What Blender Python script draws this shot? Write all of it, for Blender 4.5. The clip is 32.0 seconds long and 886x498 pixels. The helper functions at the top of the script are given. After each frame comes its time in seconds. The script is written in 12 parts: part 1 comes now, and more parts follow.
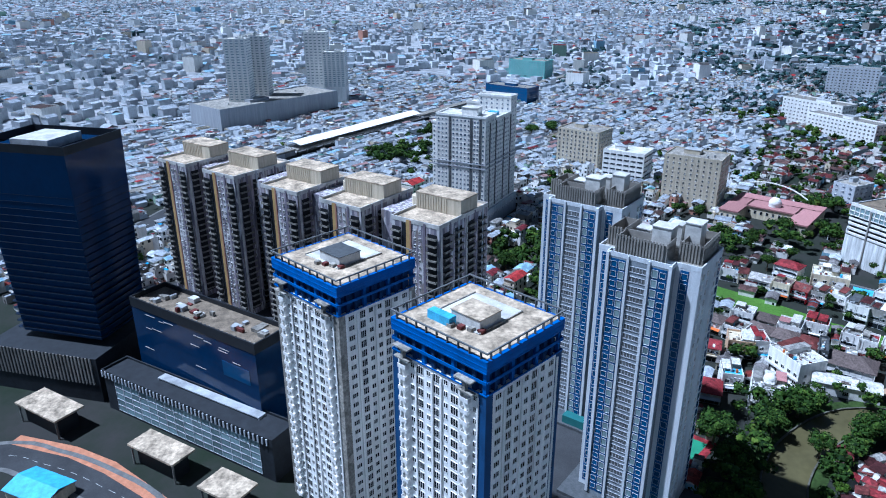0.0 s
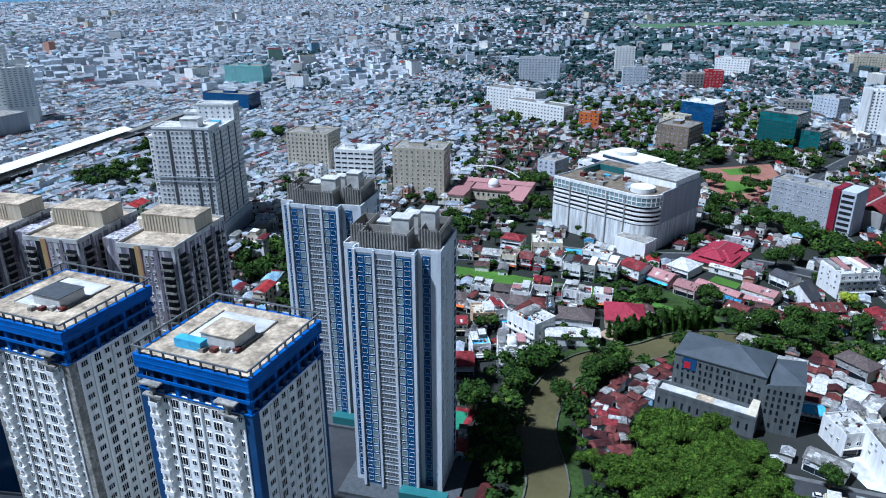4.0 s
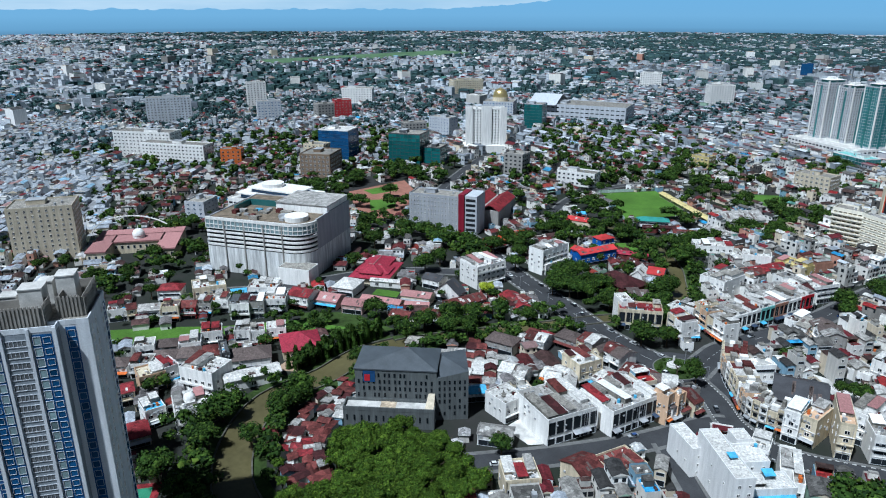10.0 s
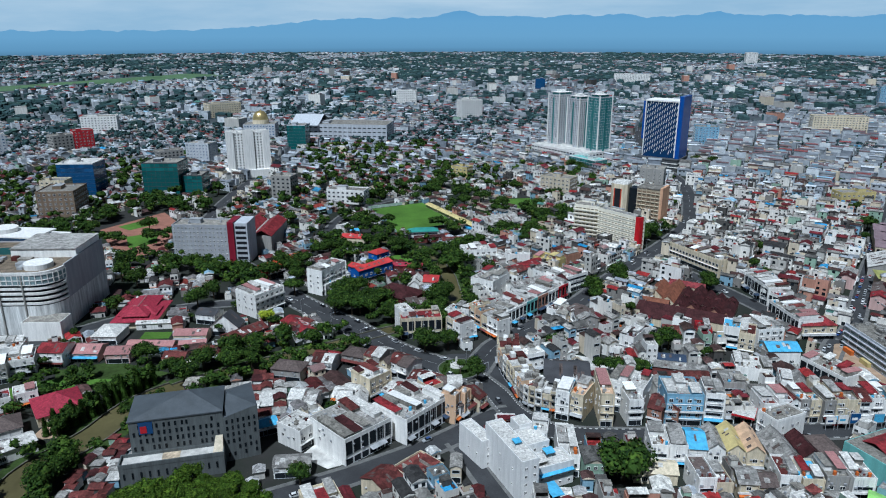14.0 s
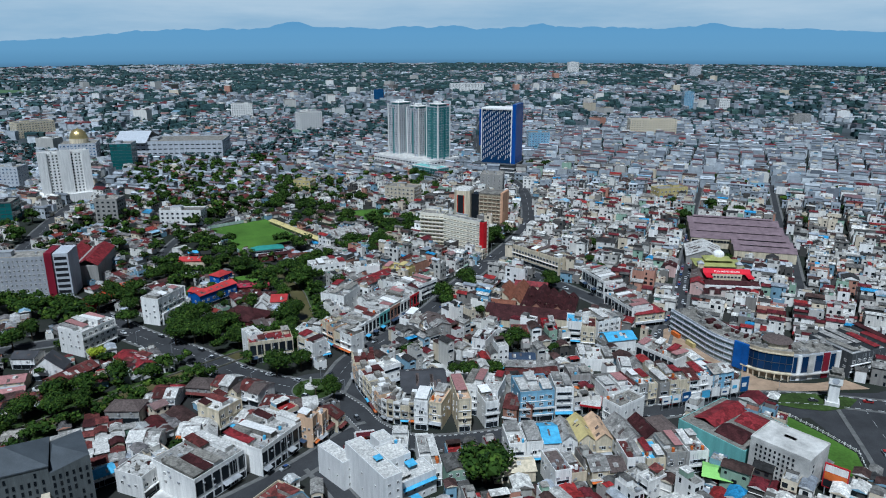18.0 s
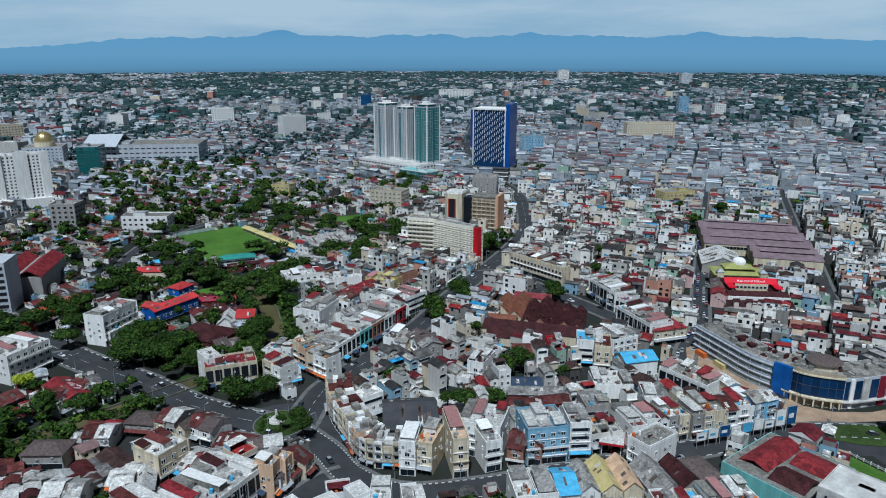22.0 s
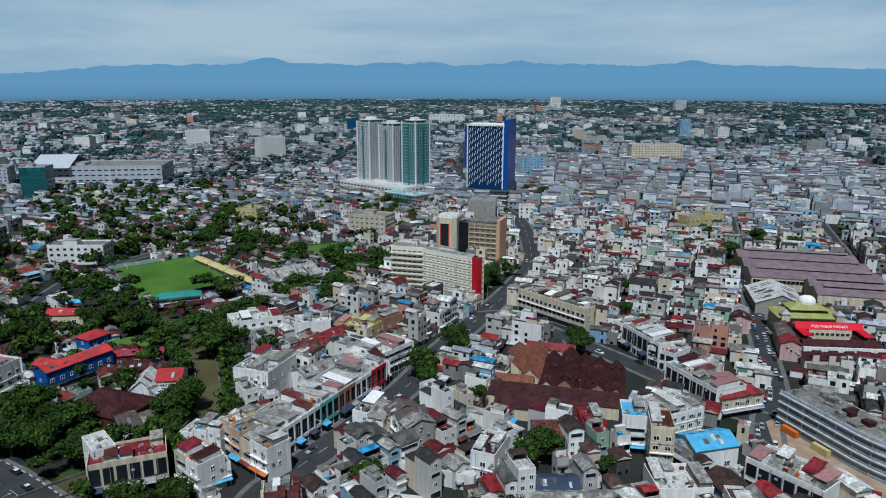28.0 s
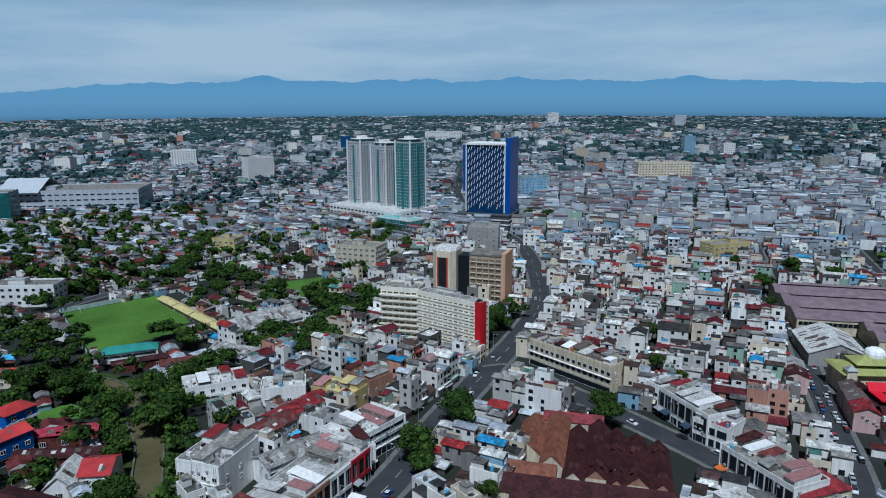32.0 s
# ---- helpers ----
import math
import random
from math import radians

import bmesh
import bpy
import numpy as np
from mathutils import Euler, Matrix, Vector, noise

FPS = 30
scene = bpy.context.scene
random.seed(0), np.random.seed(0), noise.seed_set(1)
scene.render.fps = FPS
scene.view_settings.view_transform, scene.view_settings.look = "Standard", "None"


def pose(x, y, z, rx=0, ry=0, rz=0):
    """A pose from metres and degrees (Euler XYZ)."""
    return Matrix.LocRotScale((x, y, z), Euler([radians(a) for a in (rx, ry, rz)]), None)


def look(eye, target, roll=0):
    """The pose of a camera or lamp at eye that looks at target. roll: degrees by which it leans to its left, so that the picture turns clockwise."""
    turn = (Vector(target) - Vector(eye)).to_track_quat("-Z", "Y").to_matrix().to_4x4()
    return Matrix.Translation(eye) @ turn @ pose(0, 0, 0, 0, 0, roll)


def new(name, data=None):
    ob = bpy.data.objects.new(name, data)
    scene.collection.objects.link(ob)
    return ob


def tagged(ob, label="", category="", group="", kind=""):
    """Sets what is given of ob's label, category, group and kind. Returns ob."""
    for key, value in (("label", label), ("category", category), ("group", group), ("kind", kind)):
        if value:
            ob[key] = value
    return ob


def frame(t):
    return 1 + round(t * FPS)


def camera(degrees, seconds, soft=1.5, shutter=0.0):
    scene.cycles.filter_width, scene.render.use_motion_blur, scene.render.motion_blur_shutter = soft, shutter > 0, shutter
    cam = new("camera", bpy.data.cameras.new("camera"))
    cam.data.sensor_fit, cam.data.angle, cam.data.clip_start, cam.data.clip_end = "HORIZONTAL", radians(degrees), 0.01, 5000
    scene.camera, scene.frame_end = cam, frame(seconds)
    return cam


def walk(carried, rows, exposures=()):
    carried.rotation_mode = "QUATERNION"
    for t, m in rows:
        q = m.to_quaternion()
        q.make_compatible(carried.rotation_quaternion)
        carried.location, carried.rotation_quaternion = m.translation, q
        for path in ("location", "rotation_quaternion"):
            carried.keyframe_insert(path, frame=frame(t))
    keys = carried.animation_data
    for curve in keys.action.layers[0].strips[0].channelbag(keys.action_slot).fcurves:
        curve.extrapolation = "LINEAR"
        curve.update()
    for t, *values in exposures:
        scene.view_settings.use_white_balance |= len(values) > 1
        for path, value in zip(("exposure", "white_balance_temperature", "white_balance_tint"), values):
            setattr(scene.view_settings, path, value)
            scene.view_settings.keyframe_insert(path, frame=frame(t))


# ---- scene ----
cam = camera(64.79, 32.0, soft=1.05)


def aim(t, x, y, z, tilt, turn, roll):
    return t, pose(x, y, z, 90 + tilt, 0, turn) @ pose(0, 0, 0, 0, 0, roll)


walk(cam, [aim(*row) for row in (
    (0, 4.60, -204.00, 163.30, -21.961, 85.116, -0.11),
    (0.5, 4.60, -204.00, 163.30, -22.006, 82.880, -0.42),
    (1, 4.60, -204.00, 163.30, -22.031, 79.898, -0.37),
    (1.5, 4.60, -204.00, 163.30, -22.041, 76.794, -0.33),
    (2, 4.60, -204.00, 163.30, -22.084, 73.707, -0.39),
    (2.5, 4.60, -204.00, 163.30, -22.095, 70.612, -0.32),
    (3, 4.60, -204.00, 163.30, -22.077, 67.736, -0.27),
    (3.5, 4.60, -204.00, 163.30, -21.945, 65.285, -0.25),
    (5.5, 4.60, -204.00, 163.30, -21.552, 55.542, -0.22),
    (6, 4.60, -204.00, 163.30, -21.400, 53.114, -0.15),
    (7, 4.60, -204.00, 163.30, -20.892, 48.214, -0.15),
    (8, 4.60, -204.00, 163.30, -20.313, 43.419, -0.12),
    (9, 4.60, -204.00, 163.30, -19.708, 38.621, -0.06),
    (10, 4.60, -204.00, 163.30, -19.215, 33.924, 0.02),
    (11, 4.60, -204.00, 163.30, -18.793, 29.129, 0.06),
    (12, 4.60, -204.00, 163.30, -18.365, 24.350, 0.04),
    (13, 4.60, -204.00, 163.30, -17.959, 19.583, 0.04),
    (14, 4.60, -204.00, 163.30, -17.637, 14.792, 0.00),
    (15, 4.60, -204.00, 163.30, -17.362, 10.014, 0.04),
    (15.5, 4.60, -204.00, 163.30, -17.199, 7.624, -0.01),
    (17.5, 4.60, -203.20, 163.30, -16.869, 2.100, 0.05),
    (18, 4.74, -199.82, 163.25, -16.793, 1.935, -0.00),
    (18.5, 4.56, -195.52, 161.77, -16.829, 1.762, 0.02),
    (19, 4.22, -190.39, 159.67, -16.874, 1.633, 0.07),
    (20, 3.45, -177.76, 155.42, -16.800, 1.378, 0.09),
    (21, 2.96, -163.95, 151.04, -16.531, 1.202, 0.11),
    (21.5, 2.72, -156.80, 148.86, -16.356, 1.095, 0.08),
    (22, 2.65, -149.47, 146.64, -15.956, 1.026, 0.05),
    (22.5, 2.58, -141.90, 144.43, -15.546, 0.955, 0.06),
    (23, 2.30, -134.00, 142.11, -15.124, 0.856, 0.15),
    (23.5, 2.12, -126.08, 139.64, -14.704, 0.782, 0.16),
    (24, 2.04, -118.42, 137.25, -14.473, 0.702, 0.18),
    (24.5, 2.09, -110.86, 134.89, -14.451, 0.670, 0.19),
    (26.5, 0.90, -81.70, 125.91, -14.277, 0.359, 0.27),
    (27, 0.67, -73.83, 125.25, -14.155, 0.321, 0.29),
    (27.5, 0.43, -66.16, 124.65, -13.832, 0.250, 0.27),
    (28, 0.22, -58.56, 124.32, -13.531, 0.180, 0.17),
    (28.5, 0.40, -51.00, 123.99, -13.113, 0.188, 0.16),
    (29, 0.28, -43.76, 123.71, -12.641, 0.126, 0.18),
    (29.5, -0.21, -36.46, 123.54, -12.347, 0.050, 0.22),
    (30, -0.57, -29.03, 123.68, -12.356, -0.026, 0.15),
    (30.5, -0.35, -21.79, 123.30, -12.237, 0.005, 0.09),
    (31, -0.15, -14.39, 122.96, -12.218, -0.011, -0.17),
    (32, -0.03, 0.02, 123.60, -12.231, -0.040, -0.22),
)], exposures=[(0, 0.52, 4580, 10), (3, 0.41, 4740, 9), (7, 0.44, 4960, 6), (10, 0.22, 5190, 5), (14, -0.07, 5190, 5), (18, -0.21, 5150, 5), (24, -0.28, 5260, 4), (28, -0.33, 5320, 5), (32, -0.38, 5020, 5)])

# world: hazy tropical sky with a broken veil of cloud, and one sun
SUN_AZ, SUN_EL = (-0.15, -0.99), 61
world = bpy.data.worlds.new("sky")
scene.world = world
world.use_nodes = True
wn, wl = world.node_tree.nodes, world.node_tree.links
wn.clear()


def wnode(kind, **values):
    n = wn.new(kind)
    for k, v in values.items():
        n.inputs[k].default_value = v
    return n


sky = wn.new("ShaderNodeTexSky")
sky.sky_type, sky.sun_disc = "NISHITA", False
sky.sun_elevation, sky.sun_rotation = radians(SUN_EL), math.atan2(SUN_AZ[0], SUN_AZ[1])
sky.air_density, sky.dust_density = 1.0, 1.5
coord = wn.new("ShaderNodeTexCoord")
mapping = wnode("ShaderNodeMapping")
mapping.inputs["Scale"].default_value = (1.3, 1.3, 9)
wl.new(coord.outputs["Generated"], mapping.inputs["Vector"])
cloud = wnode("ShaderNodeTexNoise", Scale=1.5, Detail=7.0, Roughness=0.6)
wl.new(mapping.outputs[0], cloud.inputs["Vector"])
ramp = wn.new("ShaderNodeValToRGB")
ramp.color_ramp.elements[0].position, ramp.color_ramp.elements[0].color = 0.38, (6.9, 9.3, 10.7, 1)
ramp.color_ramp.elements[1].position, ramp.color_ramp.elements[1].color = 0.60, (10.4, 11.7, 12.0, 1)
wl.new(cloud.outputs["Fac"], ramp.inputs["Fac"])
# the veil thickens towards the horizon
sep = wn.new("ShaderNodeSeparateXYZ")
wl.new(coord.outputs["Generated"], sep.inputs[0])
thick = wnode("ShaderNodeMapRange")
thick.inputs["From Min"].default_value, thick.inputs["From Max"].default_value = 0.11, 0.20
thick.inputs["To Min"].default_value, thick.inputs["To Max"].default_value = 0.95, 0.05
wl.new(sep.outputs["Z"], thick.inputs["Value"])
veil = wn.new("ShaderNodeMix")
veil.data_type = "RGBA"
wl.new(thick.outputs[0], veil.inputs["Factor"])
deep = wn.new("ShaderNodeMix")
deep.data_type, deep.blend_type = "RGBA", "MULTIPLY"
deep.inputs["Factor"].default_value = 1.0
deep.inputs["B"].default_value = (0.17, 0.18, 0.21, 1)
wl.new(sky.outputs[0], deep.inputs["A"])
wl.new(deep.outputs["Result"], veil.inputs["A"])
wl.new(ramp.outputs[0], veil.inputs["B"])
back = wnode("ShaderNodeBackground", Strength=0.057)
wl.new(veil.outputs["Result"], back.inputs["Color"])
wout = wn.new("ShaderNodeOutputWorld")
wl.new(back.outputs[0], wout.inputs["Surface"])

sun = new("sun", bpy.data.lights.new("sun", "SUN"))
sun.data.energy, sun.data.angle, sun.data.color = 5.0, radians(1.5), (1.0, 0.96, 0.90)
_c = math.cos(radians(SUN_EL))
_n = math.hypot(*SUN_AZ)
sun.matrix_world = look((SUN_AZ[0] / _n * _c * 300, SUN_AZ[1] / _n * _c * 300, math.sin(radians(SUN_EL)) * 300), (0, 0, 0))


# ---- materials ----
def rgba(c):
    return (*c, 1.0) if len(c) == 3 else tuple(c)


def material(name, color, rough=0.8, metal=0.0, grain=0.12, size=3.0, stain=0.25, stain_size=0.15, bump=0.15, vary="", spread=0.15, streak=False, spec=0.18, palette=None, patch=0.0, patch_size=0.45):
    """A worn surface: grain and stains at two scales on a colour, or on one picked from a palette for each object or island."""
    m = bpy.data.materials.new(name)
    m.use_nodes = True
    nodes, links = m.node_tree.nodes, m.node_tree.links
    bsdf = nodes["Principled BSDF"]
    bsdf.inputs["Roughness"].default_value = rough
    bsdf.inputs["Metallic"].default_value = metal
    bsdf.inputs["Specular IOR Level"].default_value = spec
    geo = nodes.new("ShaderNodeNewGeometry")
    place = geo.outputs["Position"]
    rnd = None
    if vary == "object":
        rnd = nodes.new("ShaderNodeObjectInfo").outputs["Random"]
    elif vary == "island":
        rnd = geo.outputs["Random Per Island"]
    if palette:
        pick = nodes.new("ShaderNodeValToRGB")
        pick.color_ramp.interpolation = "CONSTANT"
        el = pick.color_ramp.elements
        while len(el) < len(palette):
            el.new(0.5)
        total, at = sum(p[0] for p in palette), 0.0
        for e, (weight, c) in zip(el, palette):
            e.position, e.color = at / total, rgba(c)
            at += weight
        links.new(rnd, pick.inputs["Fac"])
        col = pick.outputs["Color"]
    else:
        base = nodes.new("ShaderNodeRGB")
        base.outputs[0].default_value = rgba(color)
        col = base.outputs[0]
    if rnd is not None and spread:
        # small changes of lightness from piece to piece
        many = nodes.new("ShaderNodeMath")
        many.operation = "MULTIPLY"
        many.inputs[1].default_value = 37.73
        links.new(rnd, many.inputs[0])
        frac = nodes.new("ShaderNodeMath")
        frac.operation = "FRACT"
        links.new(many.outputs[0], frac.inputs[0])
        rng = nodes.new("ShaderNodeMapRange")
        rng.inputs["To Min"].default_value, rng.inputs["To Max"].default_value = 1 - spread, 1 + spread
        links.new(frac.outputs[0], rng.inputs["Value"])
        hsv = nodes.new("ShaderNodeHueSaturation")
        links.new(col, hsv.inputs["Color"])
        links.new(rng.outputs[0], hsv.inputs["Value"])
        col = hsv.outputs[0]
    fine = nodes.new("ShaderNodeTexNoise")
    fine.inputs["Scale"].default_value, fine.inputs["Detail"].default_value = size, 4.0
    links.new(place, fine.inputs["Vector"])
    broad = nodes.new("ShaderNodeTexNoise")
    broad.inputs["Scale"].default_value, broad.inputs["Detail"].default_value, broad.inputs["Roughness"].default_value = stain_size, 5.0, 0.65
    if streak:
        sc = nodes.new("ShaderNodeMapping")
        sc.inputs["Scale"].default_value = (2.2, 2.2, 0.22)
        links.new(place, sc.inputs["Vector"])
        links.new(sc.outputs[0], broad.inputs["Vector"])
    else:
        links.new(place, broad.inputs["Vector"])
    for tex, amount, lo, hi in ((fine, grain, 0.3, 0.7), (broad, stain, 0.35, 0.68)):
        if amount <= 0:
            continue
        r = nodes.new("ShaderNodeMapRange")
        r.inputs["From Min"].default_value, r.inputs["From Max"].default_value = lo, hi
        r.inputs["To Min"].default_value, r.inputs["To Max"].default_value = 1 - amount, 1 + amount * 0.35
        links.new(tex.outputs["Fac"], r.inputs["Value"])
        mul = nodes.new("ShaderNodeMix")
        mul.data_type, mul.blend_type = "RGBA", "MULTIPLY"
        mul.inputs["Factor"].default_value = 1.0
        links.new(col, mul.inputs["A"])
        links.new(r.outputs[0], mul.inputs["B"])
        col = mul.outputs["Result"]
    if patch:
        # sheets and patches of different age
        cells = nodes.new("ShaderNodeTexVoronoi")
        cells.distance = "CHEBYCHEV"
        cells.inputs["Scale"].default_value = patch_size
        links.new(place, cells.inputs["Vector"])
        grey = nodes.new("ShaderNodeRGBToBW")
        links.new(cells.outputs["Color"], grey.inputs[0])
        r = nodes.new("ShaderNodeMapRange")
        r.inputs["From Min"].default_value, r.inputs["From Max"].default_value = 0.2, 0.8
        r.inputs["To Min"].default_value, r.inputs["To Max"].default_value = 1 - patch, 1 + patch * 0.6
        links.new(grey.outputs[0], r.inputs["Value"])
        mul = nodes.new("ShaderNodeMix")
        mul.data_type, mul.blend_type = "RGBA", "MULTIPLY"
        mul.inputs["Factor"].default_value = 1.0
        links.new(col, mul.inputs["A"])
        links.new(r.outputs[0], mul.inputs["B"])
        col = mul.outputs["Result"]
    links.new(col, bsdf.inputs["Base Color"])
    if bump:
        b = nodes.new("ShaderNodeBump")
        b.inputs["Strength"].default_value, b.inputs["Distance"].default_value = bump, 0.05
        links.new(fine.outputs["Fac"], b.inputs["Height"])
        links.new(b.outputs[0], bsdf.inputs["Normal"])
    return m


def glass(name, color, rough=0.08, stain=0.1, shine=0.35):
    m = material(name, color, rough=rough, grain=0.1, size=0.4, stain=stain, stain_size=0.08, bump=0.0, vary="object", spread=0.35)
    m.node_tree.nodes["Principled BSDF"].inputs["Specular IOR Level"].default_value = shine
    return m


WALLS = [(34, (0.75, 0.72, 0.66)), (10, (0.50, 0.48, 0.44)), (16, (0.66, 0.57, 0.43)), (7, (0.23, 0.215, 0.195)), (5, (0.24, 0.38, 0.48)), (5, (0.48, 0.25, 0.18)), (3, (0.30, 0.42, 0.32)), (22, (0.84, 0.82, 0.78)), (6, (0.085, 0.080, 0.074))]
ROOFS = [(21, (0.135, 0.128, 0.118)), (14, (0.30, 0.285, 0.26)), (16, (0.130, 0.020, 0.026)), (13, (0.070, 0.042, 0.036)), (17, (0.66, 0.64, 0.59)), (16, (0.044, 0.042, 0.041)), (5, (0.30, 0.03, 0.030)), (2.2, (0.06, 0.28, 0.52)), (1.8, (0.10, 0.22, 0.18))]
# Far palettes: bluish, low-contrast tones put distance haze into the base colours.
HAZEDWALLS = [(30, (0.33, 0.36, 0.39)), (28, (0.43, 0.46, 0.49)), (18, (0.58, 0.61, 0.63)), (10, (0.20, 0.22, 0.25))]
HAZEDPALEWALLS = [(32, (0.52, 0.55, 0.58)), (30, (0.60, 0.63, 0.66)), (16, (0.70, 0.73, 0.75)), (8, (0.40, 0.42, 0.45))]
HAZEDROOFS = [(24, (0.15, 0.095, 0.10)), (26, (0.16, 0.175, 0.195)), (26, (0.26, 0.28, 0.305)), (13, (0.50, 0.53, 0.56)), (5, (0.22, 0.07, 0.07))]
KAMPUNG = [(32, (0.115, 0.026, 0.026)), (22, (0.09, 0.05, 0.045)), (22, (0.19, 0.175, 0.17)), (8, (0.42, 0.41, 0.40)), (7, (0.22, 0.04, 0.03)), (4, (0.58, 0.58, 0.56)), (1.2, (0.07, 0.25, 0.42))]
M_WALL_I = material("painted_walls", (0, 0, 0), palette=WALLS, vary="island", streak=True, stain=0.2, stain_size=0.3)
M_WALL_O = material("painted_wall", (0, 0, 0), palette=WALLS, vary="object", streak=True, stain=0.2, stain_size=0.3)
M_FARWALL_I = material("hazed_far_walls", (0, 0, 0), palette=HAZEDWALLS, vary="island", stain=0.3, spread=0.2)
M_PALEWALL_I = material("hazed_pale_walls", (0, 0, 0), palette=HAZEDPALEWALLS, vary="island", stain=0.3, spread=0.2)
M_FARROOF_I = material("hazed_far_roofs", (0, 0, 0), palette=HAZEDROOFS, vary="island", stain=0.3, spread=0.25)
M_ROOF_I = material("mixed_roofs", (0, 0, 0), palette=ROOFS, vary="island", stain=0.28, stain_size=0.9, spread=0.25, patch=0.38, grain=0.42, size=1.2)
M_ROOF_O = material("worn_roof", (0, 0, 0), palette=ROOFS, vary="object", stain=0.28, stain_size=0.9, spread=0.25, patch=0.38, grain=0.42, size=1.2)
M_KAMP_I = material("village_roofs", (0, 0, 0), palette=KAMPUNG, vary="island", stain=0.28, stain_size=0.9, spread=0.3, patch=0.38, grain=0.42, size=1.2)
M_KAMP_O = material("village_roof", (0, 0, 0), palette=KAMPUNG, vary="object", stain=0.28, stain_size=0.9, spread=0.3, patch=0.38, grain=0.42, size=1.2)
M_CONC = material("weathered_concrete", (0.29, 0.27, 0.235), stain=0.28, stain_size=0.9, patch=0.3, patch_size=0.4, vary="object", spread=0.25, grain=0.42, size=1.2)
M_CONCL = material("pale_concrete", (0.60, 0.58, 0.54), stain=0.4, stain_size=0.15)
M_ROOFTOP = material("dusty_roof_deck", (0.56, 0.45, 0.32), stain=0.6, stain_size=0.22, size=0.9, grain=0.4)
M_WHITE = material("white_paint", (0.81, 0.79, 0.75), streak=True, stain=0.2, stain_size=0.3, vary="object", spread=0.1)
M_CREAM = material("cream_paint", (0.66, 0.57, 0.41), streak=True, stain=0.3, stain_size=0.3, vary="object", spread=0.12)
M_BEIGE = material("beige_paint", (0.55, 0.48, 0.36), streak=True, stain=0.25, stain_size=0.3)
M_GREY = material("grey_paint", (0.33, 0.315, 0.29), streak=True, stain=0.25, stain_size=0.3)
M_PALEGREY = material("pale_grey_paint", (0.50, 0.52, 0.55), streak=True, stain=0.22, stain_size=0.25)
M_DARKGREY = material("dark_grey_cladding", (0.085, 0.09, 0.095), rough=0.6, streak=True, stain=0.3, stain_size=0.3)
M_INKBLUE = material("ink_blue_fins", (0.012, 0.022, 0.045), rough=0.4)
M_PODIUM = material("charcoal_podium", (0.026, 0.029, 0.034), rough=0.6, stain=0.3, stain_size=0.3)
M_DECKBROWN = material("brown_roof_deck", (0.22, 0.175, 0.125), stain=0.5, stain_size=0.25, grain=0.35)
M_BLACK = material("black_metal_and_shade", (0.02, 0.022, 0.026), rough=0.45)
M_BLUEPAINT = material("blue_paint", (0.02, 0.11, 0.40), rough=0.55, stain=0.3)
M_NAVY = material("navy_paint", (0.02, 0.065, 0.17), rough=0.6, stain=0.25)
M_RED = material("red_paint", (0.45, 0.02, 0.03), rough=0.55, stain=0.25)
M_DARKRED = material("dark_red_cladding", (0.20, 0.014, 0.03), rough=0.5, stain=0.25)
M_REDROOF = material("red_metal_roof", (0.24, 0.03, 0.035), rough=0.6, patch=0.38, stain=0.28, stain_size=0.9, grain=0.42, size=1.2)
M_RUST = material("rusty_tin_roof", (0.14, 0.04, 0.035), rough=0.75, stain=0.28, stain_size=0.9, patch=0.38, vary="object", spread=0.35, grain=0.42, size=1.2)
M_MAROON = material("dark_maroon_tiles", (0.060, 0.018, 0.019), rough=0.8, stain=0.28, stain_size=0.9, patch=0.38, grain=0.42, size=1.2)
M_ORANGE = material("orange_awning", (0.55, 0.14, 0.03), rough=0.6)
M_SKYBLUE = material("light_blue_tin", (0.12, 0.42, 0.66), rough=0.5, stain=0.3, stain_size=0.4)
M_PURPLE = material("mauve_tin_roof", (0.22, 0.16, 0.175), rough=0.6, stain=0.35, stain_size=0.2)
M_TEALP = material("turquoise_cladding", (0.22, 0.50, 0.47), rough=0.5, streak=True)
M_GREENROOF = material("green_tin_roof", (0.06, 0.26, 0.22), rough=0.5, stain=0.3)
M_LIME = material("lime_canopy", (0.32, 0.62, 0.16), rough=0.5)
M_YELLOW = material("yellow_paint", (0.56, 0.46, 0.20), rough=0.6, streak=True)
M_YGREEN = material("yellow_green_roof", (0.36, 0.36, 0.12), rough=0.6, stain=0.35)
M_GOLD = material("gilt_dome", (0.60, 0.46, 0.20), rough=0.3, metal=0.7)
M_BROWN = material("brown_stone", (0.22, 0.16, 0.11), streak=True)
M_TIN = material("zinc_sheet", (0.42, 0.43, 0.44), rough=0.55, metal=0.2, stain=0.4)
M_SLAT = material("grey_louvre", (0.27, 0.25, 0.22), stain=0.3)
M_GLASS = glass("dark_glass", (0.014, 0.018, 0.022), shine=0.2)
M_GLASSB = glass("blue_glass", (0.016, 0.07, 0.17))
M_GLASSD = glass("navy_curtain_wall", (0.008, 0.030, 0.085), rough=0.10, shine=0.18)
M_GLASST = glass("teal_glass", (0.05, 0.17, 0.17))
M_GLASSP = glass("pale_glass", (0.20, 0.27, 0.28), rough=0.2)
M_BLUEPANEL = material("blue_panels", (0.018, 0.085, 0.23), rough=0.45, stain=0.35, stain_size=0.5)
M_GLASSG = glass("green_glass", (0.02, 0.12, 0.12))
M_ASPHALT = material("asphalt", (0.050, 0.051, 0.054), rough=0.9, stain=0.3, stain_size=0.08, grain=0.2, size=2.0)
M_PAVE = material("pavement", (0.15, 0.148, 0.142), stain=0.35, stain_size=0.3)
M_ORANGEPAVE = material("terracotta_paving", (0.46, 0.20, 0.11), stain=0.3, stain_size=0.3)
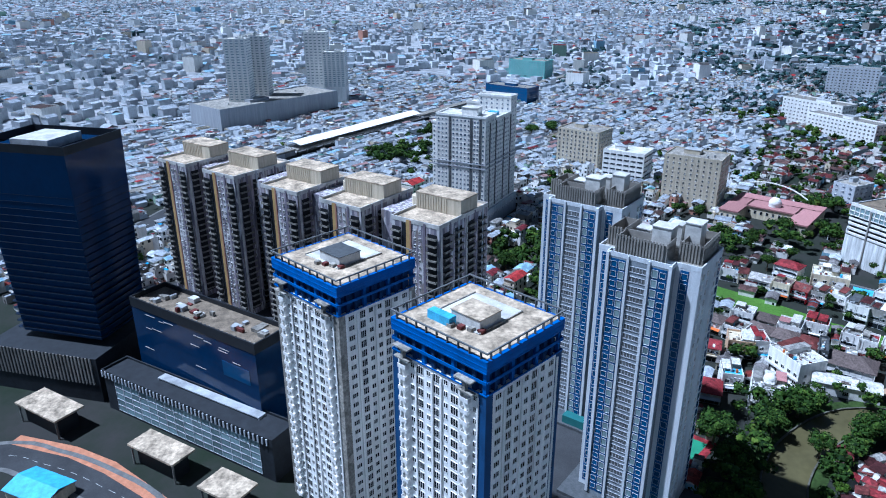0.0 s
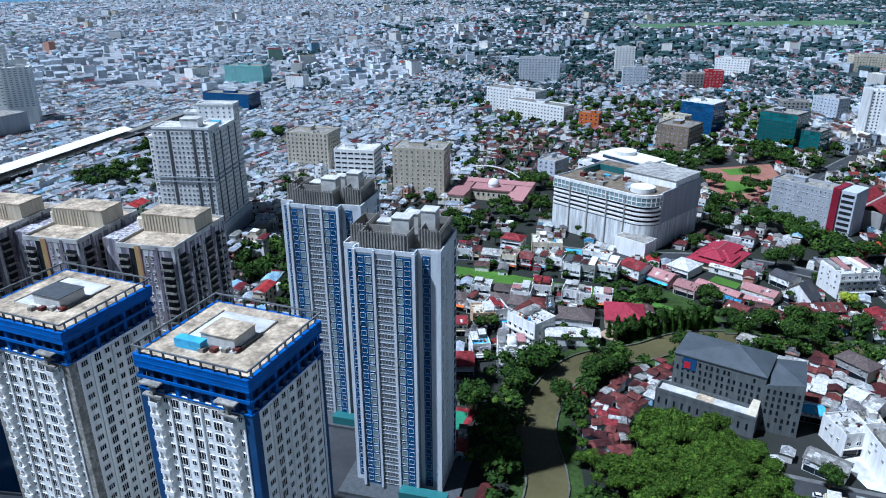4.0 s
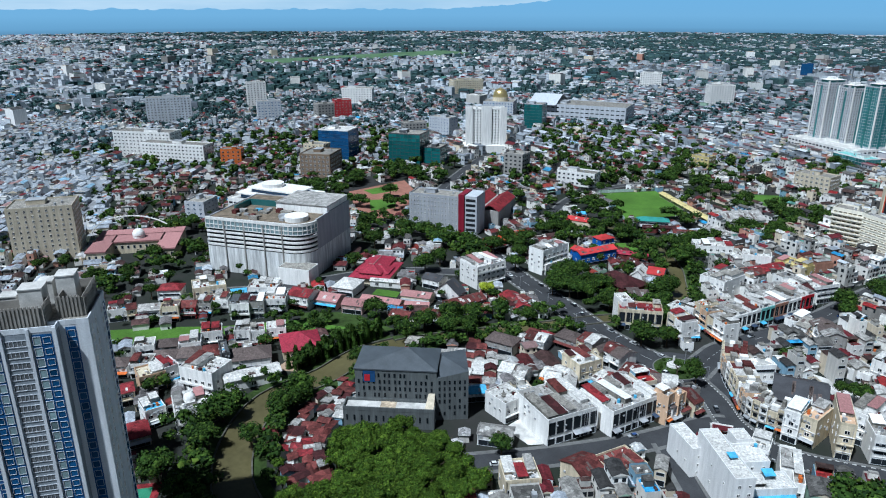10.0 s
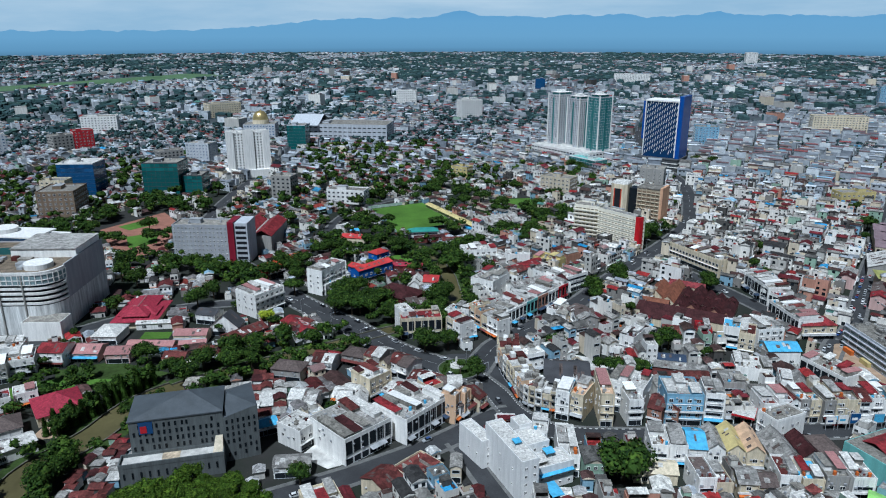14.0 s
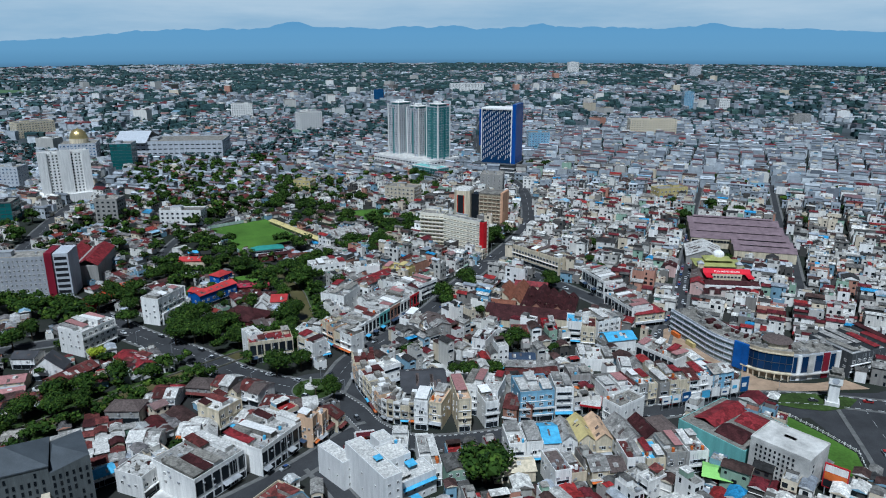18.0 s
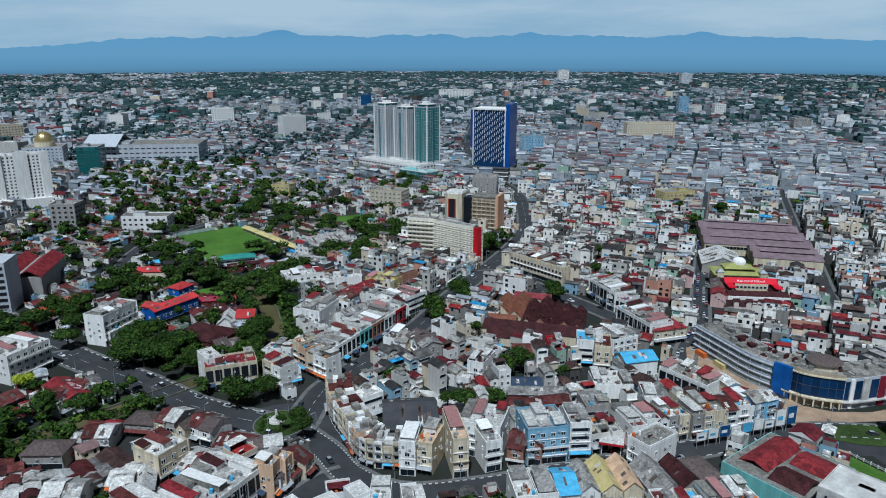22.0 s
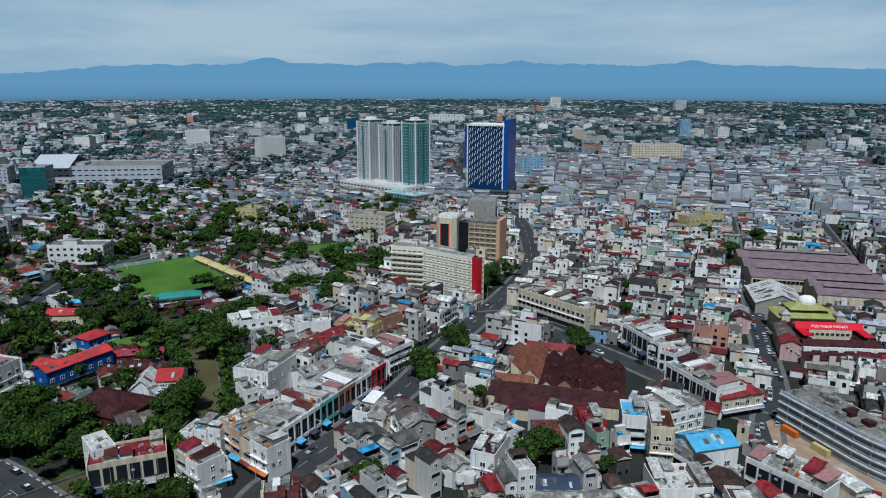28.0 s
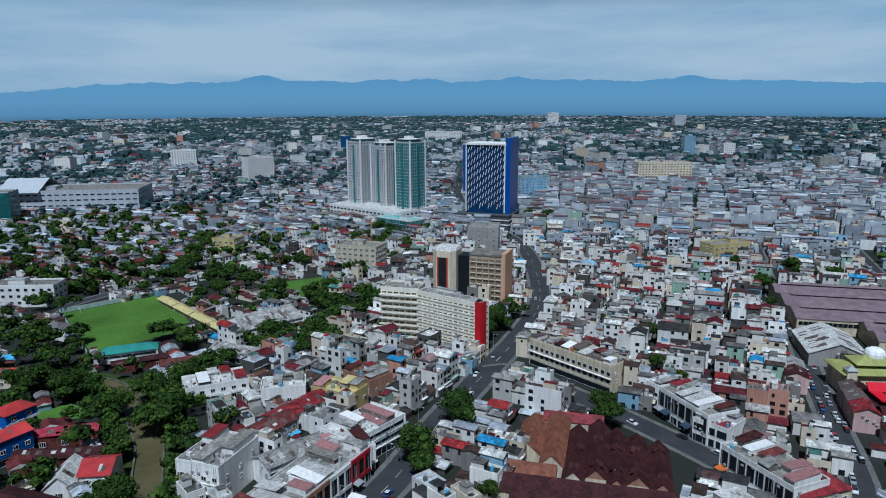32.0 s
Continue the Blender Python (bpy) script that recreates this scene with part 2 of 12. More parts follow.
M_PLAZA = material("tan_paving", (0.38, 0.27, 0.18), stain=0.3)
M_LINE = material("road_marking", (0.55, 0.55, 0.53), stain=0.3)
M_KERBB = material("black_kerb", (0.04, 0.04, 0.04))
M_GRASS = material("field_grass", (0.085, 0.175, 0.024), rough=0.95, grain=0.25, size=0.8, stain=0.35, stain_size=0.03)
M_FARGRASS = material("pale_grassland", (0.10, 0.17, 0.085), rough=0.95, grain=0.3, size=0.05, stain=0.3, stain_size=0.01)
M_VERGE = material("rough_grass", (0.048, 0.080, 0.018), rough=0.95, grain=0.4, size=0.7, stain=0.5, stain_size=0.06)
M_WATER = material("muddy_water", (0.105, 0.092, 0.042), rough=0.18, grain=0.1, size=0.5, stain=0.3, stain_size=0.03, bump=0.03)
M_GROUND = material("town_ground", (0.0, 0.0, 0.0), rough=0.95, grain=0.4, size=0.12, stain=0.3, stain_size=0.03)
_n, _l = M_GROUND.node_tree.nodes, M_GROUND.node_tree.links
_geo, _tex, _rmp = _n.new("ShaderNodeNewGeometry"), _n.new("ShaderNodeTexNoise"), _n.new("ShaderNodeValToRGB")
_tex.inputs["Scale"].default_value, _tex.inputs["Detail"].default_value, _tex.inputs["Roughness"].default_value = 0.02, 8.0, 0.7
_l.new(_geo.outputs["Position"], _tex.inputs["Vector"])
_e = _rmp.color_ramp.elements
_e[0].position, _e[0].color = 0.36, (0.013, 0.020, 0.011, 1)
_e[1].position, _e[1].color = 0.62, (0.030, 0.029, 0.027, 1)
_l.new(_tex.outputs["Fac"], _rmp.inputs["Fac"])
_l.new(_rmp.outputs[0], _n["Principled BSDF"].inputs["Base Color"])
# Two ground colours lightened and blued in place of haze over distant gaps.
M_HAZEGROUND = material("hazed_district_ground", (0.34, 0.345, 0.355), rough=0.95, grain=0.4, size=0.1, stain=0.4, stain_size=0.02)
M_OUTER = material("hazed_outer_ground", (0.085, 0.10, 0.108), rough=0.95, grain=0.4, size=0.1, stain=0.5, stain_size=0.01)
M_TRACK = material("running_track", (0.30, 0.14, 0.10), stain=0.3)
M_COURT = material("green_court", (0.05, 0.22, 0.12), stain=0.2)
M_BARK = material("bark", (0.10, 0.075, 0.05), rough=0.95, grain=0.4)
LEAVES = [(3, (0.026, 0.054, 0.009)), (3, (0.038, 0.075, 0.011)), (2, (0.058, 0.102, 0.014)), (1.8, (0.013, 0.030, 0.007)), (0.8, (0.088, 0.132, 0.018))]
BRIGHTS = [(3, (0.046, 0.088, 0.009)), (3, (0.070, 0.122, 0.012)), (2, (0.098, 0.152, 0.015)), (1.4, (0.026, 0.052, 0.007))]
M_BRIGHT = material("bright_foliage", (0, 0, 0), palette=BRIGHTS, vary="island", spread=0.3, rough=0.8, grain=0.3, size=1.5, stain=0.35, stain_size=0.08, bump=0.0, spec=0.1)
M_LEAF = material("foliage", (0, 0, 0), palette=LEAVES, vary="island", spread=0.3, rough=0.8, grain=0.3, size=1.5, stain=0.35, stain_size=0.06, bump=0.0, spec=0.1)
# Leaf greens shifted to blue and lifted: aerial haze painted into the foliage.
HAZEDLEAVES = [(3, (0.044, 0.080, 0.085)), (3, (0.052, 0.091, 0.094)), (2, (0.060, 0.103, 0.098)), (1, (0.066, 0.112, 0.098))]
M_FARLEAF = material("hazed_far_foliage", (0, 0, 0), palette=HAZEDLEAVES, vary="island", spread=0.3, rough=0.9, grain=0.3, size=0.3, stain=0.3, stain_size=0.02, bump=0.0, spec=0.05)
M_LEAFY = material("yellow_foliage", (0.32, 0.38, 0.02), vary="island", spread=0.3, rough=0.75, bump=0.0, spec=0.25)
M_CAR = material("car_paint", (0, 0, 0), palette=[(4, (0.62, 0.62, 0.62)), (4, (0.04, 0.04, 0.045)), (3, (0.30, 0.31, 0.32)), (1, (0.35, 0.03, 0.03)), (1, (0.04, 0.08, 0.22))], vary="object", rough=0.3, stain=0.1, bump=0.0)
M_TYRE = material("tyre", (0.02, 0.02, 0.02), rough=0.9)
M_PINKW = material("pink_paint", (0.62, 0.42, 0.38), streak=True, stain=0.25)
M_BLUSH = material("blush_render", (0.70, 0.60, 0.54), streak=True, stain=0.25)
M_PEACHW = material("peach_render", (0.62, 0.42, 0.27), streak=True, stain=0.3)
M_BLUEW = material("light_blue_paint", (0.25, 0.45, 0.60), streak=True, stain=0.25, vary="object", spread=0.2)
M_BROWNW = material("brown_render", (0.36, 0.19, 0.13), streak=True, stain=0.3)
M_WHITEROOF = material("pale_roof_deck", (0.60, 0.58, 0.54), stain=0.24, stain_size=0.9, patch=0.18, patch_size=0.4, vary="object", spread=0.15, grain=0.42, size=1.2)
M_ZINCROOF = material("grey_sheet_roof", (0.35, 0.335, 0.31), rough=0.65, stain=0.28, stain_size=0.9, patch=0.38, vary="object", spread=0.25, grain=0.42, size=1.2)
M_BROWNROOF = material("brown_tile_roof", (0.13, 0.10, 0.09), rough=0.8, stain=0.28, stain_size=0.9, vary="object", spread=0.25, grain=0.42, size=1.2)
M_PINKROOF = material("faded_pink_tiles", (0.38, 0.19, 0.18), rough=0.8, stain=0.28, stain_size=0.9, vary="object", spread=0.2, grain=0.25)
M_SLATEROOF = material("dark_slate_roof", (0.06, 0.06, 0.065), rough=0.7, stain=0.3)
M_ORANGEROOF = material("orange_red_roof", (0.50, 0.07, 0.03), rough=0.6, stain=0.25)
M_SCARLET = material("scarlet_sheet_roof", (0.46, 0.045, 0.045), rough=0.6, stain=0.3, vary="object", spread=0.15)
M_CRIMSON = material("crimson_sheet_roof", (0.33, 0.035, 0.06), rough=0.6, stain=0.3, stain_size=0.6, grain=0.3, size=1.2)
M_NAVYROOF = material("navy_sheet_roof", (0.04, 0.06, 0.10), rough=0.6, stain=0.3)
M_RUST2 = material("orange_rust_roof", (0.22, 0.085, 0.05), rough=0.8, stain=0.5, stain_size=0.4)
M_CONDO = material("cool_grey_paint", (0.25, 0.275, 0.30), streak=True, stain=0.2, stain_size=0.2)
M_HOTELW = material("clean_white_render", (0.62, 0.64, 0.66), streak=True, stain=0.18, stain_size=0.25)
# Flat grey that paints the shade inside loggias; it also colours a rail.
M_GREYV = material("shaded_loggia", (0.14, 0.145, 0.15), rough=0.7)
# Roof tones paled and blued to carry the haze of distance.
HAZEDPALES = [(30, (0.37, 0.395, 0.43)), (32, (0.33, 0.355, 0.39)), (12, (0.44, 0.465, 0.49)), (8, (0.28, 0.30, 0.33)), (8, (0.30, 0.19, 0.18)), (4, (0.30, 0.46, 0.58))]
M_PALE_I = material("hazed_pale_roofs", (0, 0, 0), palette=HAZEDPALES, vary="island", stain=0.28, stain_size=0.9, spread=0.25, patch=0.3, grain=0.25)
M_BANK = material("mossy_concrete", (0.13, 0.125, 0.10), stain=0.5, stain_size=0.2)


# ---- building blocks ----
class Buf:
    """Vertices and faces gathered as arrays, then made into one mesh."""

    def __init__(self, mats):
        self.mats, self.v, self.f, self.n = list(mats), [], [], 0

    def add(self, verts, faces, mat=0):
        """verts: K x 3; faces: F x 3 or F x 4 indices into them."""
        verts, faces = np.asarray(verts, float).reshape(-1, 3), np.asarray(faces, int)
        self.v.append(verts)
        self.f.append((faces + self.n, mat))
        self.n += len(verts)

    def many(self, verts, faces, mat=0):
        """verts: N x K x 3, the same faces for each of the N."""
        n, k = verts.shape[:2]
        if not n:
            return
        faces = np.asarray(faces, int)
        idx = (np.arange(n) * k)[:, None, None] + faces[None]
        self.f.append((idx.reshape(-1, faces.shape[1]) + self.n, mat))
        self.v.append(verts.reshape(-1, 3))
        self.n += n * k

    def box(self, x0, x1, y0, y1, z0, z1, mat=0, bottom=False):
        v = [(x0, y0, z0), (x1, y0, z0), (x1, y1, z0), (x0, y1, z0), (x0, y0, z1), (x1, y0, z1), (x1, y1, z1), (x0, y1, z1)]
        f = [(0, 1, 5, 4), (1, 2, 6, 5), (2, 3, 7, 6), (3, 0, 4, 7), (4, 5, 6, 7)] + ([(3, 2, 1, 0)] if bottom else [])
        self.add(v, f, mat)

    def gable(self, x0, x1, y0, y1, z, rise, mat=0, over=0.4, wall=None, along="x", thick=0.15):
        """A pitched roof with a ridge along x or y, and its gable walls."""
        if along == "y":
            sub = Buf(self.mats)
            sub.gable(y0, y1, -x1, -x0, z, rise, mat, over, wall, "x", thick)
            for vs, in zip(sub.v):
                vs[:, [0, 1]] = np.stack([-vs[:, 1], vs[:, 0]], 1)
            for vs, (fs, m) in zip(sub.v, sub.f):
                self.v.append(vs)
            for fs, m in sub.f:
                self.f.append((fs + self.n, m))
            self.n += sub.n
            return
        ym, k = (y0 + y1) / 2, rise / max(0.1, (y1 - y0) / 2)
        a0, a1, b0, b1, ze = x0 - over, x1 + over, y0 - over, y1 + over, z - over * k
        v = [(a0, b0, ze), (a1, b0, ze), (a1, ym, z + rise), (a0, ym, z + rise), (a1, b1, ze), (a0, b1, ze)]
        v += [(p[0], p[1], p[2] + thick) for p in v]
        f = [(6, 7, 8, 9), (9, 8, 10, 11), (0, 1, 7, 6), (4, 5, 11, 10), (1, 2, 8, 7), (2, 4, 10, 8), (3, 0, 6, 9), (5, 3, 9, 11), (0, 3, 2, 1), (3, 5, 4, 2)]
        self.add(v, f, mat)
        if wall is not None:
            for x in (x0, x1):
                self.add([(x, y0, z), (x, y1, z), (x, ym, z + rise)], [(0, 1, 2)], wall)

    def hip(self, x0, x1, y0, y1, z, rise, mat=0, over=0.5):
        x0, x1, y0, y1 = x0 - over, x1 + over, y0 - over, y1 + over
        if x1 - x0 >= y1 - y0:
            e, ym = (y1 - y0) / 2, (y0 + y1) / 2
            r = [(x0 + e, ym, z + rise), (x1 - e, ym, z + rise)]
            f4, f3 = [(0, 1, 5, 4), (2, 3, 4, 5)], [(1, 2, 5), (3, 0, 4)]
        else:
            e, xm = (x1 - x0) / 2, (x0 + x1) / 2
            r = [(xm, y0 + e, z + rise), (xm, y1 - e, z + rise)]
            f4, f3 = [(1, 2, 5, 4), (3, 0, 4, 5)], [(0, 1, 4), (2, 3, 5)]
        v = [(x0, y0, z), (x1, y0, z), (x1, y1, z), (x0, y1, z)] + r
        n = self.n
        self.add(v, f4, mat)
        self.f.append((np.array(f3) + n, mat))
        self.box(x0, x1, y0, y1, z - 0.25, z - 0.002, mat, bottom=True)

    def parapet(self, x0, x1, y0, y1, z0, z1, t=0.25, mat=0):
        self.box(x0, x1, y0, y0 + t, z0, z1, mat)
        self.box(x0, x1, y1 - t, y1, z0, z1, mat)
        self.box(x0, x0 + t, y0 + t, y1 - t, z0, z1, mat)
        self.box(x1 - t, x1, y0 + t, y1 - t, z0, z1, mat)

    def tube(self, x, y, z0, z1, r0, r1=None, mat=0, n=10):
        r1 = r0 if r1 is None else r1
        a = np.arange(n) * 2 * math.pi / n
        v = [(x + r0 * math.cos(t), y + r0 * math.sin(t), z0) for t in a] + [(x + r1 * math.cos(t), y + r1 * math.sin(t), z1) for t in a] + [(x, y, z1)]
        i = np.arange(n)
        self.add(v, np.stack([i, (i + 1) % n, n + (i + 1) % n, n + i], 1), mat)
        self.f.append((np.stack([n + i, n + (i + 1) % n, np.full(n, 2 * n)], 1) + self.n - 2 * n - 1, mat))

    def dome(self, x, y, z, r, h, mat=0, n=16, rings=6):
        v, f = [], []
        for k in range(rings + 1):
            p = k / rings * math.pi / 2
            for j in range(n):
                a = j * 2 * math.pi / n
                v.append((x + r * math.cos(p) * math.cos(a), y + r * math.cos(p) * math.sin(a), z + h * math.sin(p)))
        for k in range(rings):
            for j in range(n):
                f.append((k * n + j, k * n + (j + 1) % n, (k + 1) * n + (j + 1) % n, (k + 1) * n + j))
        self.add(v, f, mat)

    def mesh(self, name):
        me = bpy.data.meshes.new(name)
        v = np.concatenate(self.v)
        me.vertices.add(len(v))
        me.vertices.foreach_set("co", v.ravel())
        loops, totals, mats = [], [], []
        for f, m in self.f:
            loops.append(f.ravel())
            totals.append(np.full(len(f), f.shape[1]))
            mats.append(np.full(len(f), m))
        loops, totals, mats = np.concatenate(loops), np.concatenate(totals), np.concatenate(mats)
        me.loops.add(len(loops))
        me.loops.foreach_set("vertex_index", loops)
        me.polygons.add(len(totals))
        me.polygons.foreach_set("loop_start", np.r_[0, np.cumsum(totals)[:-1]])
        me.polygons.foreach_set("loop_total", totals)
        me.polygons.foreach_set("material_index", mats)
        for m in self.mats:
            me.materials.append(m)
        me.update(calc_edges=True)
        me.shade_flat()
        return me


def thing(name, x, y, ang, label, category, group="", z=0.0):
    root = new(name)
    root.matrix_basis = pose(x, y, z, 0, 0, ang)
    root.empty_display_size = 0.1
    return tagged(root, label, category, group)


def part(name, shape, parent, label="", m=None, kind=""):
    """Links a Buf or a mesh as one mesh object under a thing or a part."""
    me = shape.mesh(name) if isinstance(shape, Buf) else shape
    ob = new(name, me)
    ob.parent = parent
    if m is not None:
        ob.matrix_basis = m
    return tagged(ob, label, kind=kind)


def whole(name, shape, label, category, kind="", group=""):
    ob = new(name, shape.mesh(name) if isinstance(shape, Buf) else shape)
    return tagged(ob, label, category, group, kind)


PIECES = {}


# void and recess panes are flat dark sheets that paint the shade inside
FRAMES = {
    "window": ("M_WHITE", "M_GLASS", 0.09), "bluewindow": ("M_WHITE", "M_GLASSB", 0.09), "void": ("M_PALEGREY", "M_BLACK", 0.12), "shop": ("M_PALEGREY", "M_GLASS", 0.1), "slit": ("M_BLACK", "M_GLASS", 0.04),
    "curtain": ("M_DARKGREY", "M_GLASSD", 0.06), "navy": ("M_DARKGREY", "M_GLASSD", 0.06), "blue": ("M_NAVY", "M_GLASSB", 0.08), "teal": ("M_PALEGREY", "M_GLASST", 0.08), "green": ("M_DARKGREY", "M_GLASSG", 0.08), "bluewall": ("M_NAVY", "M_BLACK", 0.2),
    "dark": ("M_DARKGREY", "M_GLASS", 0.1), "recess": ("M_PALEGREY", "M_GREYV", 0.2), "band": ("M_CREAM", "M_GLASS", 0.08), "pale": ("M_PALEGREY", "M_GLASSP", 0.12), "bluepane": ("M_PALEGREY", "M_GLASSB", 0.07),
}


def pane_shape(w, h, style="window"):
    """A framed window or a balcony of w x h; its face looks to -y, its foot is at z = 0."""
    key = (round(w, 2), round(h, 2), style)
    if key in PIECES:
        return PIECES[key]
    x = w / 2
    if style in ("balcony", "greybalcony"):
        # an open tray
        b = Buf([M_WHITE if style == "balcony" else M_CONC])
        o, i, t, d = x, x - 0.12, 0.95 if style == "balcony" else 0.7, 1.25
        v = [(-o, 0, -0.2), (o, 0, -0.2), (o, -d, -0.2), (-o, -d, -0.2), (-o, 0, t), (o, 0, t), (o, -d, t), (-o, -d, t), (-i, 0, t), (i, 0, t), (i, -d + 0.12, t), (-i, -d + 0.12, t), (-i, 0, 0), (i, 0, 0), (i, -d + 0.12, 0), (-i, -d + 0.12, 0)]
        b.add(v, [(0, 1, 2, 3), (3, 2, 6, 7), (2, 1, 5, 6), (0, 3, 7, 4), (7, 6, 10, 11), (6, 5, 9, 10), (4, 7, 11, 8), (11, 10, 14, 15), (10, 9, 13, 14), (8, 11, 15, 12), (12, 15, 14, 13)])
    else:
        fm, gm, t = FRAMES[style]
        look_up = {"M_WHITE": M_WHITE, "M_GLASS": M_GLASS, "M_GLASSB": M_GLASSB, "M_PALEGREY": M_PALEGREY, "M_BLACK": M_BLACK, "M_DARKGREY": M_DARKGREY, "M_GLASSD": M_GLASSD, "M_GLASST": M_GLASST, "M_GLASSG": M_GLASSG, "M_NAVY": M_NAVY, "M_CREAM": M_CREAM, "M_GREYV": M_GREYV, "M_GLASSP": M_GLASSP}
        b = Buf([look_up[fm], look_up[gm]])
        i, f, g = x - t, -0.14, -0.03
        v = [(-x, 0, 0), (x, 0, 0), (x, 0, h), (-x, 0, h), (-x, f, 0), (x, f, 0), (x, f, h), (-x, f, h), (-i, f, t), (i, f, t), (i, f, h - t), (-i, f, h - t), (-i, g, t), (i, g, t), (i, g, h - t), (-i, g, h - t)]
        b.add(v, [(0, 1, 5, 4), (1, 2, 6, 5), (2, 3, 7, 6), (3, 0, 4, 7), (4, 5, 9, 8), (5, 6, 10, 9), (6, 7, 11, 10), (7, 4, 8, 11), (8, 9, 13, 12), (9, 10, 14, 13), (10, 11, 15, 14), (11, 8, 12, 15)], 0)
        b.f.append((np.array([(12, 13, 14, 15)]), 1))
        if style in ("window", "bluewindow", "band", "recess") and w > 1.0:
            # mullions
            for k in range(1, 2 if w < 2.0 else 3 if w < 4 else 5):
                u = -i + 2 * i * k / (2 if w < 2.0 else 3 if w < 4 else 5)
                b.add([(u - 0.05, f, t), (u + 0.05, f, t), (u + 0.05, f, h - t), (u - 0.05, f, h - t), (u - 0.05, g, t), (u + 0.05, g, t), (u + 0.05, g, h - t), (u - 0.05, g, h - t)], [(0, 1, 2, 3), (1, 5, 6, 2), (4, 0, 3, 7)], 0)
    PIECES[key] = (b.mesh(style), b)
    return PIECES[key]


class Facade:
    """Puts windows on the faces of a thing: parts of their own up to a limit, the rest joined."""

    def __init__(self, root, limit, name="window"):
        self.root, self.limit, self.name, self.rest = root, limit, name, {}

    def put(self, x, y, z, ang, w, h, style):
        me, buf = pane_shape(w, h, style)
        if self.limit > 0:
            self.limit -= 1
            nm = {"balcony": "balcony", "greybalcony": "balcony", "void": "opening"}.get(style, self.name)
            part(nm, me, self.root, m=pose(x, y, z, 0, 0, ang))
        else:
            self.rest.setdefault((round(w, 2), round(h, 2), style), []).append((x, y, z, ang))

    def face(self, p, ang, z0, floors, fh, bays):
        """p: the left end of the face's foot; bays: rows of (distance along, width, sill, height, style)."""
        c, s = math.cos(radians(ang)), math.sin(radians(ang))
        for k in range(floors - 1, -1, -1):
            for u, w, sill, h, style in bays:
                self.put(p[0] + c * u, p[1] + s * u, z0 + k * fh + sill, ang, w, h, style)

    def done(self):
        for (w, h, style), rows in self.rest.items():
            _, src = pane_shape(w, h, style)
            out = Buf(src.mats)
            r = np.array(rows)
            ca, sa = np.cos(np.radians(r[:, 3]))[:, None], np.sin(np.radians(r[:, 3]))[:, None]
            vs = np.concatenate(src.v)
            v = np.stack([r[:, :1] + ca * vs[:, 0] - sa * vs[:, 1], r[:, 1:2] + sa * vs[:, 0] + ca * vs[:, 1], r[:, 2:3] + vs[:, 2] + 0 * ca], -1)
            first = (np.arange(len(r)) * len(vs))[:, None, None]
            out.v.append(v.reshape(-1, 3))
            out.n = len(r) * len(vs)
            for fs, m in src.f:
                out.f.append(((first + fs[None]).reshape(-1, fs.shape[1]), m))
            part("windows", out, self.root, kind="stuff")


def bays(width, n, w, sill, h, style, margin=0.0):
    step = (width - 2 * margin) / n
    return [(margin + step * (i + 0.5), w, sill, h, style) for i in range(n)]


def faces(w, d):
    """The four faces of a w x d plan round the origin: foot of the left end, and turn. Front, right, back, left."""
    return [((-w / 2, -d / 2), 0), ((w / 2, -d / 2), 90), ((w / 2, d / 2), 180), ((-w / 2, d / 2), 270)]


TAKEN = []  # plans of what stands: centre, turn, half sizes


def take(x, y, w, d, ang, margin=1.0):
    TAKEN.append((x, y, math.cos(radians(ang)), math.sin(radians(ang)), w / 2 + margin, d / 2 + margin))


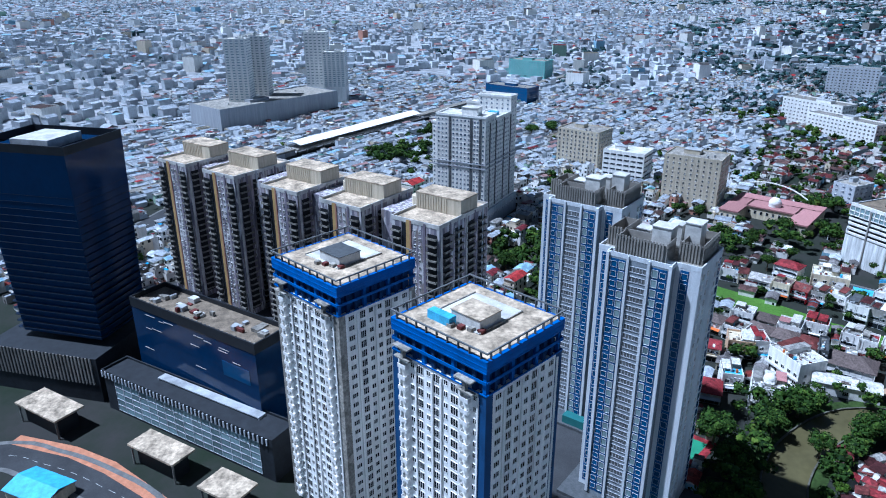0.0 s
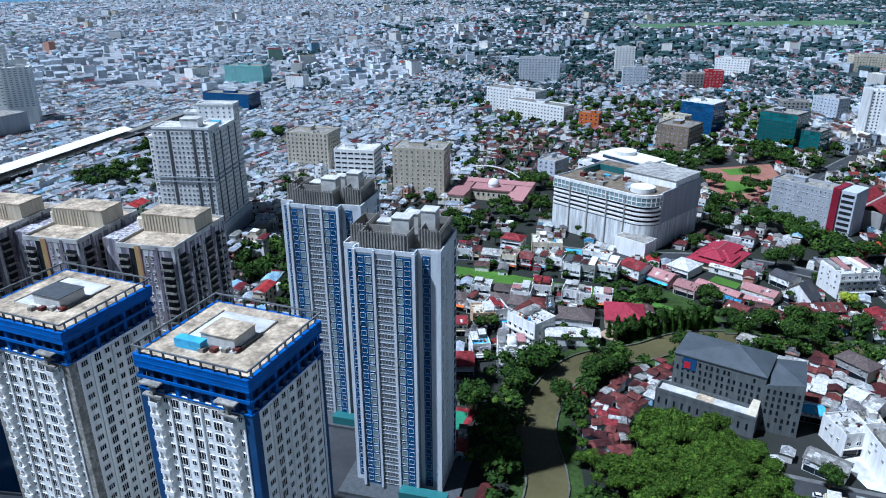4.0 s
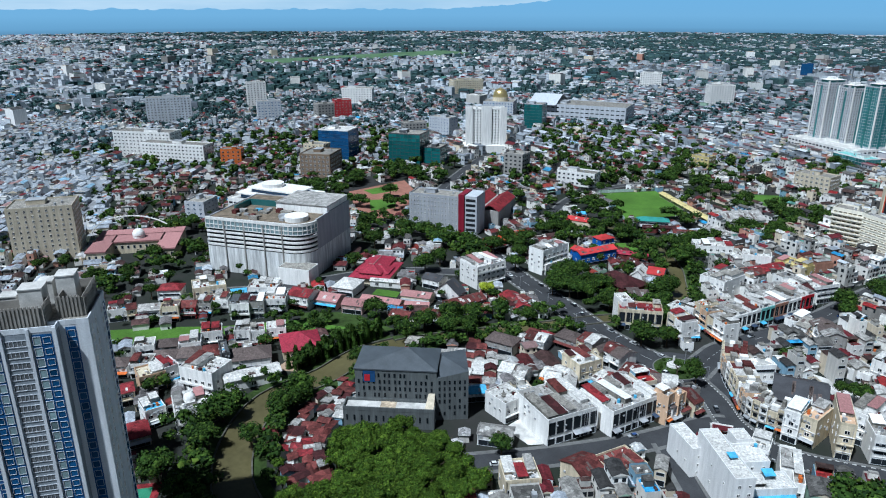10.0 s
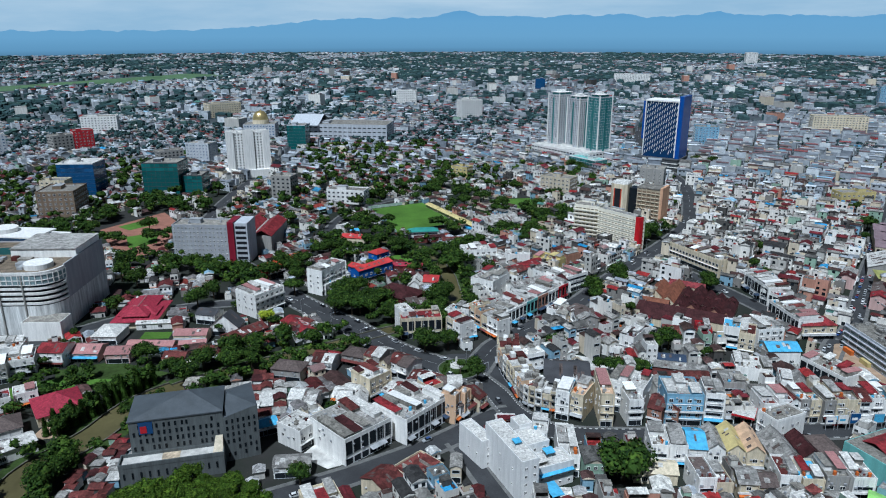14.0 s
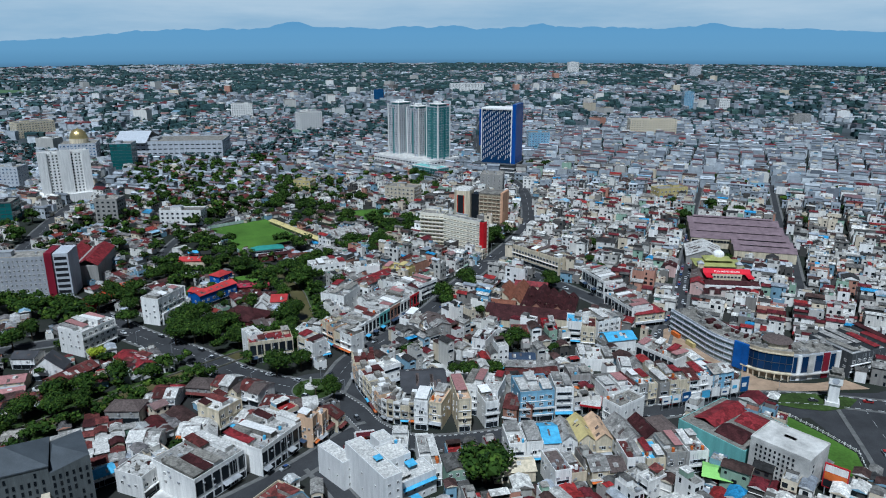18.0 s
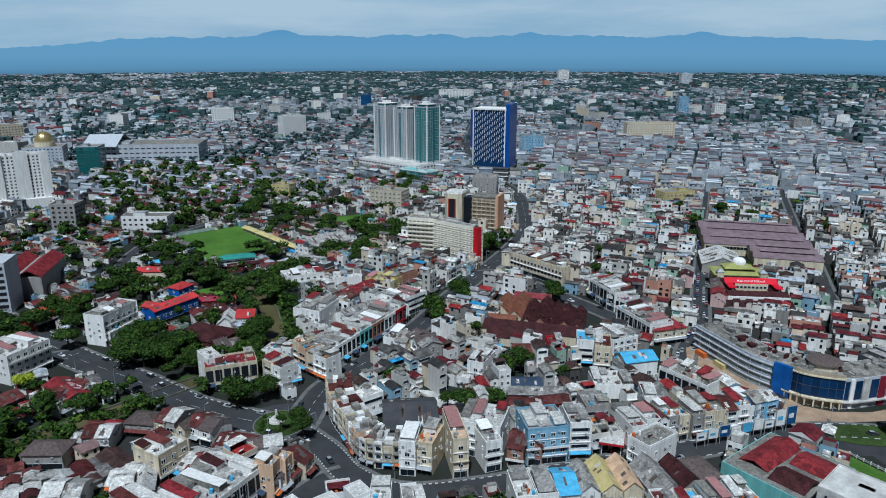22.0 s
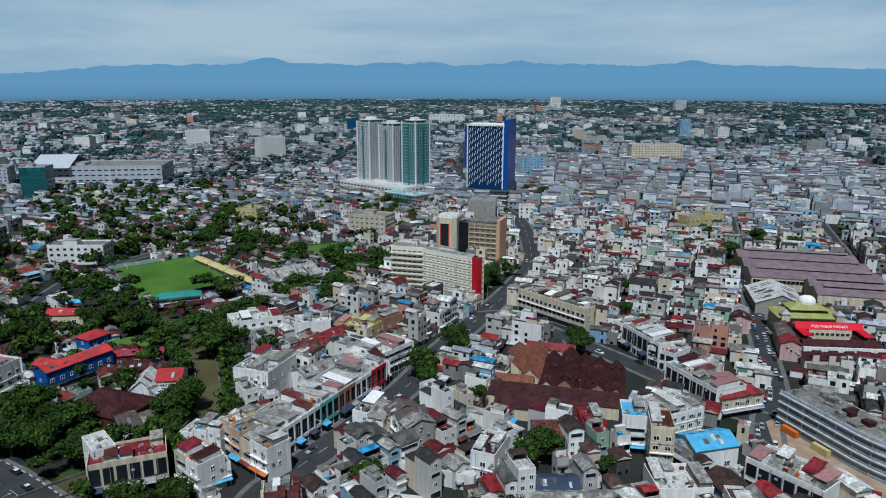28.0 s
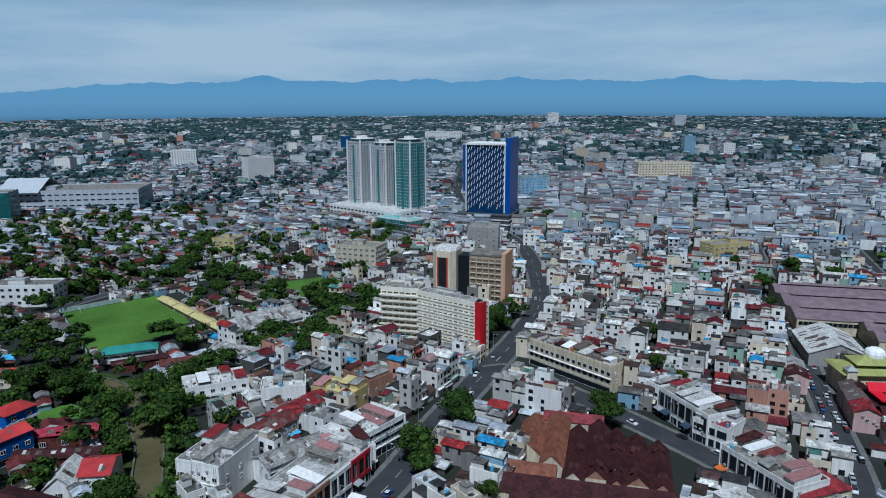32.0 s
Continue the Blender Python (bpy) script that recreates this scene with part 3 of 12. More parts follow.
def block(name, label, category, x, y, w, d, ang, h, wall, roof=None, floors=0, style="window", n=(6, 4), win=(1.4, 1.5), z0=1.0, limit=60, parapet=1.0, sides=(0, 1, 2, 3), plant=True, group=""):
    """A plain building: walls, roof deck, parapet, rows of windows and roof plant."""
    take(x, y, w, d, ang)
    root = thing(name, x, y, ang, label, category, group)
    b = Buf([wall])
    b.box(-w / 2, w / 2, -d / 2, d / 2, 0, h)
    part("wall", b, root)
    b = Buf([roof or M_CONC])
    b.box(-w / 2 + 0.25, w / 2 - 0.25, -d / 2 + 0.25, d / 2 - 0.25, h - 0.2, h + 0.06)
    part("roof", b, root)
    if parapet:
        b = Buf([wall])
        b.parapet(-w / 2 - 0.03, w / 2 + 0.03, -d / 2 - 0.03, d / 2 + 0.03, h - 0.3, h + parapet, 0.3)
        part("parapet", b, root)
    if plant:
        rr = random.Random(int(abs(x * 7 + y * 3)))
        b = Buf([wall, M_TIN])
        pw, pd = w * rr.uniform(0.15, 0.3), d * rr.uniform(0.25, 0.4)
        px, py = rr.uniform(-0.25, 0.25) * w, rr.uniform(-0.2, 0.2) * d
        b.box(px - pw / 2, px + pw / 2, py - pd / 2, py + pd / 2, h, h + 3.0)
        b.box(px - pw / 2 - 0.2, px + pw / 2 + 0.2, py - pd / 2 - 0.2, py + pd / 2 + 0.2, h + 3.0, h + 3.25, 1, True)
        part("stair_head", b, root)
        for _ in range(2 if limit else 1):
            t = Buf([M_TIN])
            t.tube(rr.uniform(-0.4, 0.4) * w, rr.uniform(-0.35, 0.35) * d, h, h + 1.8, 0.8)
            part("water_tank", t, root)
    if floors:
        fa = Facade(root, int(limit * 0.16))
        fh = (h - z0) / floors
        for i in sides:
            p, a = faces(w, d)[i]
            length, k = (w, n[0]) if i % 2 == 0 else (d, n[1])
            if style in ("curtain", "blue", "teal", "green", "navy"):
                fa.face(p, a, z0, floors, fh, bays(length, k, length / k, 0.1, fh - 0.15, style))
            else:
                fa.face(p, a, z0, floors, fh, bays(length, k, win[0], 0.9, win[1], style, 0.4))
        fa.done()
    return root


def dish_mesh():
    """A round mesh dish on a short post, tipped to the sky."""
    b = Buf([M_WHITEROOF, M_TIN])
    b.tube(0, 0, 0, 0.8, 0.07, 0.07, 1, 6)
    a = np.arange(14) * 2 * math.pi / 14
    v = [(0, 0.1, 0.8)] + [(0.5 * math.cos(t), 0.08 + 0.42 * math.sin(t), 0.95 + 0.25 * math.sin(t)) for t in a] + [(1.1 * math.cos(t), -0.1 + 0.95 * math.sin(t), 1.25 + 0.55 * math.sin(t)) for t in a]
    f = [(1 + i, 1 + (i + 1) % 14, 15 + (i + 1) % 14, 15 + i) for i in range(14)]
    n = b.n
    b.add(v, f, 0)
    b.f.append((np.array([(0, 1 + (i + 1) % 14, 1 + i) for i in range(14)]) + n, 0))
    return b.mesh("satellite_dish")


DISH = dish_mesh()


# ---- ground, roads, river, fields ----
ground = Buf([M_GROUND])
_a = np.linspace(0, 2 * math.pi, 97)[:-1]
_rings = [0, 300, 700, 1500, 3000, 5200]
_v = [(r * math.cos(t), r * math.sin(t) - 100, 0) for r in _rings[1:] for t in _a]
ground.add([(0, -100, 0)] + _v, [(1 + k * 96 + i, 1 + (k + 1) * 96 + i, 1 + (k + 1) * 96 + (i + 1) % 96, 1 + k * 96 + (i + 1) % 96) for k in range(4) for i in range(96)])
ground.f.append((np.array([(0, 1 + i, 1 + (i + 1) % 96) for i in range(96)]), 0))
whole("ground", ground, "dusty grey town ground reaching the horizon", "ground", "structure")


# Sheet laid over the ground whose pale colour stands in for haze.
dusty = Buf([M_HAZEGROUND])
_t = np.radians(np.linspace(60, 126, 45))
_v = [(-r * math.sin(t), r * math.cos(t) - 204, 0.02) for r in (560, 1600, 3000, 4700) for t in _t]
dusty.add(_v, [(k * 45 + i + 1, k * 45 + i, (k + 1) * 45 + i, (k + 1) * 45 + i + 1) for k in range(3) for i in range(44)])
whole("district_ground", dusty, "pale ground between dense houses, lightened as by haze", "ground", "structure")


# Outer sheet, its blue-grey likewise standing in for haze.
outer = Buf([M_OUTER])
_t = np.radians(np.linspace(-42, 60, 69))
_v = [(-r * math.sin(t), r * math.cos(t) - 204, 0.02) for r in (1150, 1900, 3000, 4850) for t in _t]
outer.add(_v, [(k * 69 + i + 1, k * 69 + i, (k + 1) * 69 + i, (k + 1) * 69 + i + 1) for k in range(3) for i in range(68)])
whole("outer_ground", outer, "blue-grey ground of the outer districts, toned as by haze", "ground", "structure")


def smooth(pts, n=5):
    """A rounded line through the points."""
    p = [Vector(q) for q in pts]
    out = []
    for i in range(len(p) - 1):
        a, b, c, d = p[max(i - 1, 0)], p[i], p[i + 1], p[min(i + 2, len(p) - 1)]
        for k in range(n):
            t = k / n
            out.append(0.5 * ((2 * b) + (c - a) * t + (2 * a - 5 * b + 4 * c - d) * t * t + (3 * b - a - 3 * c + d) * t**3))
    return out + [p[-1]]


def strip(line, width, z, mat, side=0.0, height=0.0, dash=None):
    """A band along a line; side shifts it to the left; height gives it sides."""
    b = Buf([mat])
    left, right = [], []
    for i, p in enumerate(line):
        d = (line[min(i + 1, len(line) - 1)] - line[max(i - 1, 0)]).normalized()
        nrm = Vector((-d.y, d.x))
        left.append(p + nrm * (side + width / 2))
        right.append(p + nrm * (side - width / 2))
    for i in range(len(line) - 1):
        if dash and i % dash[0] >= dash[1]:
            continue
        q = [right[i], right[i + 1], left[i + 1], left[i]]
        v = [(a.x, a.y, z - height) for a in q] + [(a.x, a.y, z) for a in q]
        f = [(4, 5, 6, 7)]
        if height:
            f += [(0, 1, 5, 4), (2, 3, 7, 6)]
        b.add(v, f)
    return b


def near_line(x, y, pts, reach):
    """Whether places lie within reach of a line."""
    a, b = pts[:-1], pts[1:]
    best = np.full(len(x), 1e9)
    for p, q in zip(a, b):
        e = q - p
        t = np.clip(((x - p[0]) * e[0] + (y - p[1]) * e[1]) / max(1e-6, e @ e), 0, 1)
        best = np.minimum(best, np.hypot(x - p[0] - t * e[0], y - p[1] - t * e[1]))
    return best < reach


ROADS = {}


def route(name, width, *pts):
    ROADS[name] = (pts, width)


route("bridge_road", 15, (-60, 98), (-105, 115), (-140, 138), (-187, 166), (-240, 205), (-330, 268))
route("ring_road", 10, (-62, 100), (-46, 84), (-34, 68), (-16, 58), (10, 61), (49, 73), (96, 88), (150, 102), (200, 95), (260, 80))
route("market_street", 8.5, (112, 158), (122, 183), (136, 207), (157, 268), (172, 310), (189, 358), (214, 436))
route("market_lane", 4.5, (214, 436), (260, 560), (330, 760))
route("hotel_road", 12, (-60, 100), (-57, 126), (-52, 141), (-33, 176), (-16, 211), (0, 255), (20, 303), (42, 356), (60, 416), (68, 500), (66, 590), (40, 720), (20, 900), (40, 1300))
route("arcade_street", 10, (20, 303), (33, 305), (47, 288), (63, 267), (80, 243), (94, 222), (106, 198), (121, 184))
route("plaza_street", 22, (190, 100), (183, 60), (176, 20), (176, -30), (190, -90))
route("front_street", 10, (-116, -18), (-111, -14), (-85, 10), (-60, 38), (-44, 62), (-36, 68))
route("lane", 7, (-54, 40), (-36, 16), (-10, -20), (20, -70))
route("mall_road", 9, (-190, 168), (-260, 130), (-300, 70), (-330, 40))
route("avenue", 14, (-330, 268), (-380, 420), (-430, 640), (-520, 1000), (-700, 1700))
route("east_street", 5, (225, 230), (240, 275), (262, 335), (300, 450), (370, 640))
route("left_avenue", 13, (-200, -420), (-214, -352), (-208, -328), (-196, -306), (-178, -284), (-140, -262))
route("rail_road", 16, (-420, -380), (-560, -330), (-700, -235), (-860, -100), (-1100, 150))
route("field_street", 6, (-230, 300), (-238, 380), (-200, 460), (-120, 520), (-60, 560))
LINES = {}
for _i, (_name, (_pts, _w)) in enumerate(ROADS.items()):
    line = smooth([(p[0], p[1]) for p in _pts])
    LINES[_name] = (np.array([(p.x, p.y) for p in line]), _w)
    z = 0.05 + 0.008 * _i
    whole("road", strip(line, _w, z, M_ASPHALT), "grey asphalt town road with worn markings", "road", "structure")
    for side in (1, -1):
        whole("pavement", strip(line, 2.0, 0.045 + 0.15 + 0.004 * _i, M_PAVE, side * (_w / 2 + 1.0), 0.18), "concrete pavement with a kerb", "pavement", "structure")
    if _name in ("ring_road", "bridge_road"):
        fine = smooth([(p[0], p[1]) for p in _pts], 22)
        for side in (1, -1):
            whole("kerb", strip(fine, 0.34, 0.245 + 0.004 * _i, M_KERBB, side * (_w / 2 + 0.2), 0.2), "black kerb with white blocks", "kerb", "structure")
            whole("kerb_block", strip(fine, 0.38, 0.262 + 0.004 * _i, M_LINE, side * (_w / 2 + 0.2), 0.2, (2, 1)), "white painted kerb blocks", "kerb", "structure")
    if _w >= 12:
        fine = smooth([(p[0], p[1]) for p in _pts], 16)
        whole("road_marking", strip(fine, 0.16, z + 0.006, M_LINE, 0, 0, (4, 2)), "white dashed centre line", "road marking", "structure")

RIVER = smooth([(-120, -140), (-142, -92), (-176, -72), (-196, -51), (-207, -25), (-202, 5), (-200, 35), (-178, 70), (-150, 100), (-122, 132), (-96, 160), (-91, 185), (-99, 212), (-114, 246), (-150, 290), (-215, 300)])
LINES["river"] = (np.array([(p.x, p.y) for p in RIVER]), 18)
for _part, _wide in ((RIVER[:33], 14.0), (RIVER[32:], 9.0)):
    whole("river", strip(_part, _wide, 0.03, M_WATER), "muddy olive-brown river between low banks", "river", "structure")
    for _s in (1, -1):
        whole("river_bank", strip(_part, 0.6, 0.8, M_BANK, _s * (_wide / 2 + 0.3), 0.8), "low concrete retaining wall of the river", "river bank", "structure")
        whole("grass_verge", strip(_part, 5.0, 0.035, M_VERGE, _s * (_wide / 2 + 3.1)), "overgrown grassy river bank", "grass", "structure")


def polygon(name, pts, z, mat, label, category):
    me = bpy.data.meshes.new(name)
    me.from_pydata([(x, y, z) for x, y in pts], [], [tuple(range(len(pts)))])
    me.materials.append(mat)
    return tagged(new(name, me), label, category, kind="structure")


AREAS = []


def open_land(x, y):
    """Whether places lie on the far open grassland."""
    c, k = math.cos(radians(70.8)), math.sin(radians(70.8))
    u, v = (x + 1570) * c + (y - 1700) * k, -(x + 1570) * k + (y - 1700) * c
    return (abs(u) < 400) & (abs(v) < 110 + 0.08 * u)


polygon("far_grassland", [(-1570 + 0.329 * u - 0.944 * v, 1700 + 0.944 * u + 0.329 * v) for u, v in ((-400, -78), (400, -142), (400, 142), (-400, 78))], 0.4, M_FARGRASS, "pale green open grassland among far houses", "grassland")


def area(name, pts, z, mat, label, category):
    AREAS.append(np.array(pts, float))
    return polygon(name, pts, z, mat, label, category)


area("football_field", [(-224, 395), (-184, 432), (-136, 369), (-174, 327)], 0.06, M_GRASS, "mown green football field", "field")
area("small_field", [(-114, 464), (-86, 478), (-62, 437), (-90, 421)], 0.06, M_GRASS, "small green playing field among trees", "field")
area("running_track", [(-350, 205), (-420, 270), (-404, 335), (-362, 300), (-330, 235)], 0.05, M_TRACK, "reddish dirt running ground", "field")
polygon("pitch_patch", [(-362, 232), (-385, 258), (-368, 275), (-350, 250)], 0.07, M_GRASS, "green patch inside the running ground", "field")
polygon("pitch_patch", [(-395, 275), (-412, 282), (-400, 318), (-385, 300)], 0.07, M_GRASS, "green patch inside the running ground", "field")
area("plaza", [(112, 150), (121, 182), (128, 186), (136, 176), (133, 160), (139, 142), (149, 128), (152, 122), (162, 117), (178, 117), (194, 122), (202, 112), (160, 108), (140, 108), (128, 132)], 0.19, M_PLAZA, "tan paved forecourt", "plaza")
area("grass_triangle", [(144, 87), (151, 84), (159, 71), (166, 56), (163, 44), (151, 36), (145, 55)], 0.16, M_GRASS, "triangular green lawn beside the road", "lawn")
area("traffic_circle", [(-62 + 42 * 0 + 26 * math.cos(t), 101 + 20 * math.sin(t)) for t in np.linspace(0, 2 * math.pi, 25)[:-1]], 0.035, M_ASPHALT, "round asphalt junction", "road")
area("square", [(225 + 40 * math.cos(t), 78 + 36 * math.sin(t)) for t in np.linspace(0, 2 * math.pi, 25)[:-1]], 0.036, M_ASPHALT, "wide asphalt junction", "road")
area("junction", [(150, 84), (150, 108), (200, 108), (262, 118), (262, 30), (215, -10), (180, -40), (164, -40), (172, 30), (160, 84)], 0.030, M_ASPHALT, "wide asphalt road junction", "road")
area("driveway", [(-14, 134), (-3, 132), (9, 125), (10, 112), (3, 108), (-1, 114), (-7, 123)], 0.05, M_CONCL, "pale concrete driveway behind a white wall", "driveway")
area("courtyard_lawn", [(-246, 92), (-231, 97), (-234, 105), (-249, 101)], 0.05, M_GRASS, "green lawn in a courtyard of pink-roofed wings", "lawn")
area("canal_bank", [(-331, -24), (-314, -34), (-294, -17), (-276, 7), (-250, 30), (-224, 51), (-258, 41), (-284, 14), (-311, -6)], 0.04, M_GRASS, "rough light green grass on the canal bank", "grass")
area("kitchen_garden", [(-170, 258), (-160, 252), (-142, 257), (-141, 263), (-155, 270)], 0.05, M_GRASS, "bright green overgrown garden by the river", "garden")
polygon("tan_yard", [(-226, -5), (-216, 0), (-223, 33), (-232, 31)], 0.07, M_PLAZA, "tan paved yard beside a villa", "yard")
area("car_park", [(-112, 14), (-108, 30), (-100, 30), (-92, 14), (-98, 9)], 0.05, M_CONCL, "pale concrete car park between offices", "car park")
area("tower_forecourt", [(-232, -152), (-186, -172), (-154, -156), (-150, -128), (-162, -110), (-196, -104)], 0.05, M_ASPHALT, "dark paved forecourt round the condominium towers", "forecourt")
area("block_podium", [(-372, -318), (-244, -162), (-212, -190), (-330, -340)], 0.05, M_ASPHALT, "dark paved ground under the apartment blocks", "forecourt")
area("riverside_garden", [(-215, 40), (-250, 35), (-262, 50), (-240, 66), (-205, 62)], 0.03, M_VERGE, "rough green verge", "grass")
area("terracotta_pavement", [(-226, -344), (-217, -320), (-207, -303), (-194, -288), (-186, -279), (-183, -282), (-190, -291), (-201, -305), (-211, -321), (-221, -346)], 0.21, M_ORANGEPAVE, "terracotta coloured pavement", "pavement")


# ---- the tower quarter ----
M_DEEP = material("deep_blue_netting", (0.015, 0.045, 0.13), rough=0.9, stain=0.4, stain_size=0.6)


def blue_tower(x, y, label, corner, tank):
    """A white apartment tower with blue corner strips and a blue netted crown."""
    w, d, ang, h, fh, floors = 30.0, 28.0, 41, 87.0, 3.1, 24
    take(x, y, w, d, ang, 6)
    root = thing("apartment_tower", x, y, ang, label, "tower", "blue crowned towers")
    z1 = 76.5
    b = Buf([M_WHITE])
    b.box(-w / 2, w / 2, -d / 2, d / 2, 0, z1)
    part("wall", b, root)
    for sx in (-1, 1):
        for sy in (-1, 1):
            b = Buf([corner])
            b.box(sx * (w / 2 - 1.0) - 1.15, sx * (w / 2 - 1.0) + 1.15, sy * (d / 2 - 1.0) - 1.15, sy * (d / 2 - 1.0) + 1.15, 0, z1 + 0.1)
            part("corner_strip", b, root)
    b = Buf([M_BLUEPAINT])
    b.box(-w / 2 - 0.3, w / 2 + 0.3, -d / 2 - 0.3, d / 2 + 0.3, 82.6, h - 1.6, 0, True)
    crown = part("crown", b, root, "bright blue painted crown")
    b = Buf([M_DEEP])
    b.box(-w / 2 + 1.2, w / 2 - 1.2, -d / 2 + 1.2, d / 2 - 1.2, z1, 82.6)
    part("open_storey", b, root, "dark unfinished storeys behind netting")
    for p, a in faces(w - 0.4, d - 0.4):
        length = w - 0.4 if a % 180 == 0 else d - 0.4
        c, s = math.cos(radians(a)), math.sin(radians(a))
        for k in range(10):
            col = Buf([M_BLUEPAINT if k in (0, 3, 6, 9) else M_DEEP])
            col.box(-0.5, 0.5, 0, 0.9, z1, 82.6)
            u = 0.5 + k * (length - 1) / 9
            part("column", col, crown, m=pose(p[0] + c * u, p[1] + s * u, 0, 0, 0, a))
    deck = Buf([M_ROOFTOP])
    deck.box(-w / 2 + 0.6, w / 2 - 0.6, -d / 2 + 0.6, d / 2 - 0.6, h - 1.6, h - 1.5)
    part("roof", deck, root, "dusty stained roof deck")
    slab = Buf([M_CONCL])
    slab.box(-9, 6, -6.5, 9.5, h - 1.5, h - 1.3)
    part("roof_slab", slab, root, "pale raised roof slab")
    for q in (-9.2, 6.2):
        curb = Buf([M_CONC])
        curb.box(q - 0.15, q + 0.15, -6.5, 9.5, h - 1.5, h - 1.05)
        part("roof_curb", curb, root)
    rail = Buf([M_GREYV])
    rail.parapet(-w / 2 - 0.35, w / 2 + 0.35, -d / 2 - 0.35, d / 2 + 0.35, h + 0.2, h + 0.55, 0.35)
    rail = part("rail", rail, root)
    for i, (p, a) in enumerate(faces(w + 0.3, d + 0.3)):
        length = w if i % 2 == 0 else d
        post = Buf([M_DARKGREY])
        post.box(-0.12, 0.12, 0.0, 0.5, 0, 1.85)
        me = post.mesh("rail_post")
        c, s = math.cos(radians(a)), math.sin(radians(a))
        for k in range(9):
            u = (k + 0.5) * length / 9
            part("rail_post", me, rail, m=pose(p[0] + c * u, p[1] + s * u, h - 1.6, 0, 0, a))
        # netting bands and voids of the crown
        for zz in (76.6, 79.5, 79.9, 82.2, 83.6, 85.0):
            net = Buf([M_BLUEPAINT])
            net.box(0, length + 0.3, -0.22, 0, 0, 0.35, 0, True)
            part("crown_band", net, crown, m=pose(p[0], p[1], zz, 0, 0, a))
    fa = Facade(root, 85)
    front = [(1.2, 0.9, 0.8, 1.5, "bluewindow"), (4.0, 2.6, 0.1, 2.3, "balcony"), (6.8, 1.4, 0.8, 1.5, "window"), (9.2, 2.4, 0.1, 2.3, "window"), (12.2, 1.3, 0.8, 1.5, "window"), (15.0, 2.4, 0.1, 2.3, "window"), (17.8, 1.3, 0.8, 1.5, "window"), (20.6, 2.4, 0.1, 2.3, "window"), (24.4, 2.6, 0.1, 2.3, "balcony"), (26.9, 1.2, 0.8, 1.5, "window"), (29.0, 0.9, 0.8, 1.5, "bluewindow")]
    side = [(4.2, 2.0, 0.7, 1.6, "window"), (8.2, 2.0, 0.1, 2.3, "window"), (11.2, 1.5, 0.7, 1.6, "window"), (14.4, 1.5, 0.7, 1.6, "window"), (17.4, 2.0, 0.1, 2.3, "window"), (20.6, 1.5, 0.7, 1.6, "window"), (24.0, 2.0, 0.7, 1.6, "window")]
    fs = faces(w, d)
    fa.face(fs[1][0], fs[1][1], 2.0, floors, fh, side)
    fa.face(fs[0][0], fs[0][1], 2.0, floors, fh, front)
    fa.face(fs[2][0], fs[2][1], 2.0, floors, fh, front)
    fa.face(fs[3][0], fs[3][1], 2.0, floors, fh, side)
    fa.done()
    # white frames between the window bands
    for u in (2.4, 8.0, 13.6, 16.4, 22.4, 27.8):
        pier = Buf([M_WHITE])
        pier.box(-w / 2 + u - 0.25, -w / 2 + u + 0.25, -d / 2 - 0.45, -d / 2, 0, z1 - 1)
        part("pier", pier, root)
    for u in (6.2, 12.8, 19.0, 26.2):
        pier = Buf([M_WHITE])
        pier.box(w / 2, w / 2 + 0.4, -d / 2 + u - 0.3, -d / 2 + u + 0.3, 0, z1 - 1)
        part("pier", pier, root)
    # overhanging ledges under the crown
    for u in (-10.6, 9.6):
        s = Buf([M_CONC])
        s.box(u - 2.6, u + 2.6, -d / 2 - 2.0, -d / 2 - 0.3, 79.2, 79.6, 0, True)
        s.box(u - 2.6, u + 2.6, -d / 2 - 1.6, -d / 2 - 0.3, 76.0, 76.4, 0, True)
        s.box(u - 0.4, u + 0.4, -d / 2 - 1.4, -d / 2 - 0.3, 76.4, 79.2)
        part("ledge", s, root, "grey concrete ledge")
    # stair head, tank and clutter on the deck
    b = Buf([M_CONCL, M_ROOFTOP if tank else M_DARKGREY])
    b.box(-3.5, 5.5, -5.5, 2.0, h - 1.5, h + 1.4)
    b.box(-3.7, 5.7, -5.7, 2.2, h + 1.4, h + 1.6, 1, True)
    part("stair_head", b, root, "pale concrete stair head")
    if tank:
        for k in range(5):
            b = Buf([M_SKYBLUE])
            b.box(-8.5 + k * 1.45, -7.1 + k * 1.45, -8.6, -6.2, h - 1.5, h + 0.7)
            part("water_tank", b, root, "light blue panel water tank")
    for k in range(4):
        b = Buf([M_RUST if k % 2 else M_CONC])
        b.box(-2 + k * 2.4, -0.6 + k * 2.4, -8.8 + k * 0.9, -7.2 + k * 0.9, h - 1.5, h - 0.6)
        part("roof_plant", b, root)
    return root


blue_tower(-143.5, -183.0, "white apartment tower with bright blue crown and roof tank", M_NAVY, True)
blue_tower(-184.0, -217.0, "white apartment tower with blue crown beside the dark mall", M_CONC, False)


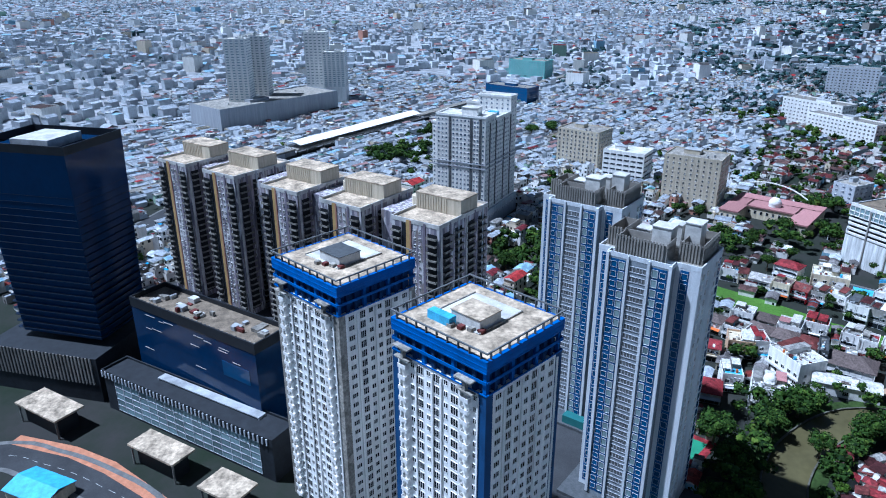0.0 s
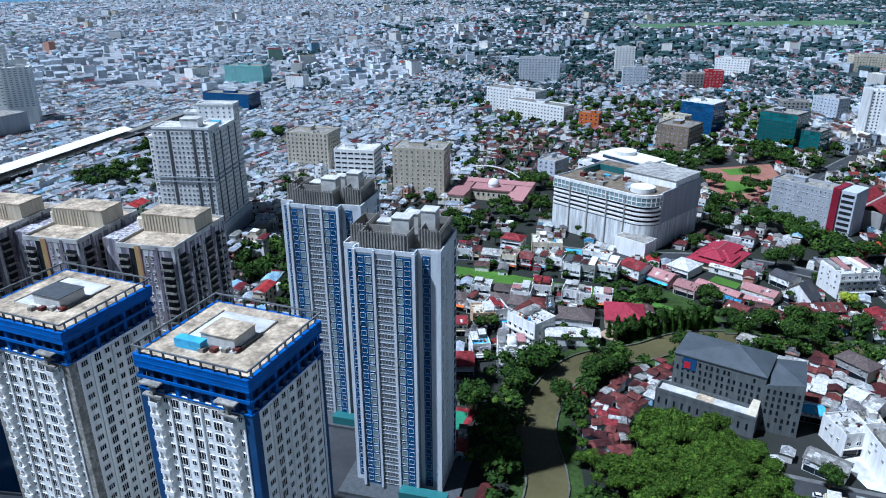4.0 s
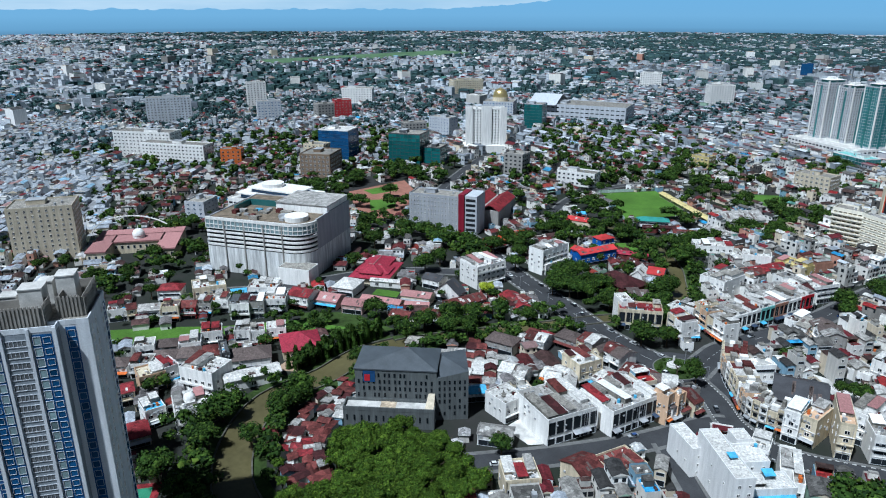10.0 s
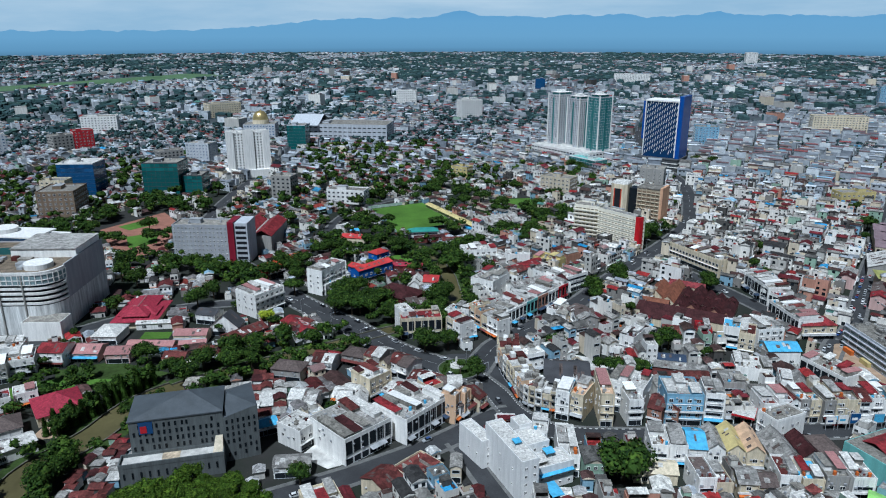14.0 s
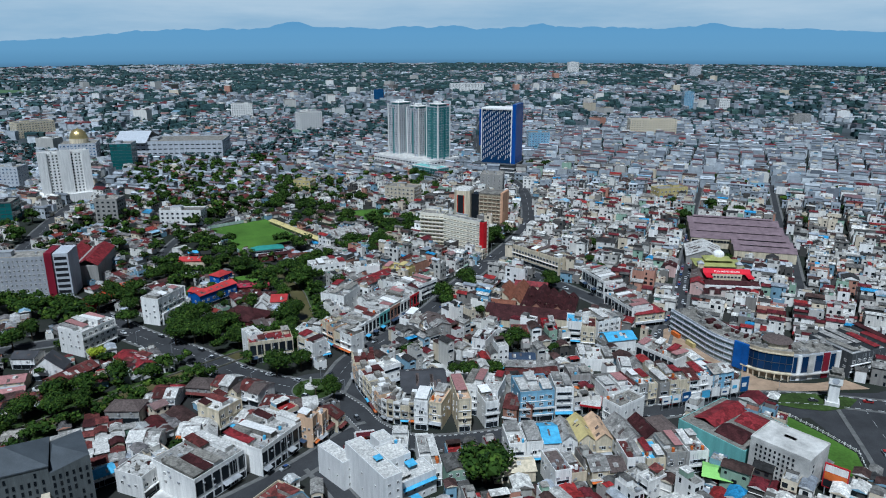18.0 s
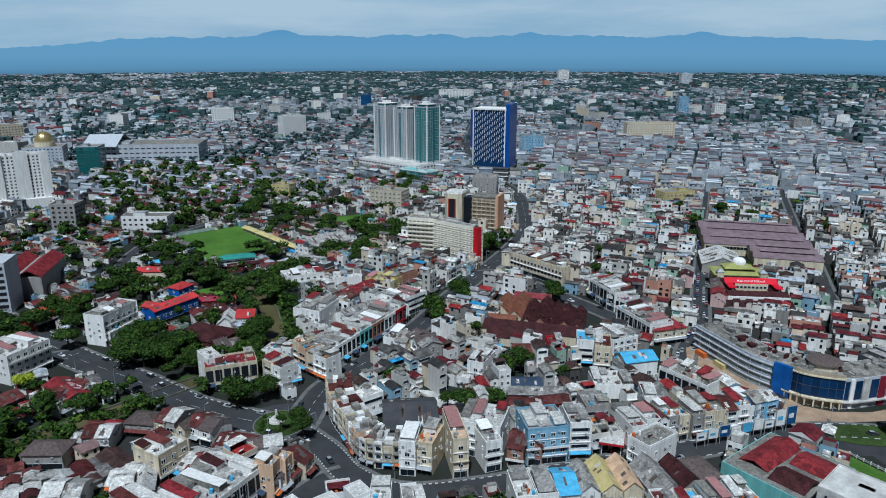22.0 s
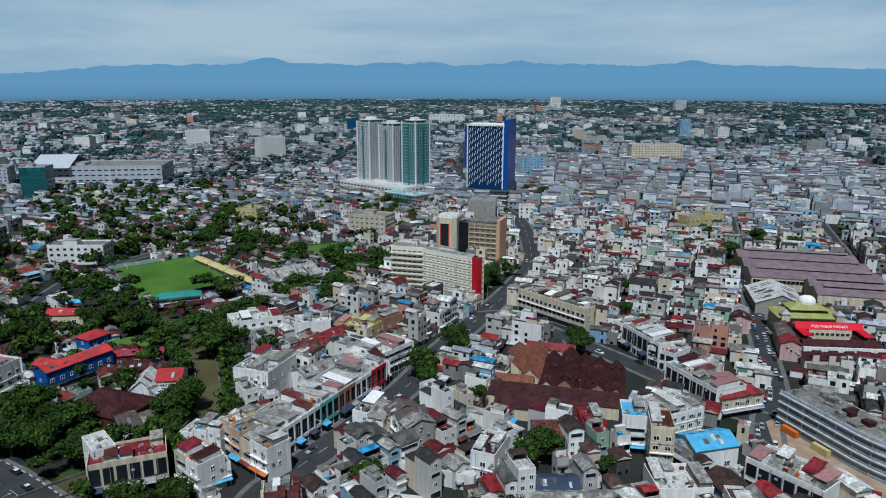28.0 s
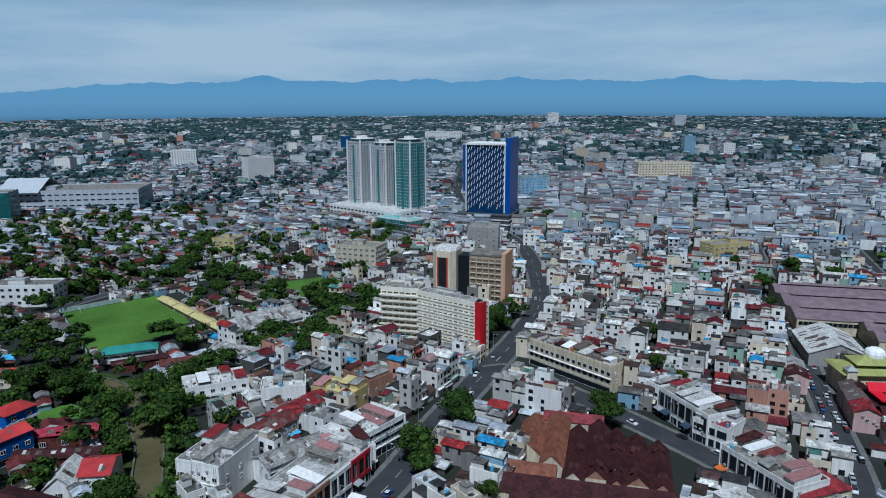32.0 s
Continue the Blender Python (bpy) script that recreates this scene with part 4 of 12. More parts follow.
def condo(x, y, ang, label):
    """A white condominium with blue glass strips, a balcony stack and slatted screens on its roof."""
    w, d, h, fh, floors = 30.0, 19.0, 87.0, 3.05, 27
    take(x, y, w, d, ang, 5)
    root = thing("condominium_tower", x, y, ang, label, "tower", "condominium towers")
    z0 = 3.5
    yb, yf = -d / 2, -d / 2 - 3.0
    b = Buf([M_HOTELW])
    b.box(-w / 2, w / 2, yb, d / 2, 0, h)
    part("wall", b, root)
    b = Buf([M_CONDO])
    b.box(-11.0, 8.0, yf, yb, 0, h)
    bay = part("bay", b, root)
    for q, t in ((-10.7, 0.9), (-4.6, 0.7), (1.6, 0.7), (7.7, 0.9)):
        b = Buf([M_HOTELW])
        b.box(q - t / 2, q + t / 2, yf - 0.5, yf, 2, h + 0.7)
        part("pier", b, bay)
    b = Buf([M_CONC])
    b.box(-w / 2 + 0.3, w / 2 - 0.3, yb + 0.3, d / 2 - 0.3, h - 0.1, h + 0.1)
    part("roof", b, root)
    b = Buf([M_HOTELW])
    b.parapet(-w / 2 - 0.05, w / 2 + 0.05, yb - 0.05, d / 2 + 0.05, h - 0.4, h + 1.0, 0.3)
    part("parapet", b, root)
    b = Buf([M_HOTELW])
    b.parapet(-11.05, 8.05, yf - 0.05, yb - 0.06, h - 0.4, h + 1.0, 0.3)
    part("bay_parapet", b, root)
    # slatted screens
    slat = Buf([M_SLAT])
    slat.box(-0.25, 0.25, -0.1, 0.15, 0, 6.0)
    slat = slat.mesh("slat")
    for x0, x1, y0, y1 in ((-9.5, 5.5, yf + 1.2, -3.5), (7.0, 13.8, -6, 8.6), (-14.2, -9.0, -6, 6)):
        b = Buf([M_SLAT])
        b.parapet(x0 + 0.3, x1 - 0.3, y0 + 0.3, y1 - 0.3, h + 0.1, h + 5.4, 0.2)
        screen = part("roof_screen", b, root, "grey slatted roof screen")
        for k in range(int((x1 - x0) / 0.9)):
            part("slat", slat, screen, m=pose(x0 + k * 0.9 + 0.4, y0, h + 0.1))
        for k in range(int((y1 - y0) / 0.9)):
            part("slat", slat, screen, m=pose(x1, y0 + k * 0.9 + 0.4, h + 0.1, 0, 0, 90))
    for x0, y0, sx, sy, hh in ((-1.5, -4.5, 5.5, 5, 8.0), (-7, -2, 4, 4, 5.5), (6, 1, 4.5, 5, 9.0), (1, 3, 3.5, 4, 7.0)):
        b = Buf([M_CONCL])
        b.box(x0, x0 + sx, y0, y0 + sy, h + 0.1, h + hh)
        b.box(x0 - 0.2, x0 + sx + 0.2, y0 - 0.2, y0 + sy + 0.2, h + hh, h + hh + 0.3, 0, True)
        part("stair_head", b, root, "pale concrete lift housing")
    fa = Facade(root, 85)
    for q, yy, e in ((-7.6, yf, 2.3), (4.6, yf, 2.3), (10.6, yb, 1.25), (-12.6, yb, 1.25)):
        b = Buf([M_BLUEPANEL])
        b.box(q - e, q + e, yy - 0.06, yy, 3, h - 1)
        part("blue_strip", b, root, "vertical strip of blue panels")
    for k in range(floors - 1, -1, -1):
        z = z0 + k * fh
        fa.put(-8.7, yf - 0.06, z + 0.6, 0, 1.8, 1.8, "bluepane")
        fa.put(-6.4, yf - 0.06, z + 0.3, 0, 1.8, 2.4, "pale")
        # the balcony's shaded depth is painted as a flat grey pane
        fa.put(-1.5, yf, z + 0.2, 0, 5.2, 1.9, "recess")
        fa.put(3.4, yf - 0.06, z + 0.3, 0, 1.8, 2.4, "pale")
        fa.put(5.7, yf - 0.06, z + 0.6, 0, 1.8, 1.8, "bluepane")
        fa.put(10.6, yb - 0.06, z + 0.4, 0, 1.8, 2.0, "bluepane")
        fa.put(-12.6, yb - 0.06, z + 0.4, 0, 1.8, 2.0, "bluepane")
    fs = faces(w, d)
    fa.face(fs[1][0], fs[1][1], z0, floors, fh, [(2.4, 1.2, 0.6, 1.9, "window"), (6.5, 1.2, 0.6, 1.9, "window"), (14.0, 1.2, 0.7, 1.7, "window"), (17.0, 1.6, 0.3, 2.2, "blue")])
    fa.face(fs[3][0], fs[3][1], z0, floors, fh, [(5.0, 1.4, 0.7, 1.6, "bluewindow"), (10.0, 2.0, 0.7, 1.6, "window")])
    fa.done()
    b = Buf([M_DARKGREY])
    b.box(-w / 2 - 4, w / 2 + 6, yf - 5, d / 2 + 4, 0, 1.2)
    part("plinth", b, root, "dark paved plinth")
    b = Buf([M_GLASST])
    b.box(2, w / 2 + 3, yf - 4, yf - 0.2, 1.2, 4.4)
    part("lobby", b, root, "low glazed lobby")
    return root


condo(-178.5, -124.5, 48, "tall white condominium with blue glass strips and slatted roof")
condo(-228.5, -130.0, 48, "white condominium tower with blue glass strips behind its twin")


def striped_block(x, y, ang, h, label, stripe):
    """A grey apartment slab with streaky cladding, stacked balconies and a box on its roof."""
    w, d, fh = 23.0, 35.0, 3.0
    floors = int((h - 4) / fh)
    take(x, y, w, d, ang, 3)
    root = thing("apartment_block", x, y, ang, label, "apartment block", "striped apartment blocks")
    b = Buf([M_STREAK])
    b.box(-w / 2, w / 2, -d / 2, d / 2, 0, h)
    part("wall", b, root)
    b = Buf([M_STREAK])
    b.box(-w / 2 - 13, -w / 2, -d / 2 + 9, d / 2, 0, h - 1.5)
    part("wing", b, root)
    # flat black strips stand in for the shade of recesses in the front
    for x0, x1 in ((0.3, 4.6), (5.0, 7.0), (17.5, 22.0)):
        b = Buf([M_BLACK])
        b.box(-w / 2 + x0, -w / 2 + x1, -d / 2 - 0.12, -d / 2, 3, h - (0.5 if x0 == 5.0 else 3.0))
        part("slot", b, root, "flat black strip painted as a shaded recess")
    # the same on the side wall, as painted shade behind the balconies
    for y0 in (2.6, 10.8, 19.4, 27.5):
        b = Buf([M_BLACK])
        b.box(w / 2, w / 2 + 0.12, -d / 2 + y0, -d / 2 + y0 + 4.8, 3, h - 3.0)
        part("slot", b, root, "flat black strip painted as shade behind the balconies")
    for x0, x1, m in ((7.3, 9.0, stripe), (9.0, 9.7, M_BROWNW), (15.6, 16.6, M_MAUVE)):
        b = Buf([m])
        b.box(-w / 2 + x0, -w / 2 + x1, -d / 2 - 0.25, -d / 2, 0, h + 0.6)
        part("stripe", b, root, "coloured vertical stripe")
    for k in range(6):
        b = Buf([(M_CONCL, M_MAUVE, M_PALEGREY)[k % 3]])
        u = 1.4 + k * 5.9
        b.box(w / 2, w / 2 + 0.22, -d / 2 + u - 0.5, -d / 2 + u + 0.5, (k * 37) % 20, h + 0.6)
        part("cladding_plank", b, root)
    b = Buf([M_ROOFTOP])
    b.box(-w / 2 + 0.3, w / 2 - 0.3, -d / 2 + 0.3, d / 2 - 0.3, h - 0.1, h + 0.1)
    part("roof", b, root)
    b = Buf([M_CONCL])
    b.parapet(-w / 2 - 0.1, w / 2 + 0.1, -d / 2 - 0.1, d / 2 + 0.1, h - 0.5, h + 1.2, 0.35)
    part("parapet", b, root)
    b = Buf([M_BEIGE, M_ROOFTOP])
    b.box(-w / 2 + 0.5, w / 2 - 0.5, -2, 10, h, h + 6.5)
    b.box(-w / 2 + 0.4, w / 2 - 0.4, -2.1, 10.1, h + 6.5, h + 7.0, 1, True)
    box = part("penthouse", b, root, "ribbed concrete roof box")
    for k in range(12):
        rib = Buf([M_BEIGE])
        rib.box(0, 0.5, -0.2, 0, 0, 5.9)
        part("rib", rib, box, m=pose(-w / 2 + 0.9 + k * 1.3, -2, h + 0.5))
    b = Buf([M_CREAM])
    b.tube(-w / 2 - 4.5, 6, h - 1.5, h + 2.5, 2.6, 2.6)
    part("water_tank", b, root)
    fa = Facade(root, 22)
    fs = faces(w, d)
    fa.face(fs[0][0], 0, 4, floors, fh, [(2.4, 4.4, 0.2, 2.2, "greybalcony"), (19.8, 4.6, 0.2, 2.2, "greybalcony")])
    fa.face(fs[1][0], 90, 4, floors, fh, [(5, 5.0, 0.2, 2.2, "greybalcony"), (13.2, 5.0, 0.2, 2.2, "greybalcony"), (21.8, 5.0, 0.2, 2.2, "greybalcony"), (29.9, 5.0, 0.2, 2.2, "greybalcony")])
    fa.face(fs[0][0], 0, 4, floors, fh, [(11.4, 1.1, 0.8, 1.4, "window"), (13.8, 1.1, 0.8, 1.4, "window")])
    fa.done()
    return root


# streaky grey, mauve and brown cladding
M_STREAK = material("streaky_cladding", (0.30, 0.28, 0.29), stain=0.0, grain=0.1)


def streaks(m, cols):
    nodes, links = m.node_tree.nodes, m.node_tree.links
    geo = nodes.new("ShaderNodeNewGeometry")
    mp = nodes.new("ShaderNodeMapping")
    mp.inputs["Scale"].default_value = (1, 1, 0.16)
    links.new(geo.outputs["Position"], mp.inputs["Vector"])
    vor = nodes.new("ShaderNodeTexVoronoi")
    vor.inputs["Scale"].default_value = 0.95
    links.new(mp.outputs[0], vor.inputs["Vector"])
    rmp = nodes.new("ShaderNodeValToRGB")
    rmp.color_ramp.interpolation = "CONSTANT"
    el = rmp.color_ramp.elements
    while len(el) < len(cols):
        el.new(0.5)
    for i, (e, c) in enumerate(zip(el, cols)):
        e.position, e.color = i / len(cols), rgba(c)
    links.new(vor.outputs["Color"], rmp.inputs["Fac"])
    links.new(rmp.outputs[0], nodes["Principled BSDF"].inputs["Base Color"])


streaks(M_STREAK, [(0.42, 0.41, 0.43), (0.24, 0.22, 0.25), (0.50, 0.48, 0.48), (0.16, 0.15, 0.18), (0.34, 0.30, 0.32), (0.22, 0.19, 0.18), (0.45, 0.44, 0.47)])
M_OCHRE = material("ochre_stripe", (0.45, 0.30, 0.12))
M_MAUVE = material("mauve_grey_panels", (0.19, 0.165, 0.20), streak=True, stain=0.2)
for _i, (_x, _y) in enumerate([(-362, -300), (-338, -272), (-310, -240), (-286, -212), (-262, -182)]):
    striped_block(_x, _y, 50, 72, "streaky grey apartment block with stacked balconies and ribbed roof box", M_OCHRE)


def black_tower():
    w, d, ang, h = 42.0, 32.0, 71, 100.0
    x, y = -277, -335
    take(x, y, w, d, ang, 8)
    root = thing("office_tower", x, y, ang, "dark navy glass office tower with ribbed podium", "tower")
    b = Buf([M_GLASSD])
    # the body tapers a little towards the foot
    v = [(-w / 2 + 2, -d / 2 + 2, 22), (w / 2 - 2, -d / 2 + 2, 22), (w / 2 - 2, d / 2 - 2, 22), (-w / 2 + 2, d / 2 - 2, 22), (-w / 2, -d / 2, h), (w / 2, -d / 2, h), (w / 2, d / 2, h), (-w / 2, d / 2, h)]
    b.add(v, [(0, 1, 5, 4), (1, 2, 6, 5), (2, 3, 7, 6), (3, 0, 4, 7), (4, 5, 6, 7)])
    part("curtain_wall", b, root)
    b = Buf([M_BLACK])
    b.parapet(-w / 2, w / 2, -d / 2, d / 2, h - 0.3, h + 3.0, 0.4)
    part("parapet", b, root)
    b = Buf([M_CONCL])
    b.box(-8, 9, -10, 8, h, h + 3.4)
    part("stair_head", b, root, "pale roof housing")
    for i, (p, a) in enumerate(faces(w - 2, d - 2)):
        if i == 2:
            continue
        length = (w if i % 2 == 0 else d) - 2
        for k in range(26):
            fin = Buf([M_INKBLUE])
            fin.box(0, length, -0.6, 0.5, 0, 0.18, 0, True)
            part("fin", fin, root, m=pose(p[0], p[1], 24 + k * 2.95, 0, 0, a))
    # podium with ribbed skin
    b = Buf([M_PODIUM])
    b.box(-w / 2 - 8, w / 2 + 3, -d / 2 - 9, d / 2 + 6, 0, 20)
    part("podium", b, root, "dark ribbed podium")
    for k in range(30):
        rib = Buf([M_SLAT])
        rib.box(0, 0.7, -0.35, 0, 0, 12)
        part("rib", rib, root, m=pose(-w / 2 - 8 + (k + 0.3) * 1.7, -d / 2 - 9, 8, 0, 0, 0))
    return root


black_tower()


def dark_mall():
    w, d, ang, h = 69.0, 16.0, 52, 45.0
    x, y = -235, -272.5
    take(x, y, w, d, ang, 4)
    root = thing("dark_mall", x, y, ang, "black glass mall block with an open cluttered roof", "shopping mall")
    b = Buf([M_GLASSD])
    b.box(-w / 2, w / 2, -d / 2, d / 2, 0, h - 2)
    part("curtain_wall", b, root)
    b = Buf([M_BLACK])
    b.parapet(-w / 2 - 0.2, w / 2 + 0.2, -d / 2 - 0.2, d / 2 + 0.2, h - 4, h, 0.6)
    part("parapet", b, root)
    b = Buf([M_DECKBROWN])
    b.box(-w / 2 + 0.5, w / 2 - 0.5, -d / 2 + 0.5, d / 2 - 0.5, h - 2, h - 1.8)
    part("roof", b, root, "dusty brown roof deck")
    rr = random.Random(4)
    for k in range(26):
        b = Buf([rr.choice([M_CONC, M_RUST, M_TIN, M_CONCL])])
        px, py = rr.uniform(-w / 2 + 3, w / 2 - 5), rr.uniform(-d / 2 + 3, d / 2 - 4)
        b.box(px, px + rr.uniform(1, 4), py, py + rr.uniform(1, 3), h - 1.8, h - 1.8 + rr.uniform(0.5, 2))
        part("roof_plant", b, root)
    for k in range(30):
        rib = Buf([M_CONC])
        rib.box(0, 0.3, -0.2, 0.5, 0, 1.6)
        part("roof_post", rib, root, m=pose(-w / 2 + (k + 0.5) * w / 30, -d / 2 + 0.8, h - 1.9))
    for k in range(14):
        b = Buf([M_TIN])
        u = rr.uniform(4, w - 8)
        b.box(0, rr.uniform(3, 6), -0.15, 0, 0, 0.2, 0, True)
        part("light_strip", b, root, m=pose(-w / 2 + u, -d / 2, rr.uniform(22, 40)))
    b = Buf([M_GLASSB])
    b.box(0, 14, -0.12, 0, 0, 6, 0, True)
    part("blue_pane", b, root, "blue reflective pane", m=pose(w / 2 - 18, -d / 2, 27))
    return root


dark_mall()


def retail_podium():
    """The long ribbed retail building that follows the road, with a glass front."""
    x, y, ang, w, d, h = -221, -277.5, 55, 88, 11, 17
    take(x, y, w, d, ang, 4)
    root = thing("retail_podium", x, y, ang, "long ribbed retail building with a pale glass front", "shopping mall")
    b = Buf([M_PODIUM])
    b.box(-w / 2, w / 2, -d / 2, d / 2, 0, h)
    part("wall", b, root)
    b = Buf([M_PODIUM])
    b.box(-w / 2 + 0.5, w / 2 - 0.5, -d / 2 + 0.5, d / 2 - 0.5, h - 0.1, h + 0.05)
    part("roof", b, root)
    b = Buf([M_PODIUM])
    b.parapet(-w / 2 - 0.5, w / 2 + 0.5, -d / 2 - 0.5, d / 2 + 0.5, h - 2.2, h + 0.9, 0.5)
    part("parapet", b, root)
    me = Buf([M_PALEGREY])
    me.box(0, 0.5, -0.4, 0, 0, 2.6)
    me = me.mesh("rib")
    for k in range(44):
        part("rib", me, root, m=pose(-w / 2 + k * 2.0, -d / 2 - 0.5, h - 2.0))
    fa = Facade(root, 80, "glass_panel")
    fa.face((-w / 2 + 6, -d / 2), 0, 1.0, 5, 2.7, bays(w - 12, 16, (w - 12) / 16, 0.1, 2.6, "pale"))
    fa.done()
    b = Buf([M_TIN])
    b.box(-20, 32, 1.0, 4.6, h + 0.6, h + 1.0, 0, True)
    b.box(-20, -19.6, 1.0, 4.6, h, h + 0.6)
    b.box(31.6, 32, 1.0, 4.6, h, h + 0.6)
    part("walkway_roof", b, root, "long pale metal walkway roof")
    return root


retail_podium()
for _i, (_x, _y, _w, _d) in enumerate([(-233, -335, 25, 12), (-203, -285, 23, 10), (-181, -258, 16, 11)]):
    take(_x, _y, _w, _d, 55)
    _r = thing("entrance_canopy", _x, _y, 55, "broad flat tan entrance canopy on columns", "canopy", "mall canopies")
    _b = Buf([M_ROOFTOP])
    _b.box(-_w / 2, _w / 2, -_d / 2, _d / 2, 8.0, 8.8, 0, True)
    part("deck", _b, _r)
    _b = Buf([M_BLACK])
    _b.box(-_w / 2 + 2, _w / 2 - 2, -_d / 2 + 2, _d / 2 - 2, 0, 7.99)
    part("shopfront", _b, _r, "dark recessed shopfront")
    for _sx in (-1, 1):
        _b = Buf([M_CONC])
        _b.tube(_sx * (_w / 2 - 1), -_d / 2 + 0.8, 0, 8.0, 0.35)
        part("column", _b, _r)

_r = thing("blue_shed", -192, -322, 62, "low shed with light blue tin roof", "shed")
take(-192, -322, 18, 12, 62)
_b = Buf([M_CREAM, M_SKYBLUE])
_b.box(-9, 9, -6, 6, 0, 4)
part("wall", _b, _r)
_b = Buf([M_SKYBLUE])
_b.gable(-9, 9, -6, 6, 4, 1.6, 0, 0.6)
part("roof", _b, _r)

# white hotel: a front wing, a long slab behind it and a taller end block on a dark podium
def slab_hotel():
    x, y, ang = -428, -139, 57
    root = thing("hotel_tower", x, y, ang, "white slab hotel with rows of small windows and dark strips", "hotel")
    for x0, x1, y0, y1 in ((-42, 0, 0, 53),):
        cx, cy = (x0 + x1) / 2, (y0 + y1) / 2
        c, s = math.cos(radians(ang)), math.sin(radians(ang))
        take(x + c * cx - s * cy, y + s * cx + c * cy, x1 - x0, y1 - y0, ang, 3)
    b = Buf([M_PALEGREY])
    b.box(-42, 0, 0, 53, 0, 13)
    base = part("podium", b, root, "grey podium with small blue windows")
    for k in range(14):
        part("window", pane_shape(1.4, 1.6, "bluewindow")[0], base, m=pose(0, 3 + k * 3.6, 7.5, 0, 0, 90))
    blocks = (("front_wing", -37, -1.5, 1, 17, 75), ("corner_wing", -41, -37, 3, 17, 69), ("slab", -18, -1.5, 17, 42, 72), ("end_block", -26, -1.5, 42, 52, 82), ("rear_wing", -36, -26, 44, 52, 76))
    for name, x0, x1, y0, y1, h in blocks:
        b = Buf([M_WHITE, M_CONCL])
        b.box(x0, x1, y0, y1, 13, h)
        b.box(x0 + 0.4, x1 - 0.4, y0 + 0.4, y1 - 0.4, h, h + 0.1, 1)
        body = part(name, b, root)
        b = Buf([M_WHITE])
        b.parapet(x0 - 0.3, x1 + 0.3, y0 - 0.3, y1 + 0.3, h - 0.4, h + 1.0, 0.5)
        part("parapet", b, body)
    b = Buf([M_WHITE, M_CONCL])
    b.box(-20, -9, 4, 12, 75, 80)
    b.box(-20.3, -8.7, 3.7, 12.3, 80, 80.4, 1, True)
    part("lift_housing", b, root)
    for k in range(3):
        b = Buf([M_SKYBLUE])
        b.box(-12 + k * 2.2, -10 + k * 2.2, 27, 31, 72, 74.4)
        part("water_tank", b, root, "light blue panel water tank")
    for z in (41.5, 44.2):
        b = Buf([M_SLABGREY])
        b.box(-41.8, -0.9, 0.5, 1.0, z, z + 0.7, 0, True)
        part("floor_belt", b, root, "grey transfer belt")
        b = Buf([M_SLABGREY])
        b.box(-1.5, -0.9, 1.0, 52.3, z, z + 0.7, 0, True)
        part("floor_belt", b, root, "grey transfer belt")
    for u in (-27.0, -11.5, -5.0):
        b = Buf([M_DARKGREY])
        b.box(u - 0.8, u + 0.8, 0.7, 1.0, 14, 74)
        part("dark_strip", b, root, "dark vertical window strip")
    for v in (8.0, 17.6, 30.5, 41.6):
        b = Buf([M_DARKGREY])
        b.box(-1.5, -1.2, v - 0.7, v + 0.7, 14, 71)
        part("dark_strip", b, root, "dark vertical window strip")
    fa = Facade(root, 60)
    for k in range(19, -1, -1):
        z = 14.4 + k * 3.0
        for u in (-39.6, -35.2, -32.4, -29.6, -24.4, -21.6, -18.8, -16.0, -13.4, -9.2, -7.0, -3.0):
            if u > -37 or k < 18:
                fa.put(u, 3 if u < -37 else 1, z, 0, 1.3, 1.5, "bluewindow")
        for j, v in enumerate((2.8, 5.4, 10.6, 13.2, 15.6, 20.0, 22.6, 25.2, 27.8, 33.0, 35.6, 38.2, 44.0, 46.6, 49.4)):
            fa.put(-1.5, v, z, 90, 1.3, 1.5, "bluewindow")
    for k in range(3):
        for v in (44.0, 46.6, 49.4):
            fa.put(-1.5, v, 74.2 + k * 2.8, 90, 1.3, 1.4, "bluewindow")
        for u in (-24, -20, -16, -12, -8, -4):
            fa.put(u, 42, 73.5 + k * 2.8, 0, 1.3, 1.4, "bluewindow")
    fa.done()


M_SLABGREY = material("light_grey_panels", (0.36, 0.37, 0.39), streak=True, stain=0.2)
slab_hotel()
block("beige_hotel", "beige rounded hotel with rows of arched windows", "hotel", -582, -30, 39, 26, 47, 34, M_BEIGE, M_CONC, 9, "window", (10, 6), (1.6, 2.2), 2, 70, sides=(0, 1))
block("white_office", "white office block with dark window bands", "office", -535, -7, 34, 22, 52, 26, M_WHITE, M_CONCL, 6, "shop", (6, 4), (4.4, 1.5), 2, 50, sides=(0, 1))
block("beige_apartment", "beige apartment block with paired windows", "apartment block", -474, 23, 40, 26, 51, 37, M_BEIGE, M_CONC, 10, "window", (9, 6), (1.3, 1.7), 2, 70, sides=(0, 1))

# far mall, twin white towers and the elevated station
block("far_mall", "long grey windowless mall", "shopping mall", -815, -336, 160, 60, 134, 26, M_SLABGREY, M_CONC, plant=True)
for _x, _y in ((-800, -360), (-835, -345)):
    block("white_tower", "tall white apartment tower", "tower", _x, _y, 24, 22, 84, 92, M_WHITE, M_CONCL, 24, "pale", (4, 4), (3.2, 1.1), 24, 10, sides=(0, 1, 3), group="far white towers")
for _x, _y, _h in ((-925, -285, 88), (-905, -262, 66)):
    block("white_tower", "tall white apartment tower", "tower", _x, _y, 28, 22, 84, _h, M_WHITE, M_CONCL, 18, "pale", (5, 4), (3.0, 1.1), 24, 10, sides=(0, 1, 3), group="far white towers")
_r = thing("railway_station", -717, -229, 140, "long elevated railway station with a pale arched roof", "station")
take(-717, -229, 190, 20, 140)
